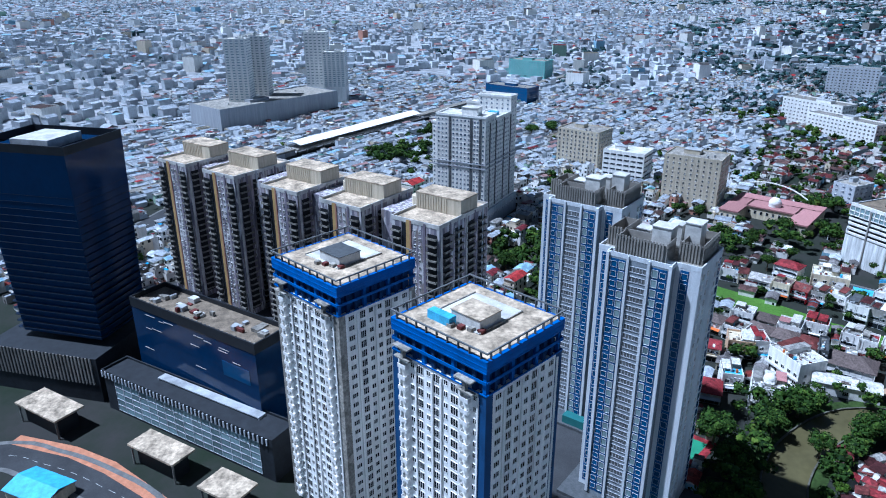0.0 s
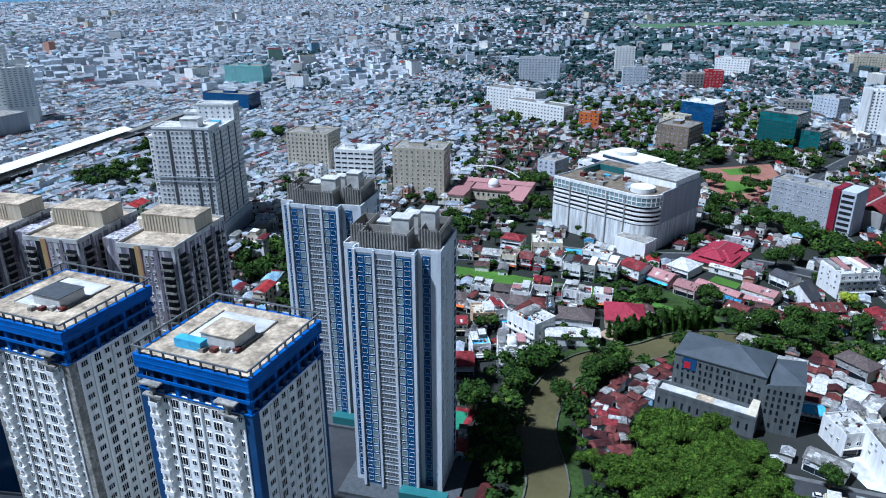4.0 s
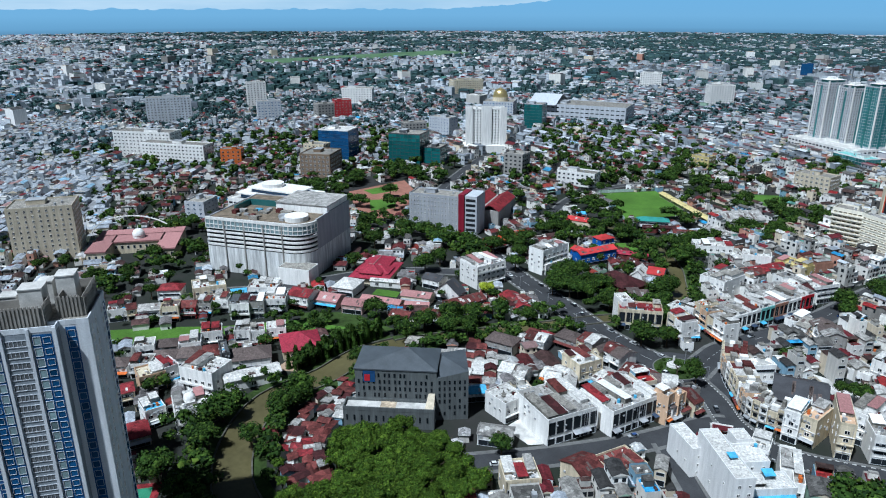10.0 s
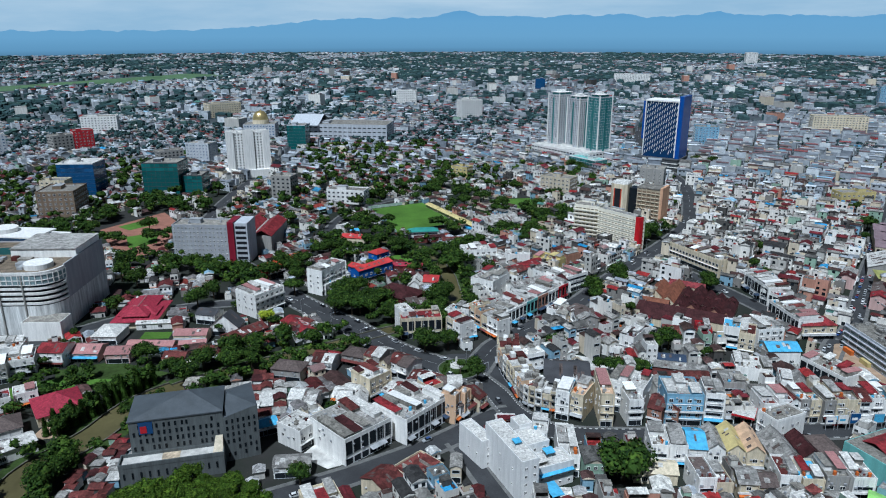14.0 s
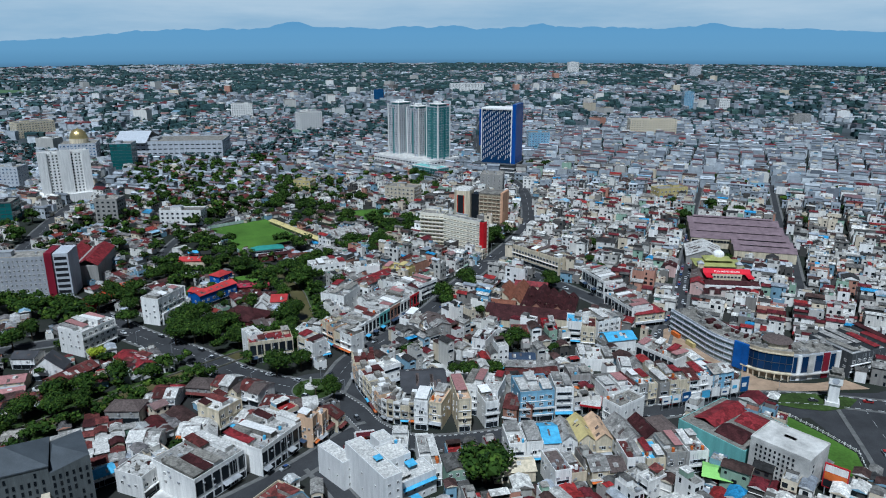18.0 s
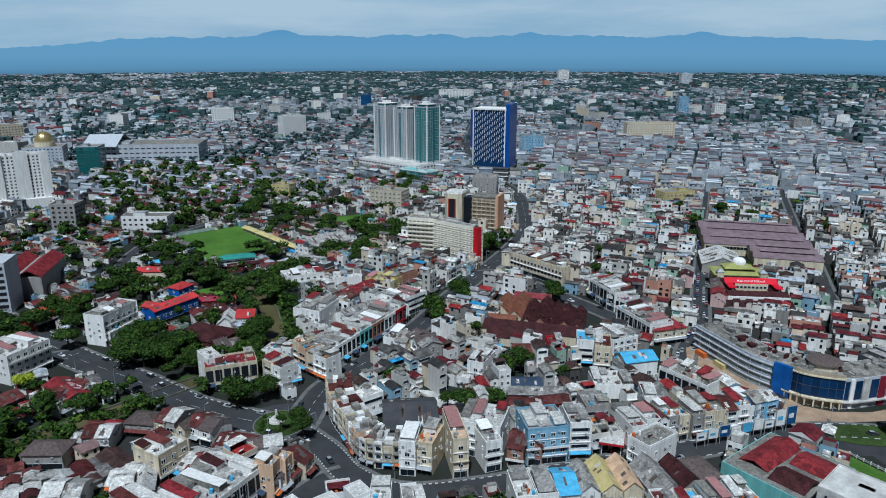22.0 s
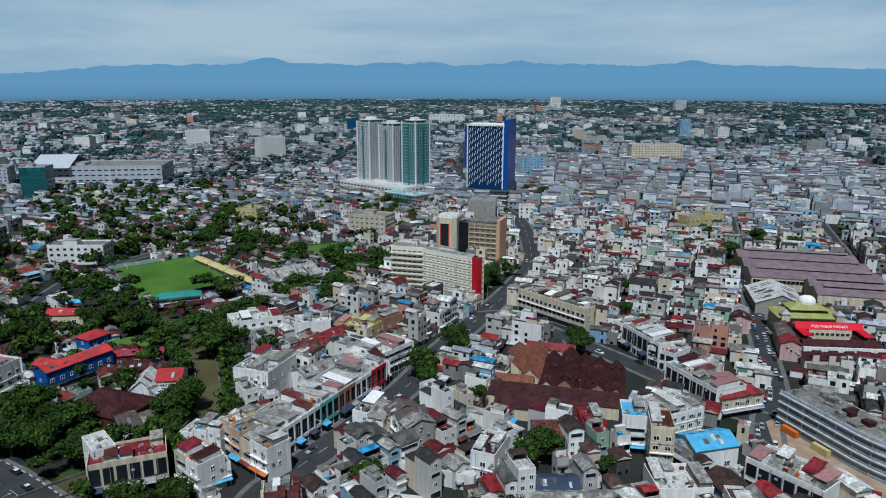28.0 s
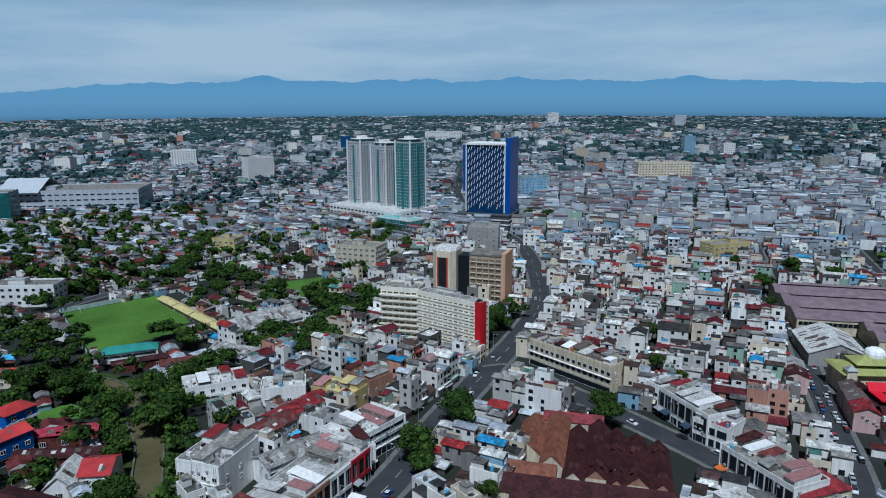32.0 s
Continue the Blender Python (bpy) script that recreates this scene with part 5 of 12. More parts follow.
_b = Buf([M_CONC])
_b.box(-95, 95, -8, 8, 5, 7, 0, True)
part("platform", _b, _r)
_b = Buf([M_WHITE])
_b.gable(-92, 92, -9, 9, 11, 2.2, 0, 1)
part("roof", _b, _r)
for _k in range(16):
    _b = Buf([M_CONC])
    _b.tube(-88 + _k * 11.7, 0, 0, 11, 0.9)
    part("pillar", _b, _r)
_b = Buf([M_CONC])
_b.box(-600, -96, -5, 5, 5.5, 7, 0, True)
_b.box(96, 500, -5, 5, 5.5, 7, 0, True)
part("viaduct", _b, _r, "long concrete railway viaduct")

# ---- the middle distance ----
def white_mall():
    """A white mall: blank walls below, open parking decks, a teal glazed storey on top and a rounded corner."""
    x, y, ang, h = -360, 66, 17, 36
    w, d, r = 72, 62, 13
    c, s = math.cos(radians(ang)), math.sin(radians(ang))
    take(x + c * 36 - s * 31, y + s * 36 + c * 31, w, d, ang, 3)
    root = thing("white_mall", x, y, ang, "large stained white mall with open parking decks and rounded corner", "shopping mall")
    # plan: straight front, a quarter round at the corner, straight end wall
    arc = [(w - r + r * math.sin(t), r - r * math.cos(t)) for t in np.linspace(0, math.pi / 2, 9)]
    plan = [(0, 0)] + arc + [(w, d), (0, d)]

    def ring(grow, z0, z1, mat, first=0, last=10):
        b = Buf([mat])
        g = [(u + grow * (1 if u > 1 else 0) * (0.7 if v < r else 1), v - grow * (1 if v < r else 0)) for u, v in plan[first:last]]
        n = len(g)
        inner = [(u - (0.9 if u > w - r else 0), v + (0.9 if v < r else 0)) for u, v in g]
        v = [(*p, z0) for p in g] + [(*p, z1) for p in g] + [(*p, z1) for p in inner] + [(*p, z0) for p in inner]
        f = []
        for i in range(n - 1):
            f += [(i, i + 1, n + i + 1, n + i), (n + i, n + i + 1, 2 * n + i + 1, 2 * n + i), (3 * n + i, 3 * n + i + 1, i + 1, i)]
        b.add(v, f)
        return b

    b = Buf([M_MALL])
    n = len(plan)
    b.add([(*p, 0) for p in plan] + [(*p, 17) for p in plan], [(i, (i + 1) % n, n + (i + 1) % n, n + i) for i in range(n)])
    part("wall", b, root, "blank stained white wall")
    core = [(u - (1.6 if u > 1 else 0), v + (1.6 if v < r else 0)) for u, v in plan]
    # a solid black core paints the shade between the open decks
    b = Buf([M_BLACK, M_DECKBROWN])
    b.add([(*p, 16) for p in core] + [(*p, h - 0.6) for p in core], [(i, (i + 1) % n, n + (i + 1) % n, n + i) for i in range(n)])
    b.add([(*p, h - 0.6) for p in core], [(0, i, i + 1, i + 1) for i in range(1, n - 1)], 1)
    part("deck_core", b, root, "black core painted as the shade inside the parking decks")
    for k in range(4):
        z = 17.6 + k * 2.9
        part("deck_band", ring(0, z, z + 1.3, M_WHITE), root, "white parapet band of a parking deck")
        part("deck_slab", ring(-0.4, z - 0.5, z - 0.2, M_CONC), root)
    # end wall and back, in a darker grey than the front
    b = Buf([M_SLABGREY])
    b.box(w - 0.8, w, r, d, 17, h + 1)
    b.box(0, w - 0.8, d - 0.8, d, 17, h)
    b.box(0, 0.8, 0.5, d - 0.8, 17, h)
    part("end_wall", b, root, "plain end walls, darker grey than the front")
    # teal glazed top storey
    part("glazed_storey", ring(0.1, 29.4, 34.8, M_GLASSP), root, "pale teal glazed top storey")
    for z in (29.0, 31.6, 34.6):
        part("glazing_band", ring(0.35, z, z + 0.5, M_WHITE), root)
    walk_line = [(u, 0) for u in np.arange(0, w - r, 3.1)] + [(w - r + r * math.sin(t), r - r * math.cos(t)) for t in np.linspace(0, math.pi / 2, 8)]
    post = Buf([M_WHITE])
    post.box(-0.2, 0.2, -0.5, 0.1, 29.2, 35.0)
    post = post.mesh("mullion")
    for k, (u, v) in enumerate(walk_line):
        turn = 0 if v == 0 else math.degrees(math.asin(min(1, (u - w + r) / r)))
        part("mullion", post, root, m=pose(u, v, 0, 0, 0, turn))
    for u in (13, 27, 41, 54):
        b = Buf([M_GREY])
        b.box(u, u + 0.7, -0.7, 0, 0, 34)
        part("pier", b, root, "grey service pipe")
    b = Buf([M_WHITE, M_CONC])
    b.box(w - 17, w + 4, -9, 4, 0, 11)
    b.box(w - 16.6, w + 3.6, -8.6, 3.6, 11, 11.1, 1)
    part("porch", b, root)
    # roof: parapet, court with teal panes, raised grey hall, clutter
    part("parapet", ring(0.2, 35.2, 36.4, M_WHITE), root)
    b = Buf([M_ZINCROOF, M_WHITE])
    b.box(34, w - 1, 30, d - 1, h - 0.6, h + 4.5, 1)
    b.box(33.5, w - 0.6, 29.5, d - 0.6, h + 4.5, h + 4.9, 0, True)
    part("roof_hall", b, root, "raised hall with grey sheet roof")
    b = Buf([M_GLASST, M_CONC])
    b.box(10, 34, 36, 37, h - 0.6, h + 3.4)
    b.box(10, 11, 18, 36, h - 0.6, h + 3.4)
    part("roof_court", b, root, "teal glazed court wall")
    rr = random.Random(8)
    for k in range(16):
        b = Buf([rr.choice([M_CONC, M_TIN, M_CONCL, M_RUST, M_SKYBLUE if k == 3 else M_ZINCROOF])])
        px, py = rr.uniform(3, w - 22), rr.uniform(4, 26)
        b.box(px, px + rr.uniform(2, 8), py, py + rr.uniform(2, 6), h - 0.6, h + rr.uniform(0.4, 2))
        part("roof_plant", b, root)
    b = Buf([M_WHITE])
    b.tube(w - 14, 13, h - 0.6, h + 2.4, 7.5, 7.5, 0, 24)
    part("drum_top", b, root)
    return root


M_MALL = material("stained_white_wall", (0.70, 0.70, 0.68), streak=True, stain=0.45, stain_size=0.25)
white_mall()
block("annex", "pale blue low annex", "office", -385, 150, 16, 40, 20, 18, M_PALEGREY, M_CONC, 4, "bluewindow", (4, 10), (2, 1.6), 1, 30)
_r = block("tiered_hall", "white tiered hall with an oval roof light", "hall", -412, 178, 74, 40, 8, 16, M_WHITE, M_CONCL, 3, "shop", (14, 8), (4.2, 1.6), 2, 60, plant=False)
for _nm, _m, _q in (("glazed_tier", M_GLASSB, (-28, 30, -14, 14, 16, 20)), ("roof_tier", M_WHITE, (-31, 33, -17, 17, 20, 21)), ("glazed_tier", M_GLASSB, (-20, 22, -10, 10, 21, 24)), ("roof_tier", M_WHITE, (-23, 25, -12, 12, 24, 25))):
    _b = Buf([_m])
    _b.box(*_q, 0, True)
    part(_nm, _b, _r)
_b = Buf([M_WHITE])
_b.tube(-6, 0, 25, 28, 9, 9, 0, 24)
part("roof_light", _b, _r, "white oval roof light")
block("brown_office", "brown stone office block with square windows", "office", -491, 310, 32, 34, 22, 23, M_BROWN, M_CONC, 5, "window", (7, 7), (2.2, 2.2), 2, 60, sides=(0, 1))
block("blue_office", "blue glass office block with white edges", "office", -526, 376, 36, 28, 17, 34, M_WHITE, M_CONCL, 8, "blue", (8, 6), z0=3, limit=112, sides=(0, 1))
block("green_office", "green glass office block stepping down", "office", -451, 407, 36, 30, 15, 33, M_DARKGREY, M_CONC, 8, "green", (8, 6), z0=2, limit=112, sides=(0, 1))
block("green_office_wing", "low green glass office wing", "office", -424, 418, 20, 24, 15, 19, M_DARKGREY, M_CONC, 5, "green", (4, 5), z0=2, limit=45, sides=(0, 1))


def white_hotel():
    root = block("white_hotel", "tall white hotel with arched top and many windows", "hotel", -414, 508, 46, 22, 36, 50, M_WHITE, M_CONCL, 14, "window", (13, 6), (1.6, 1.7), 6, 150, sides=(0, 1))
    b = Buf([M_WHITE])
    b.box(-26, 26, -16, 12, 0, 9)
    part("podium", b, root)
    b = Buf([M_WHITE])
    b.box(-6, 6, -12.6, -11, 8, 54)
    b.box(-23.5, -16, -12.4, -11, 8, 53)
    b.box(16, 23.5, -12.4, -11, 8, 53)
    part("pilaster", b, root)


white_hotel()


def grey_red():
    root = block("grey_slab", "grey panel slab hotel with small windows and a red edge", "hotel", -288, 224, 40, 18, 13, 28, M_SLABGREY, M_CONC, 8, "window", (14, 5), (1.1, 1.5), 2, 126, sides=(0, 1))
    b = Buf([M_DARKRED])
    b.box(20.0, 24.5, -9.4, 9, 0, 31)
    part("red_fin", b, root, "tall red panel")
    b = Buf([M_PALEGREY])
    b.box(24.5, 34, -8, 12, 0, 30)
    part("rear_wing", b, root)
    for k in range(7):
        b = Buf([M_BLACK])
        b.box(25.5, 33, -8.1, -8, 3 + k * 3.8, 5 + k * 3.8)
        part("window_band", b, root)
    hall = thing("red_hall", -268, 268, 13, "hall with maroon curved roof", "hall")
    take(-268, 268, 30, 50, 13)
    b = Buf([M_GREY, M_REDROOF])
    b.box(-15, 15, -24, 24, 0, 14)
    part("wall", b, hall)
    b = Buf([M_REDROOF])
    b.gable(-15, -1, -24, 24, 14, 4, along="y")
    b.gable(1, 15, -24, 24, 14, 4, along="y")
    part("roof", b, hall)


grey_red()

# the domed centre and the wide white mall
_r = block("domed_centre", "pale office block under a gilt dome", "office", -528, 745, 46, 40, 20, 26, M_PALEGREY, M_CONC, 6, "bluewindow", (10, 8), (2.4, 2.0), 2, 60, plant=False, sides=(0, 1))
_b = Buf([M_CREAM])
_b.tube(0, 0, 26, 32, 12, 12, 0, 20)
part("drum", _b, _r)
_b = Buf([M_GOLD])
_b.dome(0, 0, 32, 11.5, 13, 0, 24, 8)
_b.tube(0, 0, 45, 49, 0.6, 0.1)
part("dome", _b, _r, "gilt onion dome")
_r = block("wide_mall", "wide white mall with a raised angular front", "shopping mall", -420, 800, 150, 60, 8, 24, M_PALEGREY, M_CONC, 3, "shop", (20, 8), (5, 1.6), 6, 60, sides=(0, 1))
_b = Buf([M_PALEGREY])
_b.gable(-70, -30, -34, 34, 24, 12, 0, 2)
part("angular_roof", _b, _r)
block("round_tower_block", "short drum-like green glass tower", "office", -440, 690, 26, 24, 10, 34, M_PALEGREY, M_CONC, 8, "green", (6, 5), limit=50, sides=(0, 1))

# ---- the two landmark towers ----
def teal_towers():
    for x, y, w, d, h, style, wall in ((-84, 752, 20, 28, 78, "window", M_PALEGREY), (-58, 730, 22, 24, 75, "window", M_PALEGREY), (-32, 704, 20, 22, 80, "teal", M_PALEGREY)):
        r = block("teal_tower", "pale residential tower with teal glass strips", "tower", x, y, w, d, -41, h, wall, M_CONC, 20, style, (7, 7), (1.9, 2.0), 16, 100, sides=(0, 1, 3), group="teal residential towers")
        b = Buf([M_GLASST])
        b.box(-w * 0.05, w * 0.05, -d / 2 - 0.8, -d / 2, 14, h - 3)
        b.box(w / 2, w / 2 + 0.8, -d * 0.05, d * 0.05, 14, h - 3)
        part("glass_strip", b, r, "teal glass strip")
        b = Buf([M_WHITE, M_GLASST])
        b.box(-w * 0.36, w * 0.36, -d * 0.36, d * 0.36, h, h + 3.2, 1)
        b.box(-w * 0.40, w * 0.40, -d * 0.40, d * 0.40, h + 3.2, h + 3.9, 0, True)
        b.box(-w * 0.2, w * 0.1, -d * 0.2, d * 0.15, h + 3.9, h + 6.5)
        part("crown", b, r, "set-back glazed top floor")
        for sx in (-1, 1):
            for sy in (-1, 1):
                b = Buf([M_WHITE])
                b.box(sx * w / 2 - 0.7, sx * w / 2 + 0.7, sy * d / 2 - 0.7, sy * d / 2 + 0.7, 14, h + 2.5)
                part("corner_pier", b, r)
    block("teal_podium", "white stepped podium with teal panes", "tower", -62, 722, 100, 60, -41, 14, M_WHITE, M_CONCL, 3, "shop", (18, 10), (3.6, 1.8), 1, 60, sides=(0, 1))
    block("teal_annex", "white and teal low annex", "office", -40, 655, 44, 20, -41, 12, M_WHITE, M_TEALP, 3, "teal", (10, 5), z0=1, limit=45, sides=(0, 1))


teal_towers()


M_ROYAL = glass("royal_blue_glass", (0.018, 0.085, 0.36), rough=0.25, shine=0.2)


def blue_landmark():
    x, y, w, d, ang, h = 47, 690, 40, 30, -20, 79
    take(x, y, w, d, ang, 3)
    root = thing("blue_tower", x, y, ang, "dark blue glass tower with white diagonal lattice", "tower")
    b = Buf([M_GLASSD])
    b.box(-w / 2, w / 2, -d / 2, d / 2, 10, h)
    part("curtain_wall", b, root)
    b = Buf([M_ROYAL])
    b.box(w / 2, w / 2 + 5, -d / 2 - 1, d / 2, 10, h + 7)
    part("blue_wing", b, root, "brighter blue side wing")
    b = Buf([M_ROYAL])
    b.box(-w / 2 - 2.5, -w / 2, -d / 2 - 1, d / 2, 34, h)
    part("blue_wing", b, root, "brighter blue side wing")
    b = Buf([M_WHITE])
    b.box(-w / 2 - 0.5, w / 2 + 0.5, -d / 2 - 1.4, d / 2, h, h + 1.6, 0, True)
    part("cap", b, root, "white roof edge")
    for sx in (-1, 1):
        b = Buf([M_WHITE])
        b.box(sx * (w / 2 - 0.6) - 0.5, sx * (w / 2 - 0.6) + 0.5, -d / 2 - 1.3, -d / 2, 14, h)
        part("edge_pier", b, root)
    # columns of short slanting fins, staggered from one to the next
    for k in range(13):
        u = -w / 2 + 2.4 + k * (w - 4.8) / 12
        b = Buf([M_WHITE])
        for j in range(9):
            z = 15.5 + j * 7.0 + (k * 2.3) % 7.0
            z1, e = min(z + 5.2, h), 1.3
            b.add([(u - 0.35, -d / 2 - 0.35, z), (u + 0.15, -d / 2 - 0.35, z), (u + e + 0.15, -d / 2 - 0.35, z1), (u + e - 0.35, -d / 2 - 0.35, z1), (u - 0.35, -d / 2, z), (u + 0.15, -d / 2, z), (u + e + 0.15, -d / 2, z1), (u + e - 0.35, -d / 2, z1)], [(0, 1, 2, 3), (1, 5, 6, 2), (4, 0, 3, 7), (3, 2, 6, 7)])
        part("mullion", b, root)
    for k in range(3):
        b = Buf([M_DARKGREY])
        b.box(-w / 2 - 6, w / 2 + 6, -d / 2 - 8, d / 2 + 4, k * 4.4 - 0.2 * (k > 0), k * 4.4 + 3.2, 0)
        part("podium_floor", b, root)
        b = Buf([M_DARKGREY if k == 2 else M_WHITE])
        b.box(-w / 2 - 6.5, w / 2 + 6.5, -d / 2 - 8.5, d / 2 + 4, k * 4.4 + 3.2, k * 4.4 + 4.2, 0, True)
        part("floor_band", b, root)


blue_landmark()
block("grey_office", "plain grey office block", "office", 33, 545, 24, 24, -8, 24, M_GREY, M_CONC, 6, "window", (4, 5), (1.2, 1.4), 2, 24, sides=(0, 1))


M_IVORY = material("ivory_paint", (0.82, 0.77, 0.64), streak=True, stain=0.15)


def long_hotel():
    root = block("long_hotel", "ivory eight-storey hotel with window bands and red end panel", "hotel", 4.6, 333.8, 39.5, 7, -37.7, 27, M_IVORY, M_CONC, 8, "band", (12, 2), (2.2, 0.75), 2, 128, sides=(0, 1, 3))
    b = Buf([M_SIGNAL])
    b.box(16.6, 19.9, -4.0, -3.5, 3, 28.2, 0, True)
    b.box(19.75, 20.3, -3.5, 0.5, 3, 28.2, 0, True)
    part("red_panel", b, root, "tall red sign panel")
    for k in range(8):
        b = Buf([M_IVORY])
        b.box(-19.6, 16.5, -3.8, -3.5, 2.1 + k * 3.12, 2.75 + k * 3.12, 0, True)
        part("floor_band", b, root)
    b = Buf([M_ZINCROOF])
    b.gable(-17, 16, -2.6, 2.6, 28, 0.7, 0, 0.4)
    part("sheet_roof", b, root, "grey sheet roof")
    wing = block("hotel_wing", "ivory hotel wing with balconied floors", "hotel", -20.7, 352.8, 20, 14, -15, 27.5, M_IVORY, M_CONC, 8, "band", (6, 4), (2.4, 0.9), 2, 90, sides=(0, 3))
    for k in range(8):
        b = Buf([M_IVORY])
        b.box(-10.6, 10.2, -8.4, -7.0, 2.2 + k * 3.12, 2.5 + k * 3.12, 0, True)
        b.box(-10.6, 10.2, -8.4, -8.2, 2.5 + k * 3.12, 3.1 + k * 3.12)
        part("balcony", b, wing)
    return root


M_SIGNAL = material("signal_red", (0.50, 0.012, 0.02), rough=0.5, stain=0.15)


def brown_hotel():
    """A tan louvred slab with a peach end wall, joined to a cream corner tower."""
    x, y, ang = 37, 403, -20
    root = thing("brown_hotel", x, y, ang, "tan louvred hotel with peach end wall and cream tower", "hotel")
    c, s = math.cos(radians(ang)), math.sin(radians(ang))
    take(x + c * -23 - s * 7, y + s * -23 + c * 7, 48, 20, ang, 1)
    b = Buf([M_TANW, M_CONC])
    b.box(-22, 0, 0, 16, 0, 31)
    b.box(-22.4, 0.4, -0.4, 16.4, 31, 32, 1, True)
    slab = part("slab", b, root)
    for k in range(8):
        b = Buf([M_BROWN])
        b.box(-21.6, -2.2, -0.1, 0, 3.6 + k * 3.4, 5.1 + k * 3.4)
        part("louvre_band", b, slab, "brown shaded louvre band")
        b = Buf([M_CREAM])
        b.box(-22, -2, -0.8, 0, 2.9 + k * 3.4, 3.5 + k * 3.4, 0, True)
        part("sun_shade", b, slab)
        for j in range(4):
            b = Buf([M_BLACK])
            b.box(-0.1, 0.12, 2.0 + j * 3.6, 4.0 + j * 3.6, 3.6 + k * 3.4, 5.2 + k * 3.4)
            part("window", b, slab)
    for j in range(6):
        b = Buf([M_TANW])
        b.box(-21.8 + j * 3.9, -21.2 + j * 3.9, -0.9, 0, 1, 30.5)
        part("pier", b, slab)
    b = Buf([M_PEACH])
    b.box(-1.8, 0.5, -1.0, 16.6, 0, 33)
    part("end_wall", b, root, "peach coloured end wall")
    b = Buf([M_GLASS])
    b.box(-31, -22, 5, 16, 0, 29)
    part("glass_link", b, root, "dark glazed link")
    b = Buf([M_CREAM, M_WHITEROOF])
    n = [(-46, 1), (-43, -2), (-34, -2), (-31, 1), (-31, 12), (-34, 15), (-43, 15), (-46, 12)]
    b.add([(u, v, 0) for u, v in n] + [(u, v, 32.5) for u, v in n], [(i, (i + 1) % 8, 8 + (i + 1) % 8, 8 + i) for i in range(8)])
    e = [(u * 0.9 - 3.85, v * 0.9 + 0.65) for u, v in n]
    b.add([(u, v, 32.5) for u, v in n] + [(u, v, 34.0) for u, v in e], [(i, (i + 1) % 8, 8 + (i + 1) % 8, 8 + i) for i in range(8)], 1)
    b.add([(u, v, 34.0) for u, v in e], [(0, 1, 2, 3), (0, 3, 4, 7), (4, 5, 6, 7)], 1)
    tower = part("cream_tower", b, root, "cream eight-sided corner tower")
    for x0, x1, m, lab in ((-41.4, -36.2, M_BLACK, "dark window slot"), (-42.3, -41.4, M_ORANGEROOF, "orange edge"), (-36.2, -35.3, M_ORANGEROOF, "orange edge")):
        b = Buf([m])
        b.box(x0, x1, -2.25, -2.0, 3, 28.5, 0, True)
        part("slot", b, tower, lab)


M_TANW = material("tan_render", (0.42, 0.35, 0.25), streak=True, stain=0.25)
M_PEACH = material("peach_paint", (0.62, 0.36, 0.22), streak=True)
long_hotel()
brown_hotel()


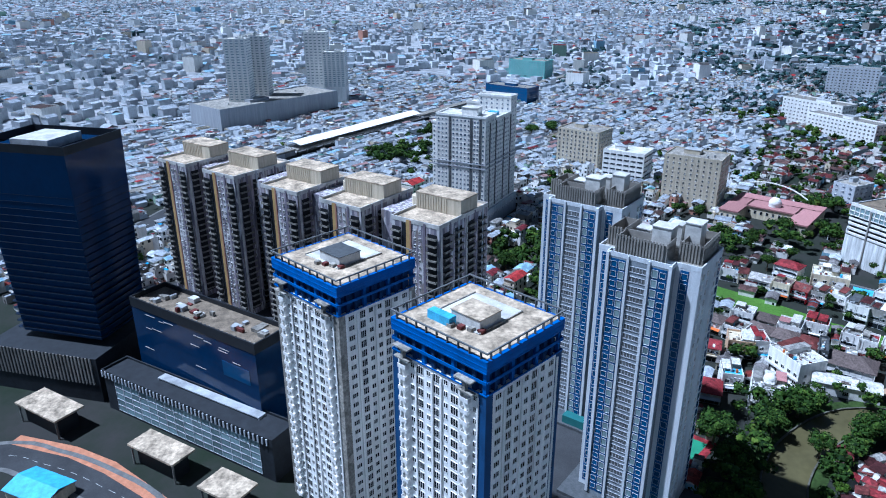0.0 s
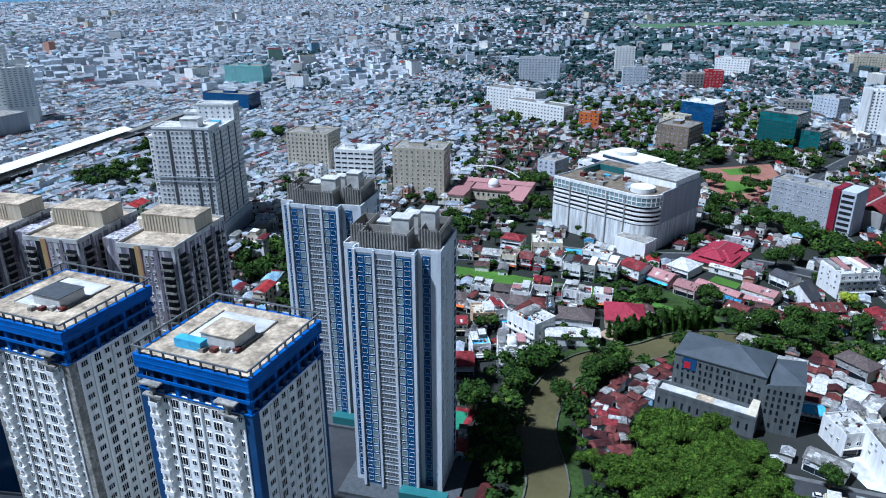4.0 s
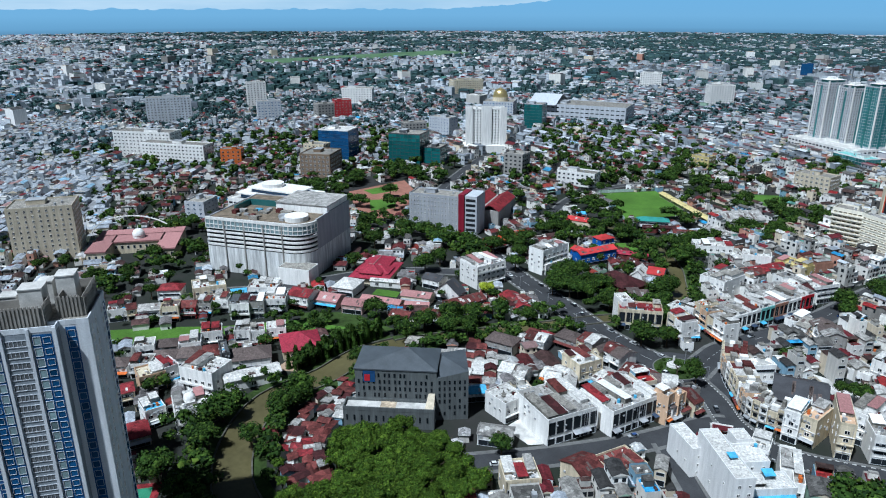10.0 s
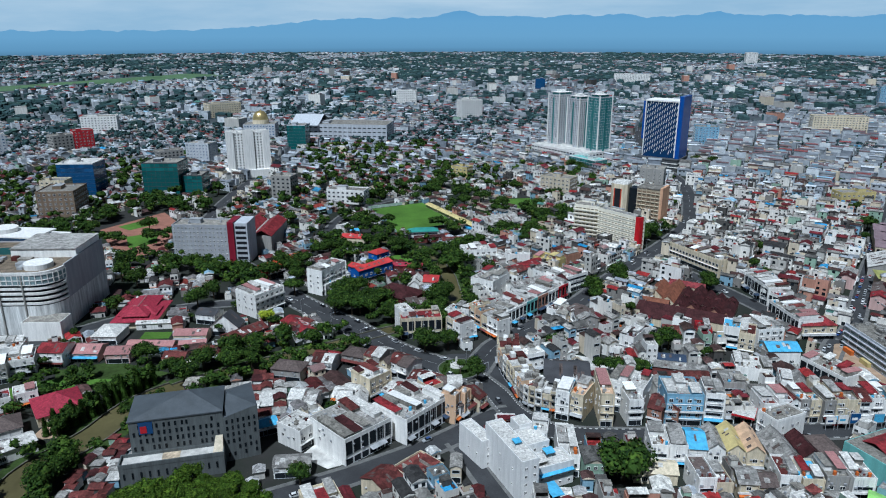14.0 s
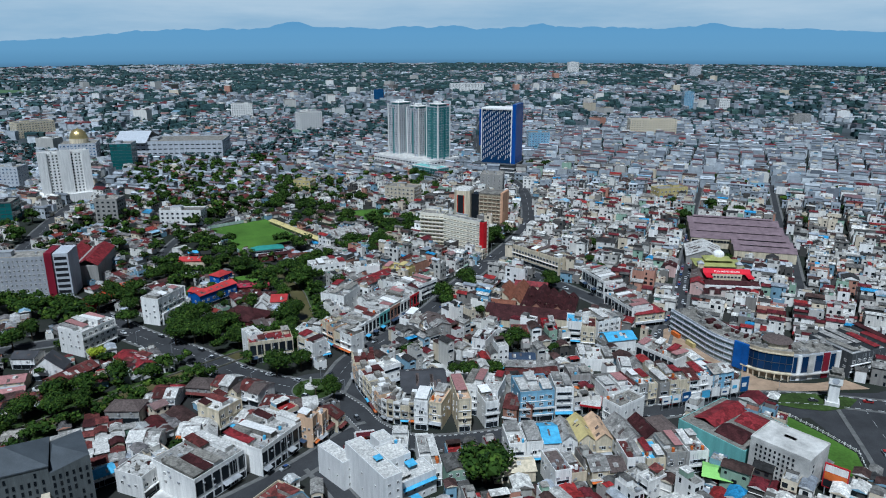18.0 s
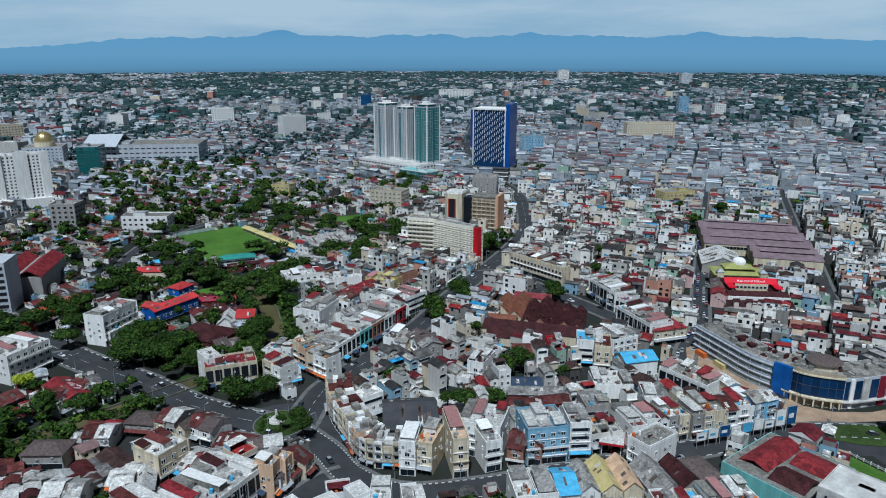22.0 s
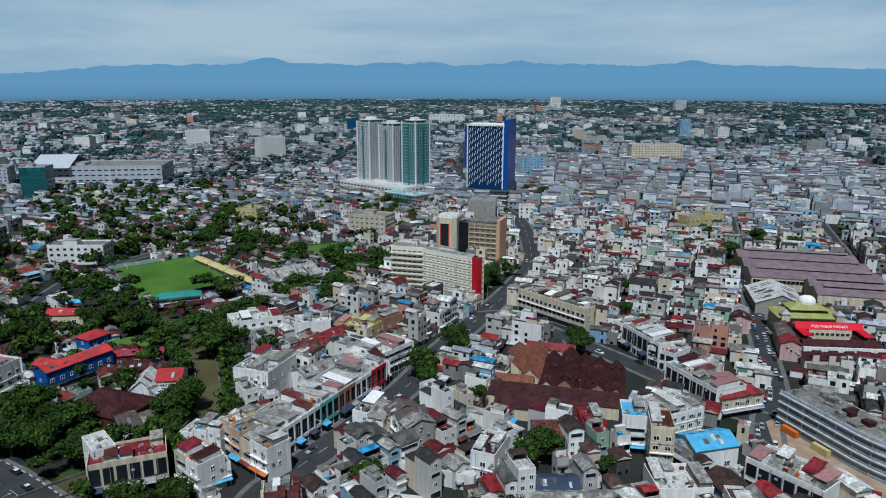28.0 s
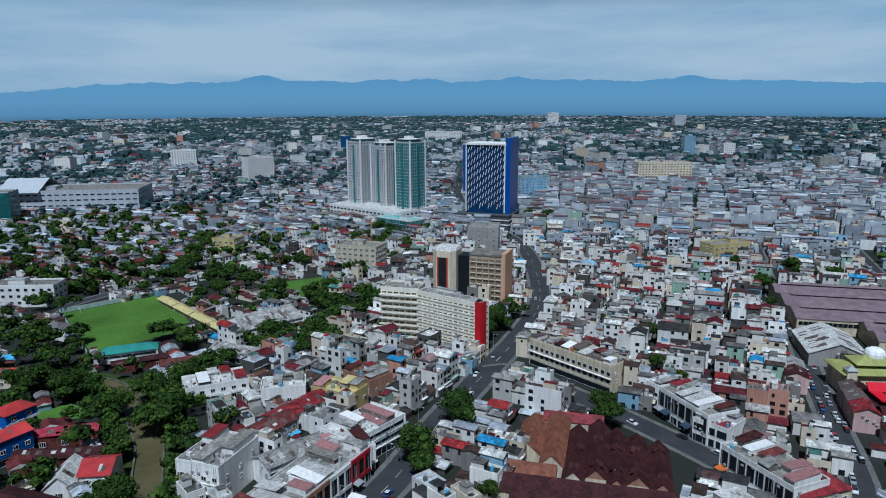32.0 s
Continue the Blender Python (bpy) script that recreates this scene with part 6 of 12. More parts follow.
def dark_hotel():
    """Dark grey hotel with slit windows: a main body under a folded roof, a bent wing and a low front annex."""
    x, y, ang, h = -152.7, -5.0, 29.2, 23
    c, s = math.cos(radians(ang)), math.sin(radians(ang))
    take(x + c * 5 - s * 7, y + s * 5 + c * 7, 52, 31, ang, 1)
    root = thing("dark_hotel", x, y, ang, "dark grey hotel with slit windows and folded slate roof", "hotel")
    b = Buf([M_HOTEL])
    b.box(-16.9, 16.9, 0, 20, 0, h)
    part("wall", b, root)
    p = [(-17.3, -0.3, h), (17.2, -0.3, h), (17.2, 20.3, h), (-17.3, 20.3, h), (4.0, 9.8, h + 5.4)]
    b = Buf([M_SLATE])
    b.add(p, [(0, 1, 4), (1, 2, 4), (2, 3, 4), (3, 0, 4)])
    b.add([(u, v, z - 0.5) for u, v, z in p[:4]] + p[:4], [(0, 1, 5, 4), (1, 2, 6, 5), (2, 3, 7, 6), (3, 0, 4, 7)])
    part("roof", b, root, "folded slate grey roof")
    # the bent wing, its top edge rising away from the fold
    foot = [(16.9, 0.02), (29.9, 2.1), (27.5, 21.5), (16.9, 20)]
    top = [19.6, 22.4, 22.4, 21.0]
    b = Buf([M_HOTEL, M_SLATE])
    b.add([(u, v, 0) for u, v in foot] + [(u, v, z) for (u, v), z in zip(foot, top)], [(0, 1, 5, 4), (1, 2, 6, 5), (2, 3, 7, 6)])
    b.add([(u, v, z + 0.05) for (u, v), z in zip(foot, top)] + [(18.5, 11, 24.5)], [(0, 1, 4), (1, 2, 4), (2, 3, 4), (3, 0, 4)], 1)
    wing = part("bent_wing", b, root, "wing under a folded slate roof")
    b = Buf([M_HOTEL])
    b.box(-20.8, 16.6, -7.2, 0, 0, 8)
    part("annex", b, root)
    b = Buf([M_CONCL, M_ROOFTOP])
    b.box(-20.4, 0, -6.8, -0.2, 7.95, 8.12)
    b.box(0, 16.2, -6.8, -0.2, 7.95, 8.1, 0)
    b.box(-6, 0.5, -6.6, -0.4, 8.1, 8.2, 1)
    part("annex_roof", b, root, "pale annex roof terrace")
    b = Buf([M_HOTEL])
    b.parapet(-20.9, 16.7, -7.3, 0.1, 7.8, 9.4, 0.45)
    part("annex_parapet", b, root)
    b = Buf([M_BEIGE])
    b.add([(12.4, -6.9, 8.1), (16.4, -6.9, 8.1), (16.4, -0.1, 8.1), (16.2, -0.1, 12.6), (13.6, -0.1, 12.6)], [(0, 1, 3, 4), (1, 2, 3, 3)])
    part("stair_cover", b, root, "tan sloping stair cover")
    rr = random.Random(3)
    fa = Facade(root, 110)
    for k in range(6):
        for j in range(15):
            if rr.random() < 0.75:
                fa.put(-15.4 + j * 2.15 + rr.uniform(-0.3, 0.3), 0, 4 + k * 3.05, 0, 0.8, 1.8, "slit")
        for j in range(6):
            if rr.random() < 0.85:
                u = 1.2 + j * 2.1
                fa.put(16.9 + u * 0.987, 0.02 + u * 0.16, 2.2 + k * 2.9, 9.3, 0.8, 1.7, "slit")
    for j in range(12):
        fa.put(-19.2 + j * 3.0, -7.2, 3, 0, 0.7, 2.6, "slit")
    fa.done()
    b = Buf([M_NAVY, M_RED])
    b.box(-13.5, -8.5, -0.2, 0, h - 6.0, h - 1.0)
    b.box(-12.9, -10.6, -0.3, -0.2, h - 5.5, h - 2.6, 1)
    part("sign_board", b, root, "blue and red sign panel")


M_HOTEL = material("charcoal_render", (0.115, 0.125, 0.125), streak=True, stain=0.3, stain_size=0.3)
M_SLATE = material("slate_sheet", (0.075, 0.085, 0.095), rough=0.6, stain=0.25)
dark_hotel()


# ---- taller buildings scattered over the town ----
block("pale_tower", "pale tower rising above the house roofs", "building", -901, 427, 61, 20, 52, 38, M_PALEGREY, M_CONC, 10, "window", (13, 4), (2.2, 1.7), 1, 0, sides=(0, 1, 3))
block("white_apartments", "white apartments rising above the house roofs", "building", -723, 270, 72, 24, 22, 28, M_WHITE, M_CONC, 7, "window", (15, 5), (2.2, 1.7), 1, 0, sides=(0, 1, 3))
block("white_apartments", "white apartments rising above the house roofs", "building", -667, 268, 78, 20, 19, 20, M_WHITE, M_CONC, 5, "window", (17, 4), (2.2, 1.7), 1, 0, sides=(0, 1, 3))
block("white_tower", "white tower rising above the house roofs", "building", -909, 600, 31, 18, 52, 44, M_WHITE, M_CONC, 12, "window", (6, 4), (2.2, 1.7), 1, 0, sides=(0, 1, 3))
block("grey_block", "grey block rising above the house roofs", "building", -785, 512, 34, 18, 52, 32, M_PALEGREY, M_CONC, 8, "bluewindow", (7, 4), (2.2, 1.7), 1, 0, sides=(0, 1, 3))
block("red_block", "red block rising above the house roofs", "building", -719, 598, 25, 20, 52, 29, M_RED, M_CONC, 7, "window", (5, 4), (2.2, 1.7), 1, 0, sides=(0, 1, 3))
block("grey_block", "grey block rising above the house roofs", "building", -734, 574, 26, 20, 64, 25, M_GREY, M_CONC, 6, "dark", (5, 4), (2.2, 1.7), 1, 0, sides=(0, 1, 3))
block("white_block", "white block rising above the house roofs", "building", -812, 744, 53, 24, 29, 28, M_WHITE, M_CONC, 7, "window", (11, 5), (2.2, 1.7), 1, 0, sides=(0, 1, 3))
block("beige_block", "beige block rising above the house roofs", "building", -749, 998, 62, 30, 52, 25, M_CREAM, M_CONC, 6, "window", (13, 6), (2.2, 1.7), 1, 0, sides=(0, 1, 3))
block("pale_block", "pale block rising above the house roofs", "building", -505, 554, 32, 20, 0, 27, M_PALEGREY, M_CONC, 7, "bluewindow", (7, 4), (2.2, 1.7), 1, 0, sides=(0, 1, 3))
block("grey_block", "grey block rising above the house roofs", "building", -540, 537, 29, 20, 52, 19, M_GREY, M_CONC, 5, "dark", (6, 4), (2.2, 1.7), 1, 0, sides=(0, 1, 3))
block("orange_block", "orange block rising above the house roofs", "building", -603, 290, 22, 14, 36, 17, M_ORANGE, M_CONC, 4, "shop", (4, 3), (2.2, 1.7), 1, 0, sides=(0, 1, 3))
block("teal_block", "teal block rising above the house roofs", "building", -1129, 35, 63, 30, 52, 26, M_TEALP, M_CONC, 7, "bluewindow", (13, 6), (2.2, 1.7), 1, 0, sides=(0, 1, 3))
block("blue_block", "blue block rising above the house roofs", "building", -893, -38, 65, 26, 44, 23, M_NAVY, M_CONC, 6, "blue", (14, 5), (2.2, 1.7), 1, 0, sides=(0, 1, 3))
block("cream_block", "cream block rising above the house roofs", "building", -529, 344, 24, 16, 16, 22, M_CREAM, M_CONC, 6, "window", (5, 3), (2.2, 1.7), 1, 0, sides=(0, 1, 3))
block("pale_block", "pale block rising above the house roofs", "building", -464, 141, 17, 22, 22, 15, M_PALEGREY, M_CONC, 4, "bluewindow", (3, 4), (2.2, 1.7), 1, 0, sides=(0, 1, 3))
block("white_block", "white block rising above the house roofs", "building", -298, 1145, 27, 24, 2, 31, M_WHITE, M_CONC, 8, "window", (5, 5), (2.2, 1.7), 1, 0, sides=(0, 1, 3))
block("blue_cube", "blue cube rising above the house roofs", "building", 114, 879, 32, 26, 2, 26, M_BLUEW, M_CONC, 7, "bluewindow", (7, 5), (2.2, 1.7), 1, 0, sides=(0, 1, 3))
block("white_block", "white block rising above the house roofs", "building", 522, 3355, 50, 40, 3, 51, M_WHITE, M_CONC, 14, "window", (11, 8), (2.2, 1.7), 1, 0, sides=(0, 1, 3))
block("white_block", "white block rising above the house roofs", "building", 990, 2960, 47, 30, 3, 47, M_PALEGREY, M_CONC, 13, "window", (10, 6), (2.2, 1.7), 1, 0, sides=(0, 1, 3))
block("blue_block", "blue block rising above the house roofs", "building", 536, 1534, 23, 20, 2, 40, M_BLUEW, M_CONC, 11, "bluewindow", (5, 4), (2.2, 1.7), 1, 0, sides=(0, 1, 3))
block("white_block", "white block rising above the house roofs", "building", 613, 1510, 25, 20, 2, 25, M_WHITE, M_CONC, 6, "window", (5, 4), (2.2, 1.7), 1, 0, sides=(0, 1, 3))
block("beige_block", "beige block rising above the house roofs", "building", -59, 495, 32, 18, -20, 20, M_BEIGE, M_CONC, 5, "window", (7, 4), (2.2, 1.7), 1, 0, sides=(0, 1, 3))
block("yellow_block", "yellow block rising above the house roofs", "building", -173, 552, 20, 14, -15, 14, M_YELLOW, M_CONC, 3, "window", (4, 3), (2.2, 1.7), 1, 0, sides=(0, 1, 3))
block("long_block", "long block rising above the house roofs", "building", 323, 1025, 79, 24, 2, 30, M_CREAM, M_CONC, 8, "window", (17, 5), (2.2, 1.7), 1, 0, sides=(0, 1, 3))
block("yellow_block", "yellow block rising above the house roofs", "building", 217, 525, 34, 16, 20, 14, M_YELLOW, M_CONC, 3, "window", (7, 3), (2.2, 1.7), 1, 0, sides=(0, 1, 3))
block("dark_block", "dark block rising above the house roofs", "building", -236, 1742, 26, 20, 2, 30, M_NAVY, M_CONC, 8, "blue", (5, 4), (2.2, 1.7), 1, 0, sides=(0, 1, 3))
block("white_block", "white block rising above the house roofs", "building", -255, 416, 38, 16, 2, 13, M_WHITE, M_CONC, 3, "shop", (8, 3), (2.2, 1.7), 1, 0, sides=(0, 1, 3))
block("grey_block", "grey block rising above the house roofs", "building", -327, 425, 21, 18, 2, 21, M_GREY, M_CONC, 5, "dark", (4, 4), (2.2, 1.7), 1, 0, sides=(0, 1, 3))
block("white_block", "white block rising above the house roofs", "building", 3, 2069, 107, 20, 3, 26, M_WHITE, M_CONC, 7, "window", (23, 4), (2.2, 1.7), 1, 0, sides=(0, 1, 3))
block("grey_block", "grey block rising above the house roofs", "building", 632, 1153, 32, 20, 2, 26, M_GREY, M_CONC, 7, "window", (7, 4), (2.2, 1.7), 1, 0, sides=(0, 1, 3))
block("white_tower", "white tower rising above the house roofs", "building", -463, 1262, 43, 20, 11, 33, M_WHITE, M_CONC, 9, "window", (9, 4), (2.2, 1.7), 1, 0, sides=(0, 1, 3))
block("white_block", "white block rising above the house roofs", "building", -280, 1064, 42, 22, 38, 36, M_WHITE, M_CONC, 10, "window", (9, 4), (2.2, 1.7), 1, 0, sides=(0, 1, 3))


# ---- houses of the streets round the junctions ----
WALL = {"white": M_WHITE, "cream": M_CREAM, "grey": M_GREY, "red": M_RED, "pink": M_PINKW, "dark": M_DARKGREY, "peach": M_PEACHW, "rust": M_RUST, "blue": M_BLUEW, "deepblue": M_BLUEPAINT, "yellow": M_YELLOW, "brown": M_BROWNW}
ROOF = {"grey": M_CONC, "white": M_WHITEROOF, "zinc": M_ZINCROOF, "red": M_REDROOF, "rust": M_RUST, "brown": M_BROWNROOF, "dark": M_DARKGREY, "pink": M_PINKROOF, "maroon": M_MAROON, "slate": M_SLATEROOF, "orange": M_ORANGEROOF, "scarlet": M_SCARLET, "crimson": M_CRIMSON, "blue": M_SKYBLUE, "skyblue": M_SKYBLUE, "navy": M_NAVYROOF, "cream": M_CREAM, "peach": M_PEACHW, "yellow": M_YELLOW, "green": M_GREENROOF}
ROOF_WORD = {"grey": "grey concrete", "white": "pale", "zinc": "zinc sheet", "red": "red metal", "rust": "rusty tin", "brown": "brown tiled", "dark": "dark", "pink": "pink tiled", "maroon": "maroon tiled", "slate": "dark slate", "orange": "orange-red", "scarlet": "bright red", "crimson": "crimson", "blue": "light blue tin", "skyblue": "light blue tin", "navy": "dark blue", "cream": "cream", "peach": "peach", "yellow": "yellow", "green": "turquoise tin"}
KIND = {"house": ("house", "town house"), "villa": ("villa", "stepped villa"), "hall": ("hall", "low hall"), "office": ("office_block", "plain block"), "ruko": ("shop_row", "shop-house row"), "blackruko": ("shop_row", "shop row with tall dark windows"), "arcade": ("arcade_building", "old arcaded street building"), "school": ("school", "school wing"), "archhouse": ("shop_house", "house with arched windows")}


def off_road(x, y, w, d, ang):
    """The nearest place in front or behind at which a plan stands clear of the roads."""
    c, s = math.cos(radians(ang)), math.sin(radians(ang))
    u, v = np.meshgrid(np.linspace(-0.5, 0.5, 7) * w, np.linspace(-0.5, 0.5, 7) * d)
    px, py = (c * u - s * v).ravel(), (s * u + c * v).ravel()
    for k in range(0, 30):
        for sign in (1, -1):
            q = 0.5 * k * sign * (1 if sign > 0 else 0.5)
            a, b = x - s * q, y + c * q
            if not any(near_line(px + a, py + b, pts, wide / 2 + 0.9).any() for pts, wide in LINES.values()):
                return a, b
    return x, y


def built(kind, x, y, w, d, ang, h, wall, roof, shape):
    """A house of the street: walls, roof or deck, windows by floors, shutters, awnings and roof clutter."""
    rr = random.Random(int(x * 31 + y * 17))
    if kind == "house" and w > 10.5 and shape != "H" and -150 < x < 140 and 20 < y < 215:
        # a wide front is a row of narrow houses
        n = round(w / 5.6)
        c, s = math.cos(radians(ang)), math.sin(radians(ang))
        for k in range(n):
            u = (-0.5 + (k + 0.5) / n) * w
            built(kind, x + c * u, y + s * u, w / n - 0.06, d * rr.uniform(0.85, 1.0), ang, h + rr.choice((-2.4, -1.0, 0, 0, 0.8)), rr.choice((wall, wall, "white", "cream", "grey", wall)), rr.choice((roof, roof, "zinc", "brown", "white", "rust")), shape if rr.random() < 0.7 else rr.choice("FGY"))
        return None
    h += rr.uniform(-0.35, 0.35)
    name, word = KIND[kind]
    x, y = off_road(x, y, w, d, ang)
    take(x, y, w, d, ang, 0.3)
    how = {"F": "flat", "G": "pitched", "Y": "pitched", "H": "hipped"}[shape]
    root = thing(name, x, y, ang, f"{wall} {word} with {how} {ROOF_WORD[roof]} roof", "house" if kind in ("house", "villa", "archhouse") else "building", "street houses")
    wm, rm = WALL[wall], ROOF[roof]
    b = Buf([wm, M_CONC, M_TIN])
    b.box(-w / 2, w / 2, -d / 2, d / 2, 0, h)
    if kind in ("house", "archhouse", "ruko", "blackruko", "office"):
        for e in (-w / 2, w / 2 - 0.25):
            b.box(e, e + 0.25, -d / 2 - 0.45, -d / 2, 3.4, h + (0.9 if shape == "F" else 0))
        for k in range(int(w / 4)):
            u = rr.uniform(-0.48, 0.48) * w
            b.box(u - 0.06, u + 0.06, -d / 2 - 0.12, -d / 2, 0.2, h, 2)
        for k in range(rr.randint(2, 5)):
            # cooling units hung on the front and the sides
            u, z = rr.uniform(-0.45, 0.45) * w, rr.uniform(3.6, max(3.7, h - 0.9))
            b.box(u - 0.45, u + 0.45, -d / 2 - 0.42, -d / 2, z, z + 0.6, 2, True)
            v = rr.uniform(-0.45, 0.45) * d
            e = rr.choice((-1, 1))
            b.box(min(e * w / 2, e * (w / 2 + 0.4)), max(e * w / 2, e * (w / 2 + 0.4)), v - 0.45, v + 0.45, z, z + 0.6, 2, True)
    body = part("wall", b, root)
    if shape == "F":
        b = Buf([rm, M_CONC, M_TIN, M_WHITE, M_RUST])
        b.box(-w / 2 + 0.24, w / 2 - 0.24, -d / 2 + 0.24, d / 2 - 0.24, h - 0.1, h + 0.06)
        rq = random.Random(int(x * 7 + y * 29))
        for _ in range(min(40, int(w * d / 9))):
            # boards, crates, pipes, ducts and low walls left on the deck
            u, v = rq.uniform(-w / 2 + 0.4, w / 2 - 1.6), rq.uniform(-d / 2 + 0.4, d / 2 - 1.8)
            b.box(u, u + rq.choice((0.15, 0.5, 0.9, 1.4)), v, v + rq.choice((0.15, 0.5, 1.2, 1.6)), h + 0.05, h + rq.uniform(0.2, 1.3), rq.choice((1, 1, 2, 3, 4)))
        deck = part("roof", b, root)
        b = Buf([wm])
        b.parapet(-w / 2 - 0.02, w / 2 + 0.02, -d / 2 - 0.02, d / 2 + 0.02, h - 0.2, h + 0.9, 0.22)
        part("parapet", b, root)
        # each bay of the deck is roofed over in its own way
        n = max(1, min(16, round(w / 4.6)))
        step = (w - 0.6) / n
        for k in range(n):
            if rr.random() < 0.12:
                continue
            s = Buf([rr.choice([M_WHITE, wm, M_CONC]), rr.choice([M_CONC, M_ZINCROOF, M_ZINCROOF, M_WHITEROOF, M_WHITEROOF, M_WHITE, M_RUST, M_MAROON, M_PINKROOF, M_REDROOF, rm])])
            x0 = -w / 2 + 0.3 + k * step
            x1 = x0 + step * rr.uniform(0.8, 1.0)
            back = rr.random() < 0.65
            long_ = rr.uniform(0.3, 0.85) * d
            y0, y1 = (d / 2 - 0.4 - long_, d / 2 - 0.4) if back else (-d / 2 + 0.4, -d / 2 + 0.4 + long_)
            z1, z2 = h + rr.uniform(1.3, 2.7), h + rr.uniform(1.6, 3.2)
            s.box(x0 + 0.1, x1 - 0.1, y0 + 0.2, y1 - 0.1, h + 0.06, min(z1, z2), 0)
            s.add([(x0, y0 - 0.3, z1), (x1, y0 - 0.3, z1), (x1, y1 + 0.2, z2), (x0, y1 + 0.2, z2), (x0, y0 - 0.3, z1 + 0.12), (x1, y0 - 0.3, z1 + 0.12), (x1, y1 + 0.2, z2 + 0.12), (x0, y1 + 0.2, z2 + 0.12)], [(4, 5, 6, 7), (3, 2, 1, 0), (0, 1, 5, 4), (1, 2, 6, 5), (2, 3, 7, 6), (3, 0, 4, 7)], 1)
            part("roof_shed", s, deck)
        for k in range(rr.randint(1, 3)):
            t = Buf([rr.choice([M_TIN, M_TIN, M_SKYBLUE, M_ORANGE, M_WHITE])])
            t.tube(rr.uniform(-0.42, 0.42) * w, rr.uniform(-0.42, -0.2) * d, h + 0.06, h + rr.uniform(1.2, 1.9), rr.uniform(0.45, 0.7))
            part("water_tank", t, deck)
        if rr.random() < 0.45:
            part("satellite_dish", DISH, deck, m=pose(rr.uniform(-0.35, 0.35) * w, rr.uniform(-0.4, 0.0) * d, h + 0.06, 0, 0, rr.uniform(150, 210)))
    else:
        b = Buf([rm, wm, M_WHITEROOF, M_BROWNROOF if rm is not M_BROWNROOF else M_ZINCROOF])
        if shape == "H":
            b.hip(-w / 2, w / 2, -d / 2, d / 2, h, 0.26 * min(w, d))
        else:
            ridge = "x" if shape == "G" else "y"
            b.gable(-w / 2, w / 2, -d / 2, d / 2, h, (0.2 if shape == "G" else 0.42) * (d if ridge == "x" else w), 0, 0.45, 1, ridge)
            for _ in range(int(w * d / 22)):
                # newer and older sheets on the slopes, and small roof lights
                span, run, k = (d, w, 0.2) if shape == "G" else (w, d, 0.42)
                u, lo, e = rr.uniform(-0.46, 0.34) * run, rr.uniform(0.05, 0.55), rr.uniform(0.8, 2.0)
                hi, sd = min(0.95, lo + rr.uniform(0.2, 0.5)), rr.choice((-1, 1))
                rise = k * span
                q = [(u, sd * (1 - lo) * span / 2, h + rise * lo + 0.2), (u + e, sd * (1 - lo) * span / 2, h + rise * lo + 0.2), (u + e, sd * (1 - hi) * span / 2, h + rise * hi + 0.2), (u, sd * (1 - hi) * span / 2, h + rise * hi + 0.2)]
                if shape == "Y":
                    q = [(-p[1], p[0], p[2]) for p in q]
                b.add(q, [(0, 1, 2, 3) if sd < 0 else (3, 2, 1, 0)], rr.choice((2, 3, 3)))
        part("roof", b, root)
    fh = 3.4
    floors = max(1, int(h / fh))
    front = faces(w, d)[0]
    # of the two side walls, the open one has the windows
    side = math.cos(radians(ang)) * (3 - x) + math.sin(radians(ang)) * (-150 - y)
    right = faces(w, d)[1 if side > 0 else 3]
    for k in range(1, floors):
        band = Buf([M_WHITE if rr.random() < 0.5 else wm])
        band.box(-w / 2 - 0.12, w / 2 + 0.12, -d / 2 - rr.choice((0.2, 0.35, 0.8)), -d / 2, k * fh - 0.15, k * fh + 0.15, 0, True)
        if kind not in ("hall", "blackruko", "ruko", "villa"):
            part("floor_band", band, body)

    def put(p, a, u, z, ww, hh, style, name="window"):
        c, s = math.cos(radians(a)), math.sin(radians(a))
        part(name, pane_shape(round(ww, 1), round(hh, 1), style)[0], body, m=pose(p[0] + c * u, p[1] + s * u, z, 0, 0, a))

    if kind in ("ruko", "blackruko"):
        n = max(3, int(w / 3.6))
        step = w / n
        for k in range(n):
            put(*front, (k + 0.5) * step, 4.6, step - 0.7, h - 5.6, "dark", "tall_window")
            put(*front, (k + 0.5) * step, 0.1, step - 0.5, 3.0, "shop", "shopfront")
            if rr.random() < 0.45:
                a = Buf([rr.choice([M_SKYBLUE, M_TIN, M_ORANGE, M_TIN, M_NAVYROOF])])
                a.add([(-step / 2, 0, 3.9), (step / 2, 0, 3.9), (step / 2, -2.4, 3.3), (-step / 2, -2.4, 3.3), (-step / 2, 0, 4.0), (step / 2, 0, 4.0), (step / 2, -2.4, 3.4), (-step / 2, -2.4, 3.4)], [(7, 6, 5, 4), (0, 1, 2, 3), (3, 2, 6, 7)])
                part("awning", a, root, m=pose(-w / 2 + (k + 0.5) * step, -d / 2, 0))
            if kind == "blackruko":
                # the row was painted house by house
                m = (M_WHITE, M_WHITE, M_TEALP, M_BROWNW, M_WHITE, M_RED, M_BROWNW)[(k // 3) % 7]
                a = Buf([m])
                a.box(-0.3, 0.3, -0.42, 0, 3.5, h + 0.6)
                a.box(0.3, step - 0.3, -0.3, 0, 3.2, 4.5, 0, True)
                a.box(0.3, step - 0.3, -0.3, 0, h - 1.0, h + 0.5, 0, True)
                part("pier", a, root, m=pose(-w / 2 + k * step, -d / 2, 0))
        for k in range(1, floors):
            put(*right, d * 0.3, k * fh + 1, 1.4, 1.5, "window")
    elif kind == "hall":
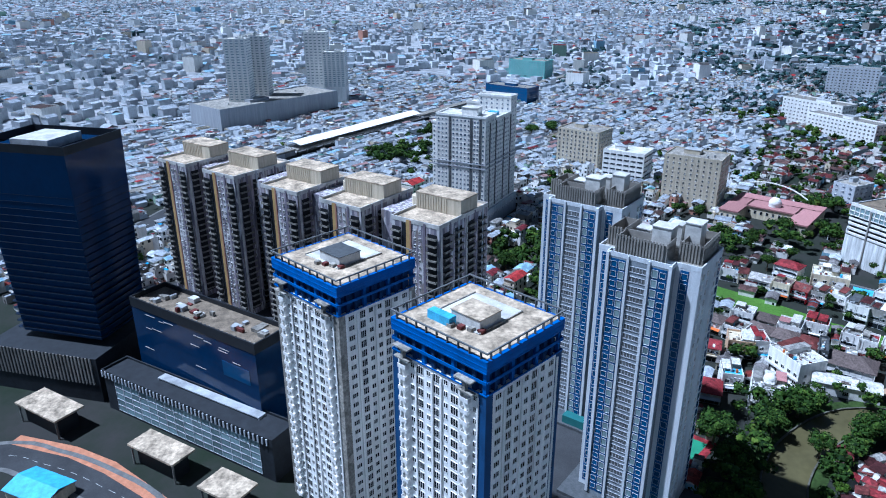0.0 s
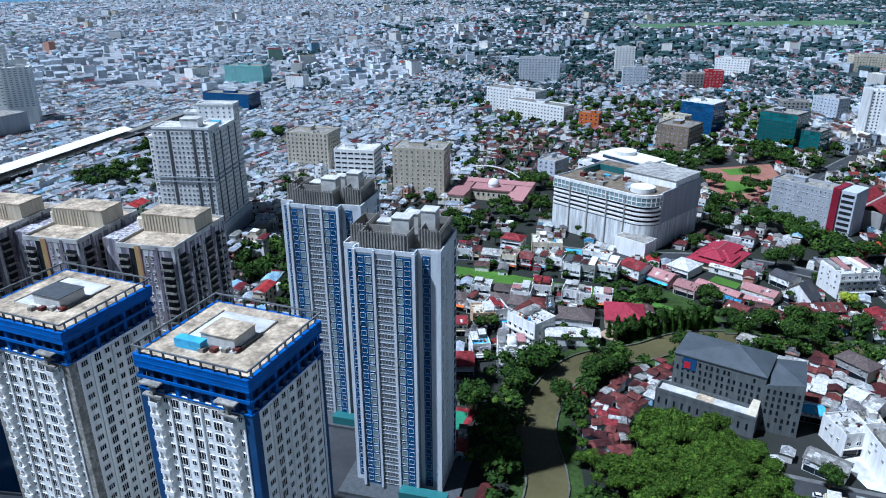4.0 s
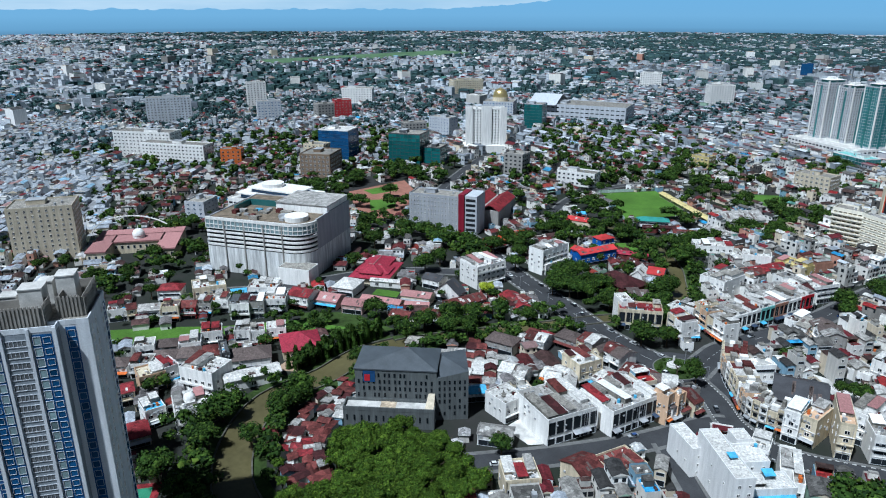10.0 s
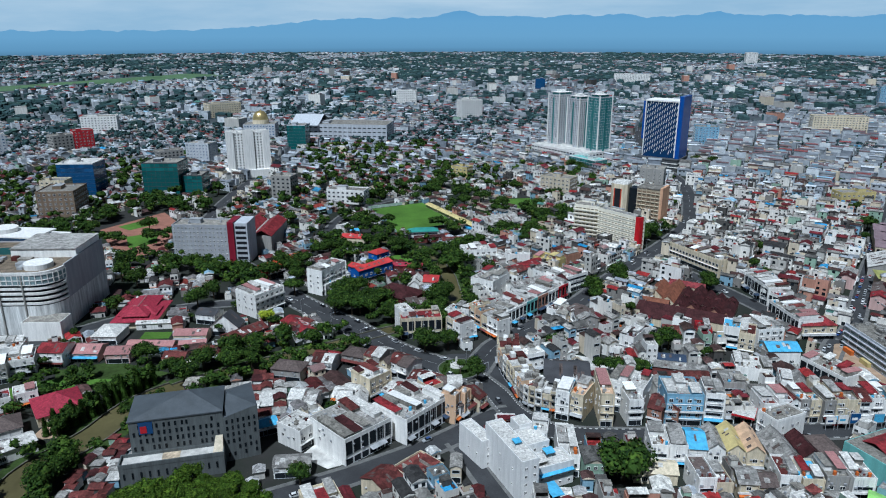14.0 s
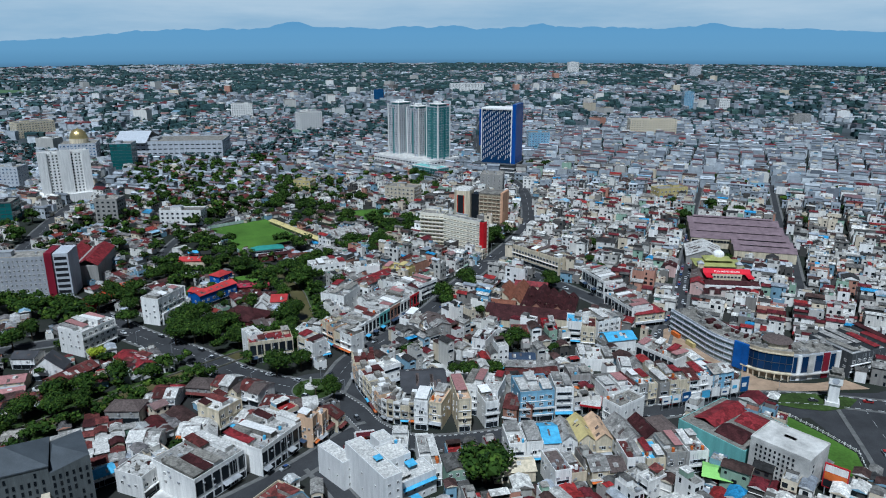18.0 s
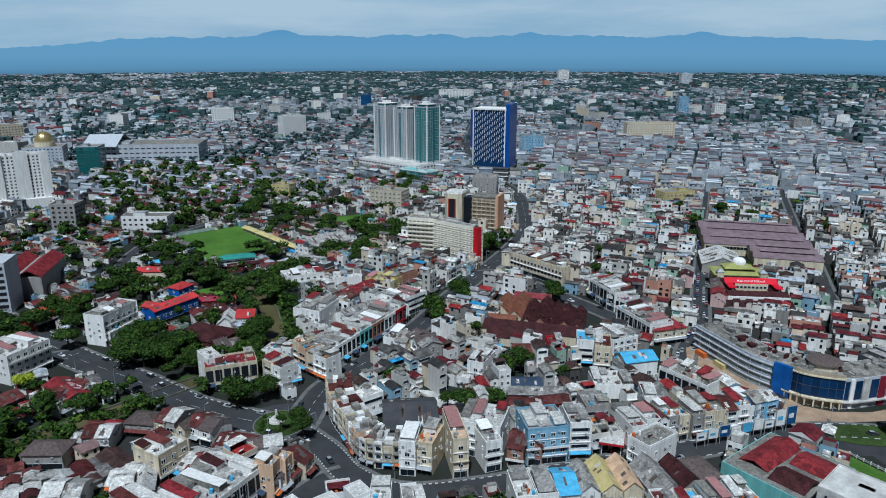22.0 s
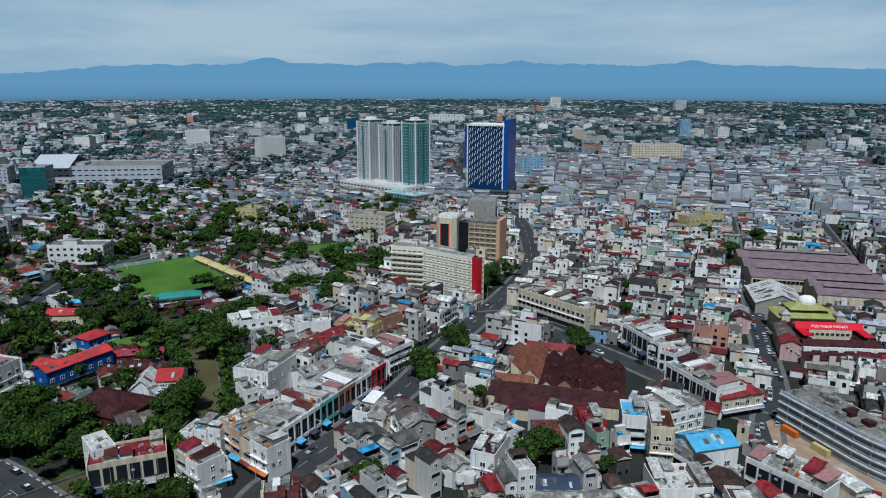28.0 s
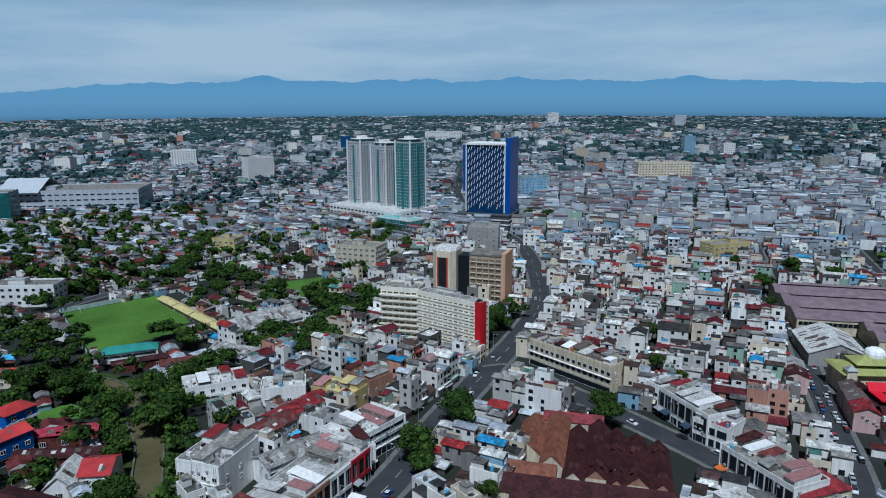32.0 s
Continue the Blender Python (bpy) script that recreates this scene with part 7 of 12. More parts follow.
        for k in range(max(1, int(w / 7))):
            put(*front, (k + 0.5) * w / max(1, int(w / 7)), 1.0, 2.2, min(2.0, h - 1.6), "window")
    else:
        big = kind in ("office", "villa")
        n = max(1, int(w / (3.6 if big else 4.0)))
        style = "window"
        wide = rr.random() < 0.35 and not big
        for f in range(floors):
            z = f * fh + 1.0
            if f == 0 and kind != "villa":
                put(*front, w / 2, 0.1, w - 0.8, 2.6, "shop", "shopfront")
                continue
            if kind == "arcade":
                for j in range(max(1, int(w / 3))):
                    put(*front, (j + 0.5) * w / max(1, int(w / 3)), z, 2.0, 1.9, "void")
            elif wide:
                put(*front, w / 2, z, w - 1.4, 1.5, "shop")
            else:
                for j in range(n):
                        put(*front, (j + 0.5) * w / n, z, 1.8, 1.6, style)
            m = max(1, int(d / 6))
            for j in range(m):
                if big or rr.random() < 0.75:
                    put(*right, (j + 0.5) * d / m, z, 1.3, 1.4, style)
            if kind == "villa" or (rr.random() < 0.25 and w > 6):
                a = Buf([M_WHITE])
                a.box(-w / 2 - 0.3, w / 2 + 0.3, -d / 2 - 1.0, -d / 2, z - 1.15, z - 0.9, 0, True)
                a.box(-w / 2 - 0.3, w / 2 + 0.3, -d / 2 - 1.0, -d / 2 - 0.85, z - 0.9, z - 0.2, 0)
                part("balcony", a, root)
        if kind in ("house", "archhouse") and rr.random() < 0.5:
            a = Buf([rr.choice([M_SKYBLUE, M_TIN, M_RUST, M_ORANGE, M_TIN])])
            a.add([(-w / 2, 0, 3.1), (w / 2, 0, 3.1), (w / 2, -1.8, 2.6), (-w / 2, -1.8, 2.6), (-w / 2, 0, 3.2), (w / 2, 0, 3.2), (w / 2, -1.8, 2.7), (-w / 2, -1.8, 2.7)], [(7, 6, 5, 4), (0, 1, 2, 3), (3, 2, 6, 7)])
            part("awning", a, root, m=pose(0, -d / 2, 0))
    return root


# river strip behind the mall
built("house", -340, -12, 9.6, 9.0, 53, 7.0, "white", "grey", "F")
built("house", -335, -7, 4.8, 9.0, 58, 7.0, "cream", "rust", "G")
built("house", -325, -2, 11.0, 10.0, 47, 7.0, "white", "zinc", "G")
built("house", -316, 5, 9.3, 10.0, 43, 8.0, "cream", "brown", "F")
built("house", -311, 13, 8.3, 10.0, 38, 7.0, "red", "rust", "G")
built("house", -306, 20, 8.0, 10.0, 38, 7.0, "grey", "grey", "F")
built("house", -303, 29, 9.1, 12.0, 38, 7.0, "white", "white", "F")
built("house", -286, 28, 10.4, 10.0, 38, 9.0, "white", "dark", "F")
built("house", -280, 35, 7.9, 10.0, 38, 9.0, "grey", "brown", "F")
built("house", -276, 45, 11.5, 12.0, 38, 9.0, "white", "white", "F")
built("house", -338, 21, 13.1, 10.0, 38, 8.0, "white", "red", "H")
built("house", -321, 34, 18.2, 14.0, 56, 11.0, "cream", "white", "F")
built("house", -296, 55, 17.4, 12.0, 30, 8.0, "white", "white", "F")
built("house", -268, 58, 13.1, 12.0, 12, 8.0, "white", "red", "G")
built("house", -257, 67, 15.7, 12.0, 14, 5.0, "pink", "pink", "G")
built("house", -261, 88.5, 13.4, 16.0, 15, 5.0, "white", "white", "H")
built("house", -239, 69, 12.0, 10.0, 19, 5.0, "pink", "pink", "G")
built("hall", -231, 18, 18.9, 20.0, 52, 5.0, "cream", "crimson", "H")
built("house", -239, -7, 18.7, 13.0, 49, 6.0, "white", "brown", "H")
built("house", -283, -47, 8.9, 9.0, 39, 6.0, "white", "brown", "H")
built("house", -274, -41, 9.4, 10.0, 39, 7.0, "white", "grey", "F")
built("house", -272, -31, 10.5, 10.0, 42, 6.0, "grey", "brown", "H")
built("house", -265, -22, 11.3, 11.0, 45, 6.0, "white", "brown", "H")
built("house", -258, -15, 8.4, 11.0, 47, 6.0, "cream", "rust", "H")
built("house", -248, -15, 3.7, 14.0, 57, 10.0, "dark", "dark", "F")
built("house", -287, -31, 9.7, 9.0, 50, 8.0, "white", "white", "F")
built("house", -282, -22, 9.9, 9.0, 46, 6.0, "grey", "brown", "H")
built("house", -272, -16, 10.4, 10.0, 49, 8.0, "white", "white", "F")
built("house", -272, -3, 10.2, 9.0, 50, 8.0, "white", "red", "F")
built("house", -259, 6, 7.7, 11.0, 43, 9.0, "white", "zinc", "F")
built("house", -253, 10, 7.1, 9.0, 49, 9.0, "white", "red", "F")
built("house", -250, 20, 9.6, 9.0, 47, 7.0, "white", "white", "F")
# houses left of the river, in front of the terrace
built("house", -258, -60, 5.9, 9.0, 63, 7.0, "cream", "red", "G")
built("house", -261, -46, 11.3, 11.0, 67, 8.0, "peach", "cream", "F")
built("house", -260, -38, 6.9, 11.0, 78, 8.0, "white", "red", "F")
built("villa", -241, -31, 18.1, 14.0, 12, 10.0, "white", "white", "F")
built("house", -235, -63, 8.2, 10.0, 71, 8.0, "white", "blue", "F")
_v = built("villa", -222, -54, 13.0, 14.0, 60, 9.5, "white", "white", "F")
_b = Buf([M_WHITE])
_b.tube(0, 0, 9.5, 11.0, 2.6, 2.6, 0, 16)
for _k in range(5):
    _b.tube(0, 0, 11.0 + 2.4 * math.sin(_k * 0.3), 11.0 + 2.4 * math.sin(_k * 0.3 + 0.3), 2.5 * math.cos(_k * 0.3), max(0.05, 2.5 * math.cos(_k * 0.3 + 0.3)), 0, 16)
part("dome", _b, _v, "small white dome")
built("house", -229, -75, 9.7, 12.0, 63, 5.0, "cream", "red", "H")
# long white tent-like roof on the river
built("hall", -221, -21, 25.0, 9.0, 60, 5.0, "white", "white", "G")
# temple and government roofs
built("hall", -244, 109, 26.0, 5.0, 22, 4.0, "white", "white", "G")
built("house", -229, 81, 24.1, 7.0, 13, 5.0, "cream", "pink", "G")
built("house", -217, 99, 17.4, 9.0, 16, 5.0, "cream", "pink", "G")
built("house", -210, 89, 13.6, 5.0, 25, 4.0, "cream", "pink", "G")
built("house", -203, 112, 15.8, 9.0, 7, 6.0, "white", "slate", "Y")
built("house", -222, 124, 12.3, 10.0, 2, 6.0, "white", "slate", "G")
built("office", -202, 147, 21.6, 18.0, 68, 14.0, "white", "white", "F")
built("house", -163, 118, 22.1, 11.0, -40, 7.0, "white", "red", "G")
built("house", -157, 114, 18.8, 10.0, 69, 7.0, "white", "white", "F")
built("house", -191, 109, 23.2, 11.0, 65, 4.0, "rust", "rust", "G")
built("house", -226, 206, 15.5, 11.0, 67, 7.0, "red", "orange", "G")
built("house", -223, 229, 12.8, 10.0, 50, 6.0, "red", "orange", "G")
built("office", -177, 192, 23.7, 14.0, 73, 6.0, "white", "grey", "F")
built("office", -178, 191, 24.7, 12.0, 74, 16.0, "white", "grey", "F")
built("school", -157, 218, 29.6, 9.0, 60, 9.0, "deepblue", "scarlet", "G")
built("school", -161, 243, 11.6, 9.0, 63, 11.0, "deepblue", "scarlet", "H")
built("school", -164, 214, 14.1, 8.0, -21, 9.0, "deepblue", "scarlet", "G")
built("house", -183, 50, 6.3, 9.0, 9, 5.0, "grey", "grey", "G")
built("house", -195, 83, 11.6, 9.0, 12, 5.0, "cream", "rust", "G")
built("house", -208, 72, 11.0, 9.0, 11, 5.0, "cream", "rust", "G")
# between the dark hotel and the bridge road
built("house", -146, 74, 15.0, 10.0, 2, 6.0, "grey", "brown", "H")
built("house", -135, 86, 15.3, 11.0, 2, 6.0, "grey", "rust", "G")
built("house", -134, 94, 12.5, 8.0, -12, 7.0, "grey", "red", "G")
built("house", -120, 97, 12.8, 10.0, -7, 6.0, "grey", "brown", "H")
built("house", -105, 94, 14.9, 12.0, -20, 8.0, "white", "rust", "G")
built("house", -93, 92, 12.4, 12.0, -23, 7.0, "white", "rust", "G")
built("house", -80, 84, 13.4, 12.0, -16, 6.0, "white", "rust", "G")
built("house", -68, 80, 12.5, 9.0, 17, 6.0, "white", "grey", "G")
built("office", -102, 69, 13.1, 13.0, 61, 11.0, "cream", "white", "F")
built("office", -117, 24, 11.5, 13.0, 70, 9.0, "white", "white", "F")
built("ruko", -92, 26, 23.6, 24.0, 59, 11.0, "white", "zinc", "F")
built("ruko", -71, 45, 25.7, 20.0, 64, 11.0, "white", "zinc", "F")
built("house", -58, 58, 11.4, 8.0, 74, 12.0, "peach", "peach", "F")
built("house", -54, 63, 16.7, 14.0, 67, 7.0, "cream", "rust", "G")
built("house", -105, 53, 13.2, 14.0, 18, 6.0, "grey", "zinc", "G")
built("house", -88, 70, 16.6, 16.0, -21, 6.0, "grey", "zinc", "G")
built("house", -111, 61, 10.8, 12.0, 2, 6.0, "cream", "rust", "G")
built("house", -126, 49, 12.2, 12.0, 6, 6.0, "white", "zinc", "G")
built("house", -72, 0, 10.2, 12.0, 65, 7.0, "cream", "rust", "G")
built("house", -62, 11, 14.8, 12.0, 61, 6.0, "cream", "rust", "F")
built("house", -88, -18, 12.6, 12.0, 41, 9.0, "cream", "white", "F")
# whites beyond the lane
def white_villa():
    """A dazzling white stepped building of three wings with light blue awnings, and the narrow block beside it."""
    for name, x, y, ang, wings in (
        ("white_villa", -17.5, 15.5, 38, ((0, 15.5, 0, 9, 9.2), (-2.5, 10, 9, 20, 13.5), (-9.5, -2.5, -4.5, 24, 17.5), (3, 9, 20, 27, 15.0))),
        ("white_apartments", -40, 24, 46, ((0, 5.6, 0, 16.5, 11.5),)),
    ):
        root = thing(name, x, y, ang, "bright white stepped building with light blue awnings" if len(wings) > 1 else "narrow pinkish white block of flats", "building")
        c, s = math.cos(radians(ang)), math.sin(radians(ang))
        for x0, x1, y0, y1, h in wings:
            cx, cy = (x0 + x1) / 2, (y0 + y1) / 2
            take(x + c * cx - s * cy, y + s * cx + c * cy, x1 - x0, y1 - y0, ang, 0.4)
            b = Buf([M_CLEANW, M_WHITEROOF])
            b.box(x0, x1, y0, y1, 0, h)
            b.box(x0 + 0.2, x1 - 0.2, y0 + 0.2, y1 - 0.2, h, h + 0.06, 1)
            body = part("wing", b, root)
            b = Buf([M_CLEANW])
            b.parapet(x0 - 0.02, x1 + 0.02, y0 - 0.02, y1 + 0.02, h - 0.2, h + 0.9, 0.22)
            part("parapet", b, body)
            for f in range(int(h / 3.3)):
                n = max(1, int((x1 - x0) / 3.4))
                for k in range(n):
                    part("window", pane_shape(1.1, 1.2, "window")[0], body, m=pose(x0 + (k + 0.5) * (x1 - x0) / n, y0, f * 3.3 + 1.2))
                if f % 2:
                    for k in range(2):
                        part("window", pane_shape(0.9, 1.0, "window")[0], body, m=pose(x0, y0 + (k + 0.7) * (y1 - y0) / 3, f * 3.3 + 1.2, 0, 0, 270))
        if len(wings) == 1:
            continue
        for x0, x1, y0, y1, z, dz in ((0.5, 15.0, -1.3, 0, 6.6, 0.6), (-6.5, -3.5, 6, 9, 18.6, 0.3), (6.5, 10.5, 5, 8.5, 11.2, 0.6), (1, 6, -9, -1.5, 3.6, 0.8)):
            b = Buf([M_SKYBLUE])
            b.add([(x0, y0, z), (x1, y0, z), (x1, y1, z + dz), (x0, y1, z + dz), (x0, y0, z + 0.1), (x1, y0, z + 0.1), (x1, y1, z + dz + 0.1), (x0, y1, z + dz + 0.1)], [(4, 5, 6, 7), (3, 2, 1, 0), (0, 1, 5, 4), (1, 2, 6, 5), (2, 3, 7, 6), (3, 0, 4, 7)])
            awning = part("awning", b, root, "light blue tin awning")
            if z > 11 or z < 4:
                for u, v in ((x0 + 0.2, y0 + 0.2), (x1 - 0.2, y0 + 0.2), (x0 + 0.2, y1 - 0.2), (x1 - 0.2, y1 - 0.2)):
                    b = Buf([M_TIN])
                    b.tube(u, v, {18.6: 17.5, 11.2: 9.2, 3.6: 0.0}[z], z + 0.1, 0.07, 0.07, 0, 6)
                    part("post", b, awning)
        b = Buf([M_WHITEROOF])
        b.box(-1, 5.5, 1.5, 7, 11.0, 11.15, 0, True)
        b.box(-0.8, 5.3, 6.5, 6.8, 9.2, 11.0)
        b.box(-0.8, -0.5, 1.7, 6.5, 9.2, 11.0)
        b.box(5.0, 5.3, 1.7, 6.5, 9.2, 11.0)
        part("roof_shelter", b, root)


M_CLEANW = material("clean_white_paint", (0.76, 0.75, 0.73), streak=True, stain=0.15, stain_size=0.3)
white_villa()
built("house", -20, 38, 6.6, 10.0, 2, 14.0, "white", "white", "F")
built("house", -11, 42, 5.3, 16.0, 10, 9.0, "white", "zinc", "F")
built("house", -7, 37, 3.7, 18.0, 12, 9.0, "white", "grey", "F")
# round the small junction
built("ruko", -99, 139, 22.5, 12.0, 23, 11.0, "cream", "red", "F")
built("house", -109, 141, 6.7, 12.0, 41, 13.0, "white", "white", "F")
built("house", -76, 138, 12.7, 10.0, -39, 11.0, "white", "grey", "F")
built("house", -81, 160, 15.6, 10.0, -15, 10.0, "white", "white", "F")
built("house", -74, 140, 10.0, 10.0, 35, 7.0, "white", "white", "F")
built("blackruko", -46, 185, 66, 16.0, 62.5, 11.0, "white", "zinc", "F")
built("house", -65, 155, 17.5, 12.0, -42, 12.0, "peach", "grey", "F")
built("house", -56, 146, 8.8, 9.0, -39, 11.0, "white", "grey", "F")
built("office", -75.5, 199, 16.0, 21.0, -19, 13.0, "white", "zinc", "F")
built("villa", -94, 270, 24.6, 14.0, 26, 11.0, "white", "white", "F")
built("villa", -65, 267, 17.7, 12.0, 10, 10.0, "white", "white", "F")
built("house", -42, 266, 19.2, 12.0, -29, 9.0, "yellow", "yellow", "F")
built("house", -32, 280, 18.0, 12.0, -44, 9.0, "brown", "brown", "F")
built("house", -35, 217, 19.5, 14.0, 32, 9.0, "white", "white", "F")
built("house", -20, 224, 26.9, 16.0, 52, 10.0, "white", "white", "F")
built("house", -24, 174, 12.6, 14.0, -25, 9.0, "white", "grey", "F")
built("house", -12, 165, 17.8, 12.0, -61, 11.0, "cream", "grey", "F")
built("house", -57, 251, 28.4, 10.0, 56, 7.0, "white", "red", "G")
built("house", -67, 229, 32.1, 10.0, 57, 8.0, "grey", "rust", "G")
built("house", -50, 216, 26.3, 10.0, 44, 8.0, "white", "zinc", "G")
# ring road, inner side
def terrace_house(p, q, depth, h, wall, roof, rr):
    """A narrow street house between two points of the kerb line."""
    mid, w = (p + q) / 2, (q - p).length - 0.05
    ang = math.degrees(math.atan2(q.y - p.y, q.x - p.x))
    c, s = math.cos(radians(ang)), math.sin(radians(ang))
    take(mid.x - s * depth / 2, mid.y + c * depth / 2, w, depth, ang, 0.3)
    root = thing("terrace_house", mid.x, mid.y, ang, f"narrow {wall} terrace house with stained ledges on the ring road", "house", "curved terrace")
    wm = WALL[wall]
    b = Buf([wm, M_CONC, M_TIN])
    b.box(-w / 2, w / 2, 0, depth, 0, h)
    for k in range(1, int(h / 3.3) + 1):
        b.box(-w / 2, w / 2, -rr.choice((0.5, 0.8)), 0, k * 3.3 - 0.2, k * 3.3 + 0.1, 1, True)
    for e in (-w / 2, w / 2 - 0.2):
        b.box(e, e + 0.2, -0.7, 0, 3.2, h + 0.9)
    b.box(-w / 2, w / 2, -0.05, 0.2, h, h + 0.9)
    for _ in range(3):
        u, z = rr.uniform(-0.4, 0.25) * w, rr.uniform(3.7, h - 1)
        b.box(u, u + 0.9, -0.4, 0, z, z + 0.6, 2, True)
    body = part("wall", b, root)
    b = Buf([ROOF[roof], M_CONC, M_RUST, M_WHITE])
    b.box(-w / 2 + 0.1, w / 2 - 0.1, 0.2, depth - 0.1, h, h + 0.1)
    v = rr.uniform(2.5, 5)
    while v < depth - 2:
        n = rr.uniform(2.0, 4.0)
        b.box(-w / 2 + 0.2, w / 2 - rr.uniform(0.2, 2), v, min(depth - 0.2, v + n), h + 0.1, h + rr.uniform(0.6, 2.8), rr.choice((0, 1, 2, 3)))
        v += n + rr.uniform(0.3, 1.2)
    part("roof", b, root)
    part("shopfront", pane_shape(round(w - 0.6, 1), 2.4, "shop")[0], body, m=pose(0, 0, 0.1))
    for k in range(1, int(h / 3.3)):
        part("window", pane_shape(round(w - 1.2, 1), 1.6, rr.choice(("shop", "window", "dark")))[0], body, m=pose(0, 0, k * 3.3 + 0.9))
    if rr.random() < 0.6:
        a = Buf([rr.choice([M_SKYBLUE, M_TIN, M_ORANGE, M_RUST])])
        a.add([(-w / 2, 0, 3.0), (w / 2, 0, 3.0), (w / 2, -1.7, 2.5), (-w / 2, -1.7, 2.5), (-w / 2, 0, 3.1), (w / 2, 0, 3.1), (w / 2, -1.7, 2.6), (-w / 2, -1.7, 2.6)], [(7, 6, 5, 4), (0, 1, 2, 3), (3, 2, 6, 7)])
        part("awning", a, root)


def curved_terrace():
    rr = random.Random(23)
    line = smooth([(-52, 122), (-49, 109), (-45, 100), (-40, 91), (-36.5, 84), (-33.5, 78), (-29, 73.5), (-23, 72), (-16.5, 71.5)], 2)
    for i in range(len(line) - 1):
        terrace_house(line[i], line[i + 1], 10.5, 10.2 + rr.choice((0, 0, 0.7, -1.6, 1.4)), rr.choice(("cream", "cream", "white", "grey", "peach", "white")), rr.choice(("grey", "zinc", "white", "rust", "brown")), rr)


curved_terrace()
built("hall", -15, 100, 20.9, 24.0, 7, 7.0, "dark", "slate", "G")
built("office", -13, 75, 6.0, 14.0, -7, 13.0, "white", "blue", "F")
built("house", -6, 76, 6.2, 14.0, -16, 12.0, "cream", "peach", "F")
built("office", 3, 78, 5.7, 22.0, 11, 15.0, "cream", "peach", "F")
built("office", 14, 88, 16.4, 16.0, -16, 13.0, "white", "white", "F")
built("house", 15, 77, 6.3, 12.0, 19, 12.0, "white", "zinc", "F")
built("house", 29, 77, 12.2, 16.0, -16, 9.0, "brown", "rust", "G")
built("office", 36, 81, 15.5, 16.0, 11, 14.0, "blue", "zinc", "F")
built("archhouse", 49, 85, 8.1, 14.0, 5, 14.0, "white", "zinc", "F")
built("office", 75, 77, 9.2, 16.0, -53, 12.0, "white", "grey", "F")
built("house", 77, 83, 12.1, 14.0, 15, 10.0, "white", "zinc", "F")
built("house", 89, 87, 14.2, 14.0, 20, 10.0, "white", "rust", "F")
built("house", 104, 92, 15.5, 14.0, 17, 10.0, "cream", "rust", "F")
built("house", 119, 96, 15.9, 14.0, 17, 10.0, "white", "grey", "F")
built("house", 131, 97, 11.4, 10.0, 23, 11.0, "blue", "grey", "F")
# ring road, outer side
built("house", 25, 51, 6.8, 15, 8, 8.6, "white", "white", "F")
built("house", 32, 52, 6.8, 15, 8, 8.9, "white", "zinc", "F")
built("house", 39, 53, 6.8, 15, 8, 9.2, "white", "blue", "G")
built("house", 46, 54.5, 6.8, 15, 8, 8.6, "white", "zinc", "Y")
built("house", 53, 56, 6.8, 17, 8, 8.9, "cream", "yellow", "Y")
built("house", 60, 57, 6.8, 17, 8, 9.2, "cream", "peach", "Y")
built("house", 71, 57, 10, 19, 14, 7.5, "white", "zinc", "Y")
built("house", 80, 60, 7, 15, 16, 8.0, "grey", "maroon", "Y")
built("house", 88, 63, 8, 13, 18, 8.0, "grey", "brown", "H")
built("house", 70, 42, 7, 13, 8, 9.0, "white", "rust", "F")
built("house", 78, 43, 7.5, 13, 8, 8.0, "cream", "blue", "F")
built("house", 86, 45, 8, 13, 10, 9.5, "grey", "grey", "F")
built("house", 95, 47, 8, 13, 12, 8.5, "white", "zinc", "F")
built("house", 73, 29, 11.9, 10.0, -56, 8.0, "white", "skyblue", "F")
built("house", 43, 33, 13.0, 14.0, 16, 9.0, "white", "white", "F")
built("hall", 24, 36, 16.0, 9.0, 8, 5.0, "cream", "cream", "G")
built("house", 59, 36, 14.0, 12.0, 10, 7.0, "grey", "zinc", "G")
# market quarter
built("ruko", 85, 243, 28.3, 14.0, -70, 11.0, "white", "grey", "F")
built("ruko", 93, 229, 13.3, 13.0, -49, 8.0, "white", "red", "F")
built("ruko", 104, 201, 29.5, 14.0, -68, 11.0, "white", "grey", "F")
built("house", 112, 193, 19.2, 12.0, 18, 8.0, "cream", "red", "H")
built("hall", 88, 154, 16.1, 12.0, 15, 8.0, "white", "skyblue", "G")
built("house", 85, 153, 9.7, 12.0, -60, 6.0, "grey", "zinc", "F")
built("hall", 72, 134, 16.8, 14.0, 2, 6.0, "white", "white", "F")
built("hall", 33, 132, 15.8, 10.0, 2, 5.0, "white", "navy", "G")
built("hall", 37, 115, 27.4, 8.0, 14, 5.0, "rust", "rust", "G")
built("hall", 38, 125, 25.3, 8.0, -1, 5.0, "rust", "zinc", "G")
built("house", 60, 111, 10.3, 12.0, 8, 8.0, "grey", "zinc", "F")
built("office", 72, 154, 7.5, 14.0, -10, 15.0, "cream", "rust", "F")
built("house", 66, 165, 8.4, 12.0, -9, 13.0, "white", "blue", "F")
built("office", 83, 176, 14.9, 16.0, 24, 10.0, "white", "zinc", "F")
built("house", 15, 143, 7.8, 14.0, -24, 12.0, "white", "maroon", "F")
built("house", 35, 159, 9.0, 12.0, 2, 9.0, "white", "rust", "G")
built("house", 52, 167, 7.7, 12.0, 2, 9.0, "red", "red", "F")
built("ruko", 107, 133, 23.9, 13.0, -53, 10.0, "white", "grey", "F")
built("house", 86, 115, 10.9, 14.0, -4, 9.0, "white", "grey", "F")
built("house", 104, 106, 18.4, 14.0, -63, 8.0, "cream", "rust", "F")
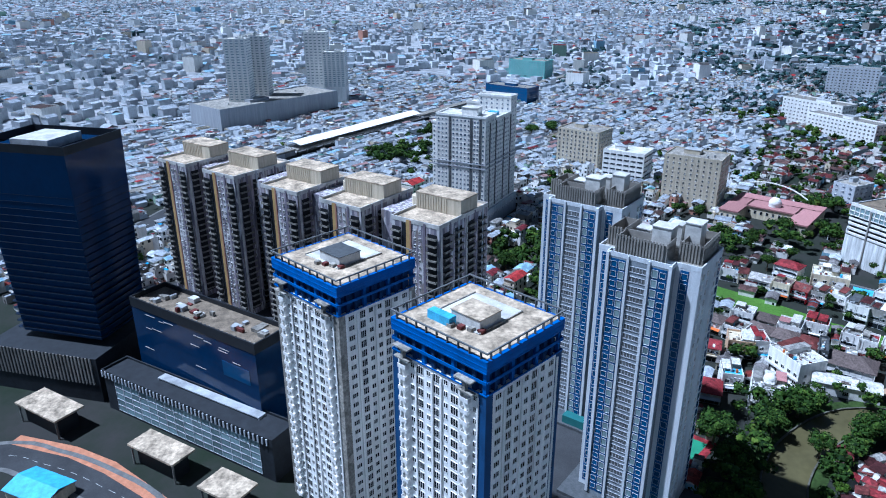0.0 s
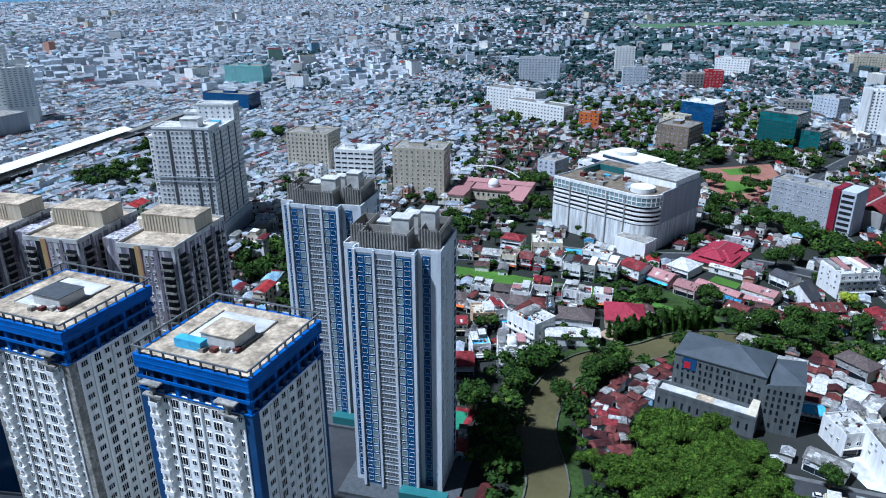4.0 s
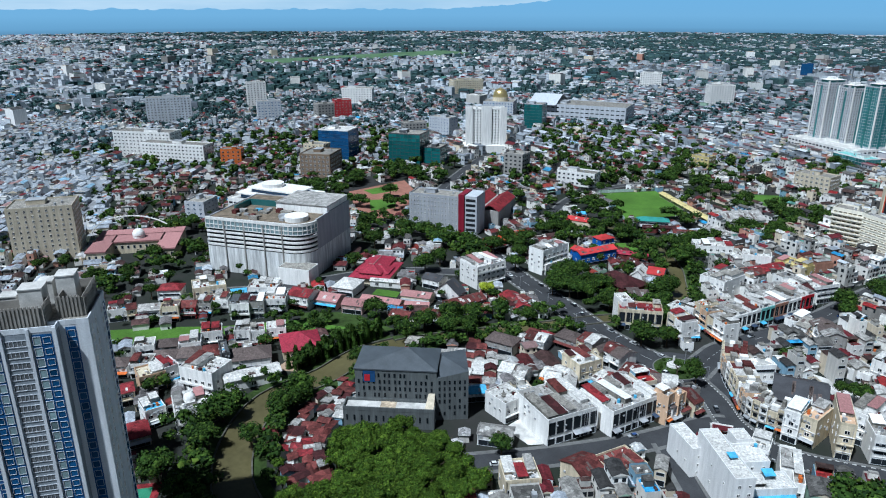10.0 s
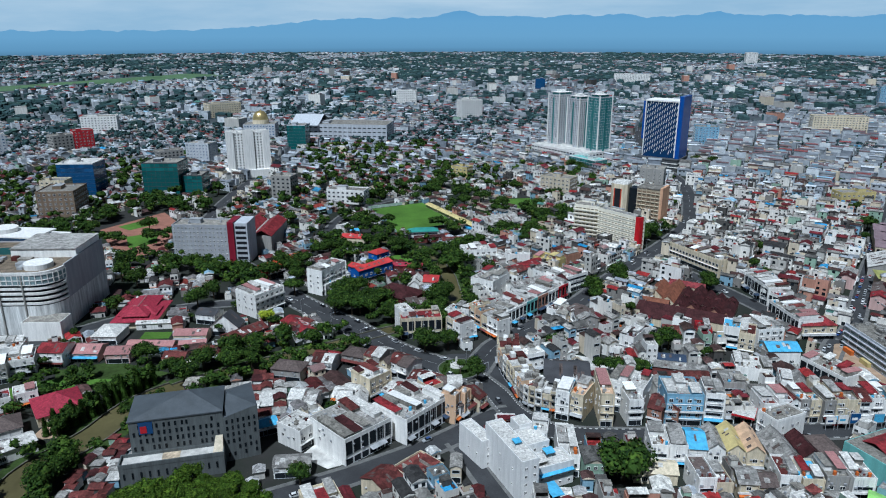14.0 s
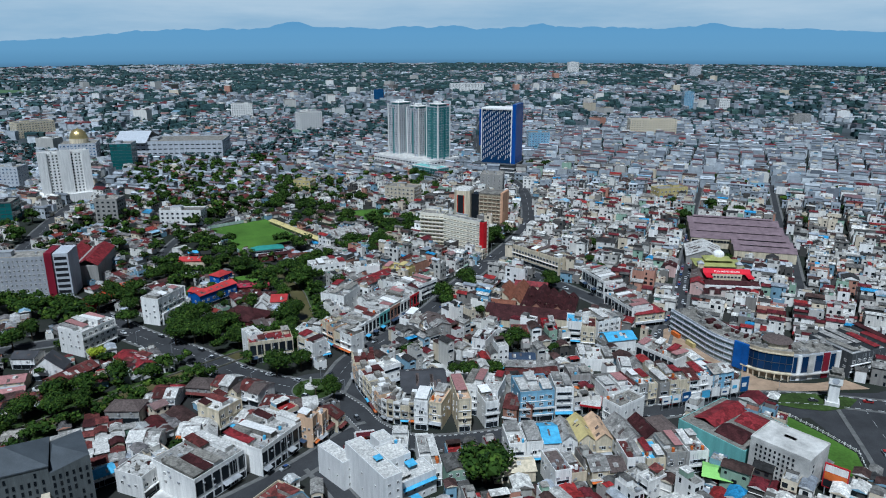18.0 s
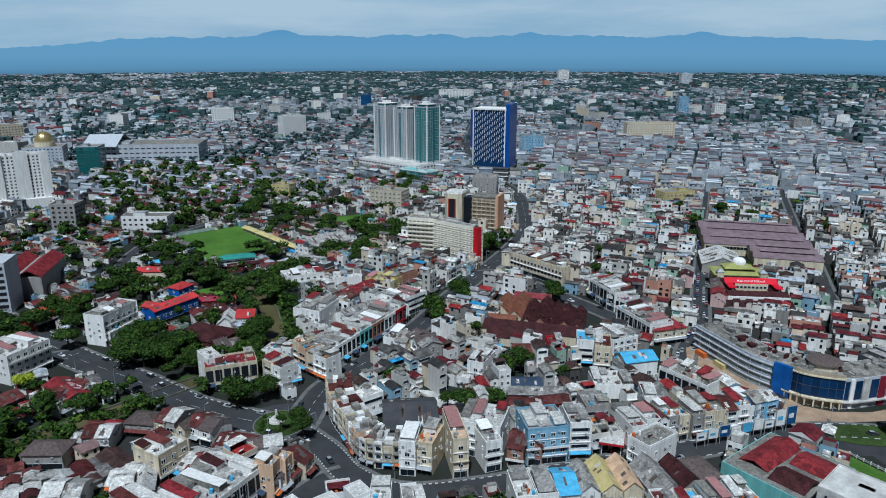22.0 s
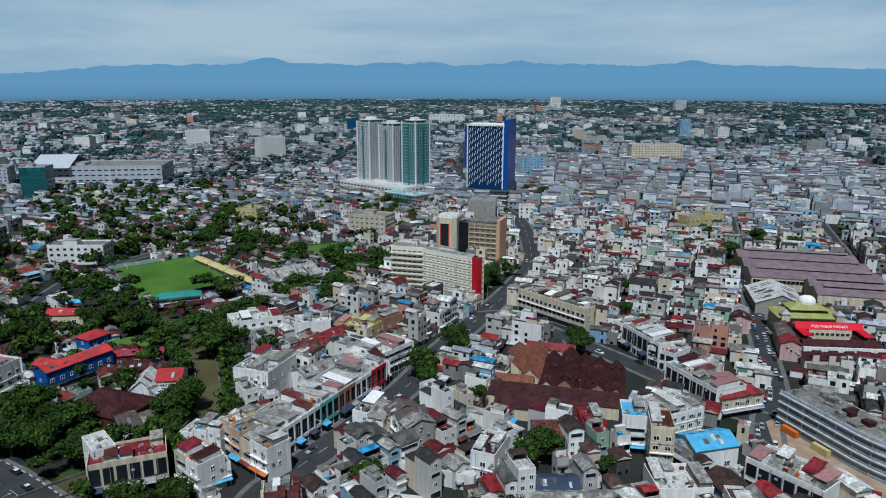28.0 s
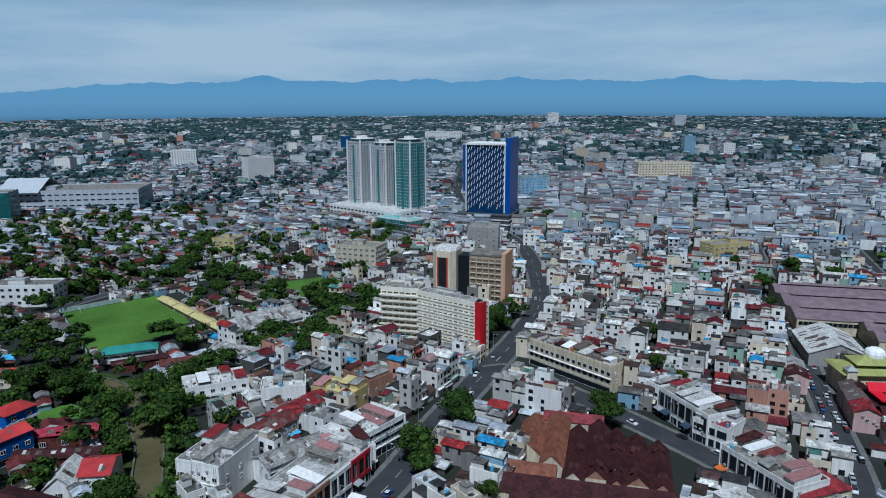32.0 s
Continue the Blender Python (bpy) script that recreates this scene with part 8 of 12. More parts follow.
built("hall", -2, 140, 25.0, 2.5, -19, 5.0, "white", "white", "F")
# long row on the curved street
built("arcade", 61, 299, 47.0, 13.0, -50, 12.0, "cream", "brown", "F")
built("house", 92, 268, 12.0, 12.0, -58, 9.0, "white", "zinc", "F")
# football side
built("house", -149.6, 316.6, 24, 9.0, 22, 7.0, "white", "green", "H")
built("hall", -126, 184, 27, 19.0, -20, 6.0, "rust", "maroon", "H")
built("house", -112, 173, 13.3, 14.0, 39, 6.0, "rust", "scarlet", "G")
built("hall", -121.5, 205, 9.0, 15.0, 8, 5.0, "white", "white", "Y")
built("house", -111.5, 207, 9.6, 13.0, 8, 7.0, "white", "scarlet", "G")
built("hall", -131, 220, 31, 7.5, 6, 5.0, "rust", "maroon", "G")
built("hall", -138, 236, 22, 7.0, 15, 5.0, "rust", "crimson", "G")
built("hall", -198, 290, 19, 10.0, 5, 6.0, "cream", "scarlet", "G")
built("house", -206, 311, 8, 6.0, 10, 4.0, "white", "blue", "G")
built("house", -134, 27, 9.0, 7.0, 42, 4.5, "white", "blue", "G")
built("house", -110, 4, 13.5, 8.0, 20, 5.0, "white", "zinc", "G")
built("hall", -139, 303, 24, 6.0, 27, 4.0, "rust", "maroon", "G")
built("house", -121, 306, 18.7, 8.0, 20, 5.0, "rust", "rust", "G")
built("house", -99, 320, 26.2, 10.0, -21, 5.0, "white", "zinc", "G")
built("hall", -97, 362, 33.0, 24.0, 42, 7.0, "white", "zinc", "G")
built("house", -65, 327, 13.6, 10.0, 44, 6.0, "rust", "maroon", "H")
built("house", -95, 274, 16.1, 8.0, -21, 6.0, "grey", "rust", "G")


# ---- the market quarter ----
def market():
    # the mauve-roofed market hall: wide sheet slopes with long raised vents
    x, y, ang, w, d = 230, 368, -14, 74, 104
    take(x, y, w, d, ang)
    root = thing("market_hall", x, y, ang, "huge market hall under mauve sheet roofs", "market hall")
    b = Buf([M_CREAM])
    b.box(-w / 2, w / 2, -d / 2 + 30, d / 2, 0, 8)
    b.box(-w / 2 + 30, w / 2, -d / 2, -d / 2 + 30, 0, 8)
    part("wall", b, root)
    for k, (x0, x1, y0, y1) in enumerate(((-7, 37, -52, -36), (-7, 37, -36, -22), (-37, 37, -22, 4), (-37, 37, 4, 30), (-37, 37, 30, 52))):
        b = Buf([M_PURPLE, M_CREAM])
        b.gable(x0, x1, y0 + 0.2, y1 - 0.2, 8, 2.6, 0, 0.5, 1)
        bay = part("roof_bay", b, root, "mauve sheet roof bay")
        r = Buf([M_PURPLE, M_BLACK])
        ym = (y0 + y1) / 2
        r.box(x0 + 5, x1 - 5, ym - 1.2, ym + 1.2, 10.4, 11.3, 1)
        r.gable(x0 + 4.5, x1 - 4.5, ym - 1.6, ym + 1.6, 11.3, 0.7, 0, 0.3)
        part("ridge_vent", r, bay, "raised vent with dark louvres")
    for k in range(12):
        part("window", pane_shape(2.2, 2.0, "dark")[0], root, m=pose(-35 + k * 2.4, -22, 4.5))
    built("hall", 188, 322, 34, 26, 76, 6, "grey", "white", "G")
    # the market building: two-storey ranges with dark roofs round a court, a red sign band on top
    x, y, ang = 181, 252, -5
    take(x, y, 42, 56, ang)
    root = thing("market_building", x, y, ang, "pale pink market building with dark roofs and red sign band", "market building")
    root.scale = (0.88, 0.88, 0.92)
    for x0, x1, y0, y1 in ((-19, 19, -17, -9), (-19, -11, -9, 14), (11, 19, -9, 14), (-11, 11, 6, 14)):
        b = Buf([M_BLUSH])
        b.box(x0, x1, y0, y1, 0, 9)
        wall = part("wall", b, root, "pale pink wall")
        b = Buf([M_MAROON])
        b.gable(x0, x1, y0, y1, 9, 2.4, 0, 0.6, None, "x" if x1 - x0 > y1 - y0 else "y")
        part("roof", b, root, "dark maroon tiled roof")
        n = int((x1 - x0) / 3.8)
        for k in range(n):
            for f in range(2):
                part("window", pane_shape(1.4, 1.8, "window")[0], wall, m=pose(x0 + (k + 0.5) * (x1 - x0) / n, y0, 1.6 + f * 3.8))
    for k in range(9):
        for f in range(2):
            part("window", pane_shape(1.4, 1.8, "window")[0], root, m=pose(-19, 12 - k * 3.2, 1.6 + f * 3.8, 0, 0, 270))
    b = Buf([M_WHITE])
    b.box(-20, 20, -18.2, -17, 6.8, 9.0, 0, True)
    part("cornice", b, root, "white scalloped cornice")
    for k in range(5):
        b = Buf([M_BLUSH, M_MAROON])
        b.box(-1.6, 1.6, -1.6, 0, 0, 8.2)
        b.gable(-2, 2, -1.9, 0.1, 8.2, 1.2, 1, 0.2)
        part("gatehouse", b, root, m=pose(-16 + k * 8, -22.6, 0))
    b = Buf([M_BLUSH, M_MAROON])
    b.box(-21, 21, -23.5, -18.4, 0, 4.6)
    b.add([(-21.4, -24, 4.6), (21.4, -24, 4.6), (21.4, -18.3, 6.6), (-21.4, -18.3, 6.6), (-21.4, -24, 4.75), (21.4, -24, 4.75), (21.4, -18.3, 6.75), (-21.4, -18.3, 6.75)], [(4, 5, 6, 7), (3, 2, 1, 0), (0, 1, 5, 4)], 1)
    part("apron", b, root, "low front range under a dark maroon lean-to")
    b = Buf([M_CREAM])
    b.box(-10.9, 10.9, -1.0, -0.6, 0, 12.2)
    part("court_wall", b, root)
    for k in range(8):
        part("opening", pane_shape(2.0, 1.6, "void")[0], root, m=pose(-9.2 + k * 2.6, -1.0, 9.2))
    band = Buf([M_SIGNRED])
    band.add([(-17.5, -0.4, 12.3), (17.5, -0.4, 12.3), (17.5, 3.4, 15.2), (-17.5, 3.4, 15.2), (-17.5, 0.2, 12.0), (17.5, 0.2, 12.0), (17.5, 4.0, 15.0), (-17.5, 4.0, 15.0)], [(0, 1, 2, 3), (5, 4, 7, 6), (1, 5, 6, 2), (4, 0, 3, 7), (3, 2, 6, 7), (4, 5, 1, 0)])
    sign = part("sign_band", band, root, "bright red sloping sign band")
    for sx in (-1, 1):
        arm = Buf([M_SIGNRED])
        arm.box(min(sx * 12.6, sx * 17.5), max(sx * 12.6, sx * 17.5), -11, -0.5, 12.2, 12.6, 0, True)
        part("sign_arm", arm, root, "bright red sign arm")
        post = Buf([M_TIN])
        post.box(sx * 15 - 0.2, sx * 15 + 0.2, -10.6, -10.2, 10, 12.2)
        part("post", post, root)
    lettering("PUD PASAR MEDAN", sign, (0, 0.55, 13.15), 37.5, 2.1)
    # the yellow-green roofed hall behind with its white lantern
    root = thing("lantern_hall", 184, 281, ang, "cream hall with yellow-green roofs and white lantern", "hall")
    b = Buf([M_CREAM])
    b.box(-15, 15, -8, 8, 0, 10)
    part("wall", b, root)
    b = Buf([M_YGREEN])
    b.hip(-16, 16, -9, 9, 10, 2.4)
    b.hip(-9, 9, -5, 6, 13, 2.4)
    part("roof", b, root, "yellow-green hipped roof")
    b = Buf([M_WHITE])
    b.tube(1, 2, 14.5, 16, 4.2, 4.2, 0, 10)
    b.dome(1, 2, 16, 4.2, 2.6, 0, 10, 3)
    part("lantern", b, root, "white faceted lantern")
    for sx in (-13, 13):
        b = Buf([M_CREAM, M_TIN])
        b.box(sx - 2, sx + 2, -10, -6, 0, 12)
        b.hip(sx - 2, sx + 2, -10, -6, 12, 2, 1, 0.3)
        part("turret", b, root, "turret with pale pyramid roof")
    for k in range(5):
        built("house", round(159 + k * 1.2, 1), round(246 + k * 10.5, 1), 10, 9, 70, 8, "pink", rr5(k), "G")


def rr5(k):
    return ("red", "brown", "brown", "maroon", "zinc")[k]


M_SIGNRED = material("sign_red", (0.62, 0.012, 0.03), rough=0.5, stain=0.15)


def lettering(words, parent, at, tilt, size):
    data = bpy.data.curves.new("lettering", "FONT")
    data.body, data.size, data.extrude, data.align_x = words, size, 0.05, "CENTER"
    data.materials.append(M_WHITE)
    flat = new("lettering_curve", data)
    bpy.context.view_layer.update()
    me = bpy.data.meshes.new_from_object(flat)
    bpy.data.objects.remove(flat)
    ob = part("lettering", me, parent, "white raised lettering", m=pose(*at, tilt, 0, 0))
    return ob


def warehouse():
    """The old maroon-roofed sheds."""
    root = thing("old_warehouse", 50, 210, -14, "rambling old warehouse under worn maroon tile roofs", "warehouse")
    take(50, 210, 50, 62, -14)
    rr = random.Random(6)
    for i, (x0, x1, y0, y1, mat, al) in enumerate([(-27, -18, 1, 25, M_RUST2, "y"), (-18, -10, -5, 30, M_RUST2, "y"), (-10, -3, -12, 22, M_MAROON, "y"), (-3, 4, -9, 28, M_MAROON, "y"), (4, 10, -12, 24, M_MAROON, "y"), (10, 17, -10, 20, M_MAROON, "y"), (17, 24, -14, 15, M_MAROON, "y"), (-36, 24, -23, -14.2, M_MAROON, "x"), (-20, 2, 30.5, 36, M_REDROOF, "x"), (-28, -12, -13.5, -5.5, M_RUST2, "x"), (-24, 10, -32, -23.8, M_MAROON, "x")]):
        z = 4.2 + rr.uniform(0, 1.6)
        b = Buf([M_CREAM])
        b.box(x0, x1, y0, y1, 0, z)
        part("wall", b, root)
        b = Buf([mat, M_BROWNW if i > 2 else M_CREAM])
        b.gable(x0, x1, y0, y1, z, 0.46 * min(x1 - x0, y1 - y0), 0, 0.25, 1, al)
        part("roof", b, root, "worn maroon tile roof")
        if i in (2, 3, 4, 5, 6):
            # a few small hipped vents, out of line with one another
            for yy in (y0 + rr.uniform(4, 9), y0 + rr.uniform(18, 24)):
                e = rr.uniform(1.2, 1.9)
                v = Buf([mat, M_CREAM])
                v.gable(-e, e, -1.2, 1.2, 0.1, 0.6 * e, 0, 0.3, 1, "y")
                part("roof_vent", v, root, m=pose((x0 + x1) / 2 + rr.uniform(-1, 1), yy, z + 0.34 * (x1 - x0), 0, 0, rr.choice((0, 0, 90))))


def corner_mall():
    """The curved shopping building on the plaza: a glazed wing, a dark glass drum and a column-fronted wing."""
    root = thing("corner_mall", 122, 150, 0, "curved mall with glazed wing, dark glass corner and blue fin", "shopping mall")
    pts = [(124, 180), (130, 163), (137, 144), (147, 131), (152, 125), (161, 121), (171, 120), (193, 126)]
    line = smooth(pts, 3)
    rr = random.Random(15)
    for i in range(len(line) - 1):
        a, c = line[i], line[i + 1]
        w = (c - a).length
        ang = math.degrees(math.atan2(c.y - a.y, c.x - a.x))
        mid = (a + c) / 2
        take(mid.x - math.sin(radians(ang)) * 8, mid.y + math.cos(radians(ang)) * 8, w, 16, ang, 0.5)
        drum, wing = 9 <= i < 17, i >= 17
        top = (14.6 if drum else 13.2) + 0.05 * (i % 3)
        b = Buf([M_TANW if drum else M_PALEGREY, M_CONC, M_ZINCROOF, M_MAROON])
        b.box(-w / 2, w / 2, 0, 16, 0, top, 0)
        b.box(-w / 2, w / 2, 0.4, 15.6, top, top + 0.06, 1)
        b.box(-w / 2, w / 2, 0, 0.3, top, top + 0.9, 0)
        for k in range(3):
            # patched roof sheets and plant
            u, v = rr.uniform(-w / 2, w / 2 - 1.0), rr.uniform(2, 12)
            b.box(u, min(w / 2, u + rr.uniform(1.5, 4)), v, v + rr.uniform(1.5, 3.5), top, top + rr.uniform(0.5, 2.2), rr.choice((2, 2, 3, 1)))
        bay = part("bay", b, root, m=pose(mid.x - 122, mid.y - 150, 0, 0, 0, ang))
        if drum:
            for f, (z, h) in enumerate(((4.4, 4.4), (8.9, 4.4))):
                part("window", pane_shape(round(w + 0.02, 2), h, "curtain")[0], bay, m=pose(0, 0, z))
            s = Buf([M_CREAM])
            s.box(-w / 2, w / 2, -1.8, 0, 3.6, 4.2, 0, True)
            s.box(-w / 2, w / 2, -0.5, 0, 13.5, 14.1, 0, True)
            s.box(-0.3, 0.3, -1.6, -1.0, 0.2, 3.6)
            part("cornice", s, bay, "cream cornice with columns")
        elif wing:
            part("window", pane_shape(round(w * 0.46, 2), 8.6, "curtain")[0], bay, m=pose(-w * 0.2, 0, 4.2))
            s = Buf([(M_CONCL, M_DARKRED, M_WHITE)[i % 3]])
            s.box(w * 0.06, w * 0.46, -0.5, 0, 0.3, 13.8, 0, True)
            part("sign_panel", s, bay, "tall printed panel")
            s = Buf([M_CONCL])
            s.box(-w / 2, w / 2, -1.6, 0, 3.3, 3.8, 0, True)
            part("canopy", s, bay)
        else:
            for f in range(4):
                part("window", pane_shape(round(w - 0.25, 2), 1.7, "pale")[0], bay, m=pose(0, 0, 1.2 + f * 3.1))
            for f in range(4):
                s = Buf([M_PALEGREY])
                s.box(-w / 2, w / 2, -0.55, 0, 3.1 + f * 3.1, 3.6 + f * 3.1, 0, True)
                part("floor_band", s, bay)
        if i in (8, 9):
            s = Buf([M_BLUEPAINT])
            s.box(-w / 2 + 0.1, w / 2 - 0.1, -1.6, -0.2, 1, 15.2)
            part("sign_fin", s, bay, "tall bright blue fin")
        if i in (1, 3):
            s = Buf([M_ORANGE if i == 1 else M_YELLOW])
            s.box(-w / 2, w / 2, -2.4, -0.6, 0.3, 2.6)
            part("hoarding", s, bay, "bright painted hoarding")
    b = Buf([M_CREAM, M_BROWNROOF])
    b.tube(163 - 122, 131 - 150, 14.0, 17.4, 6.5, 6.5, 0, 20)
    b.tube(163 - 122, 131 - 150, 17.4, 18.4, 7.4, 3.0, 1, 20)
    part("roof_pavilion", b, root, "round cream pavilion on the roof")
    built("office", 208, 142, 34, 26, 22, 12, "dark", "zinc", "F")


def plaza_corner():
    # turquoise shed and the grey concrete block
    root = thing("turquoise_store", 117, 62, -52, "long store with turquoise walls and maroon roofs", "store")
    take(117, 62, 30, 32, -52)
    b = Buf([M_TEALP])
    b.box(-15, 15, -16, 16, 0, 10)
    part("wall", b, root, "turquoise cladding")
    b = Buf([M_CONC])
    b.box(-14.6, 14.6, -15.6, 15.6, 9.9, 10.1)
    part("roof", b, root)
    for k, (x0, x1, y0, y1) in enumerate(((-12, -2, -10, 14), (0, 12, -13, -2), (0, 12, 1, 13))):
        b = Buf([M_REDROOF if k != 1 else M_MAROON])
        b.gable(x0, x1, y0, y1, 10.2, 1.8, 0, 0.2, None, "y" if k == 0 else "x")
        part("roof_bay", b, root, "maroon sheet roof bay")
    root = thing("concrete_block", 128, 36, -47, "bare pale concrete block with slit windows", "office")
    take(128, 36, 22, 17, -47)
    b = Buf([M_CONCL])
    b.box(-11, 11, -8.5, 8.5, 3.5, 18)
    b.box(-10, 10, -7.5, 7.5, 0, 3.5)
    wall = part("wall", b, root)
    b = Buf([M_CONC])
    b.box(-10.7, 10.7, -8.2, 8.2, 17.2, 17.3)
    part("roof", b, root)
    b = Buf([M_CONCL])
    b.parapet(-11.1, 11.1, -8.6, 8.6, 17, 18.4, 0.3)
    part("parapet", b, root)
    b = Buf([M_MAROON])
    b.box(-3, 1.5, 1, 3, 17.3, 18)
    part("hatch", b, root)
    for f in range(6):
        for j in range(9):
            part("window", pane_shape(0.7, 1.0, "slit")[0], wall, m=pose(-8.4 + j * 1.7, -8.5, 5 + f * 2.0))
    for f in range(5):
        part("window", pane_shape(0.8, 1.0, "slit")[0], wall, m=pose(11, -5, 5 + f * 2.2, 0, 0, 90))
    root = thing("lime_canopy", 104, 33, -20, "bright lime fabric canopy over a yard", "canopy")
    b = Buf([M_LIME])
    b.gable(-8, 8, -5, 5, 5, 1.6, 0, 0.2)
    part("canopy", b, root)
    for sx in (-7.5, 7.5):
        for sy in (-4.5, 4.5):
            b = Buf([M_TIN])
            b.tube(sx, sy, 0, 5.2, 0.15)
            part("post", b, root)
    # clock tower on its green island
    isl = [(147, 97), (158, 92), (170, 90), (182, 93), (190, 101), (182, 106), (166, 107), (151, 105)]
    polygon("traffic_island", isl, 0.22, M_VERGE, "planted traffic island with kerb", "traffic island")
    root = thing("clock_tower", 176, 97, -25, "white clock tower with stepped top", "clock tower")
    b = Buf([M_WHITE])
    b.box(-3, 3, -3, 3, 0, 2)
    part("base", b, root)
    b = Buf([M_WHITE])
    b.box(-2.2, 2.2, -2.2, 2.2, 2, 11)
    part("shaft", b, root)
    b = Buf([M_WHITE])
    b.box(-2.8, 2.8, -2.8, 2.8, 11, 15)
    head = part("clock_head", b, root)
    for a in range(4):
        b = Buf([M_PALEGREY])
        b.tube(0, 0, 0, 0.12, 1.5, 1.5, 0, 20)
        part("clock_face", b, head, "pale round clock face", m=pose(0, 0, 13, 0, 0, a * 90) @ pose(0, -2.8, 0, 90, 0, 0))
    b = Buf([M_CONC])
    b.box(-3.2, 3.2, -3.2, 3.2, 15, 15.5, 0, True)
    b.box(-1.8, 1.8, -1.8, 1.8, 15.5, 17.2)
    b.gable(-2, 2, -2, 2, 17.2, 1.4)
    part("cap", b, root)
    # billboard
    root = thing("billboard", 142, 27, -40, "red-framed advertising billboard on posts", "billboard")
    b = Buf([M_RED])
    b.box(-4.2, 4.2, -0.3, 0.3, 3, 13)
    part("frame", b, root)
    for k, mt in enumerate((M_BLACK, M_ORANGE, M_WHITE)):
        b = Buf([mt])
        b.box(-3.8, 3.8, -0.36, -0.3, 3.4 + k * 3.1, 6.3 + k * 3.1)
        part("panel", b, root)
    for sx in (-3, 3):
        b = Buf([M_TIN])
        b.tube(sx, 0, 0, 3, 0.25)
        part("post", b, root)
    # white palings round the lawn
    root = thing("lawn_fence", 158, 60, 0, "low white fence round the triangular lawn", "fence")
    edge = [(144, 87.5), (151.5, 84.5), (159.6, 71.2), (166.8, 56), (163.4, 43.4), (151, 35)]
    for (x0, y0), (x1, y1) in zip(edge[:-1], edge[1:]):
        n = math.hypot(x1 - x0, y1 - y0)
        ang = math.degrees(math.atan2(y1 - y0, x1 - x0))
        b = Buf([M_WHITE])
        for z in (0.55, 1.15):
            b.box(0, n, -0.05, 0.05, z, z + 0.12, 0, True)
        part("rail", b, root, m=pose(x0 - 158, y0 - 60, 0, 0, 0, ang))
        for k in range(int(n / 2.6) + 1):
            b = Buf([M_WHITE])
            b.box(-0.14, 0.14, -0.14, 0.14, 0.1, 1.6)
            part("post", b, root, m=pose(x0 - 158 + (x1 - x0) * k * 2.6 / n, y0 - 60 + (y1 - y0) * k * 2.6 / n, 0, 0, 0, ang))
    # big round fountain in the wide junction
    root = thing("fountain", 226, 78, 0, "round fountain pool with green water and hedge", "fountain")
    b = Buf([M_PAVE])
    b.tube(0, 0, 0, 0.6, 11, 11, 0, 28)
    part("rim", b, root)
    b = Buf([M_TEALP])
    b.tube(0, 0, 0.6, 0.62, 9.8, 9.8, 0, 28)
    part("pool", b, root, "green pool water")


SHRUBS = []


def small_circle():
    """The planted island with a pale monument in the small junction."""
    b = Buf([M_PAVE])
    b.tube(-68, 103, 0, 0.3, 11, 11, 0, 28)
    whole("island_kerb", b, "round kerbed traffic island", "traffic island", "structure")
    b = Buf([M_VERGE])
    b.tube(-68, 103, 0.3, 0.34, 10.4, 10.4, 0, 28)
    whole("island_lawn", b, "planted lawn of the round island", "lawn", "structure")
    rr = random.Random(31)
    for k in range(24):
        a = k * 2 * math.pi / 24 + rr.uniform(-0.1, 0.1)
        r = rr.choice((5.4, 7.2, 8.8))
        SHRUBS.append((-68 + r * math.cos(a), 103 + r * math.sin(a), rr.uniform(0.9, 1.5)))
    root = thing("monument", -70, 105, 0, "pale stepped stone monument on the island", "monument")
    for k, (r, z) in enumerate(((3.4, 0.34), (2.4, 1.0), (1.3, 1.7))):
        b = Buf([M_CONCL])
        b.tube(0, 0, z, z + 0.7, r, r * 0.94, 0, 16)
        part("step", b, root)
    b = Buf([M_CONCL])
    b.tube(0, 0, 2.4, 5.4, 0.7, 0.4, 0, 12)
    part("pillar", b, root)


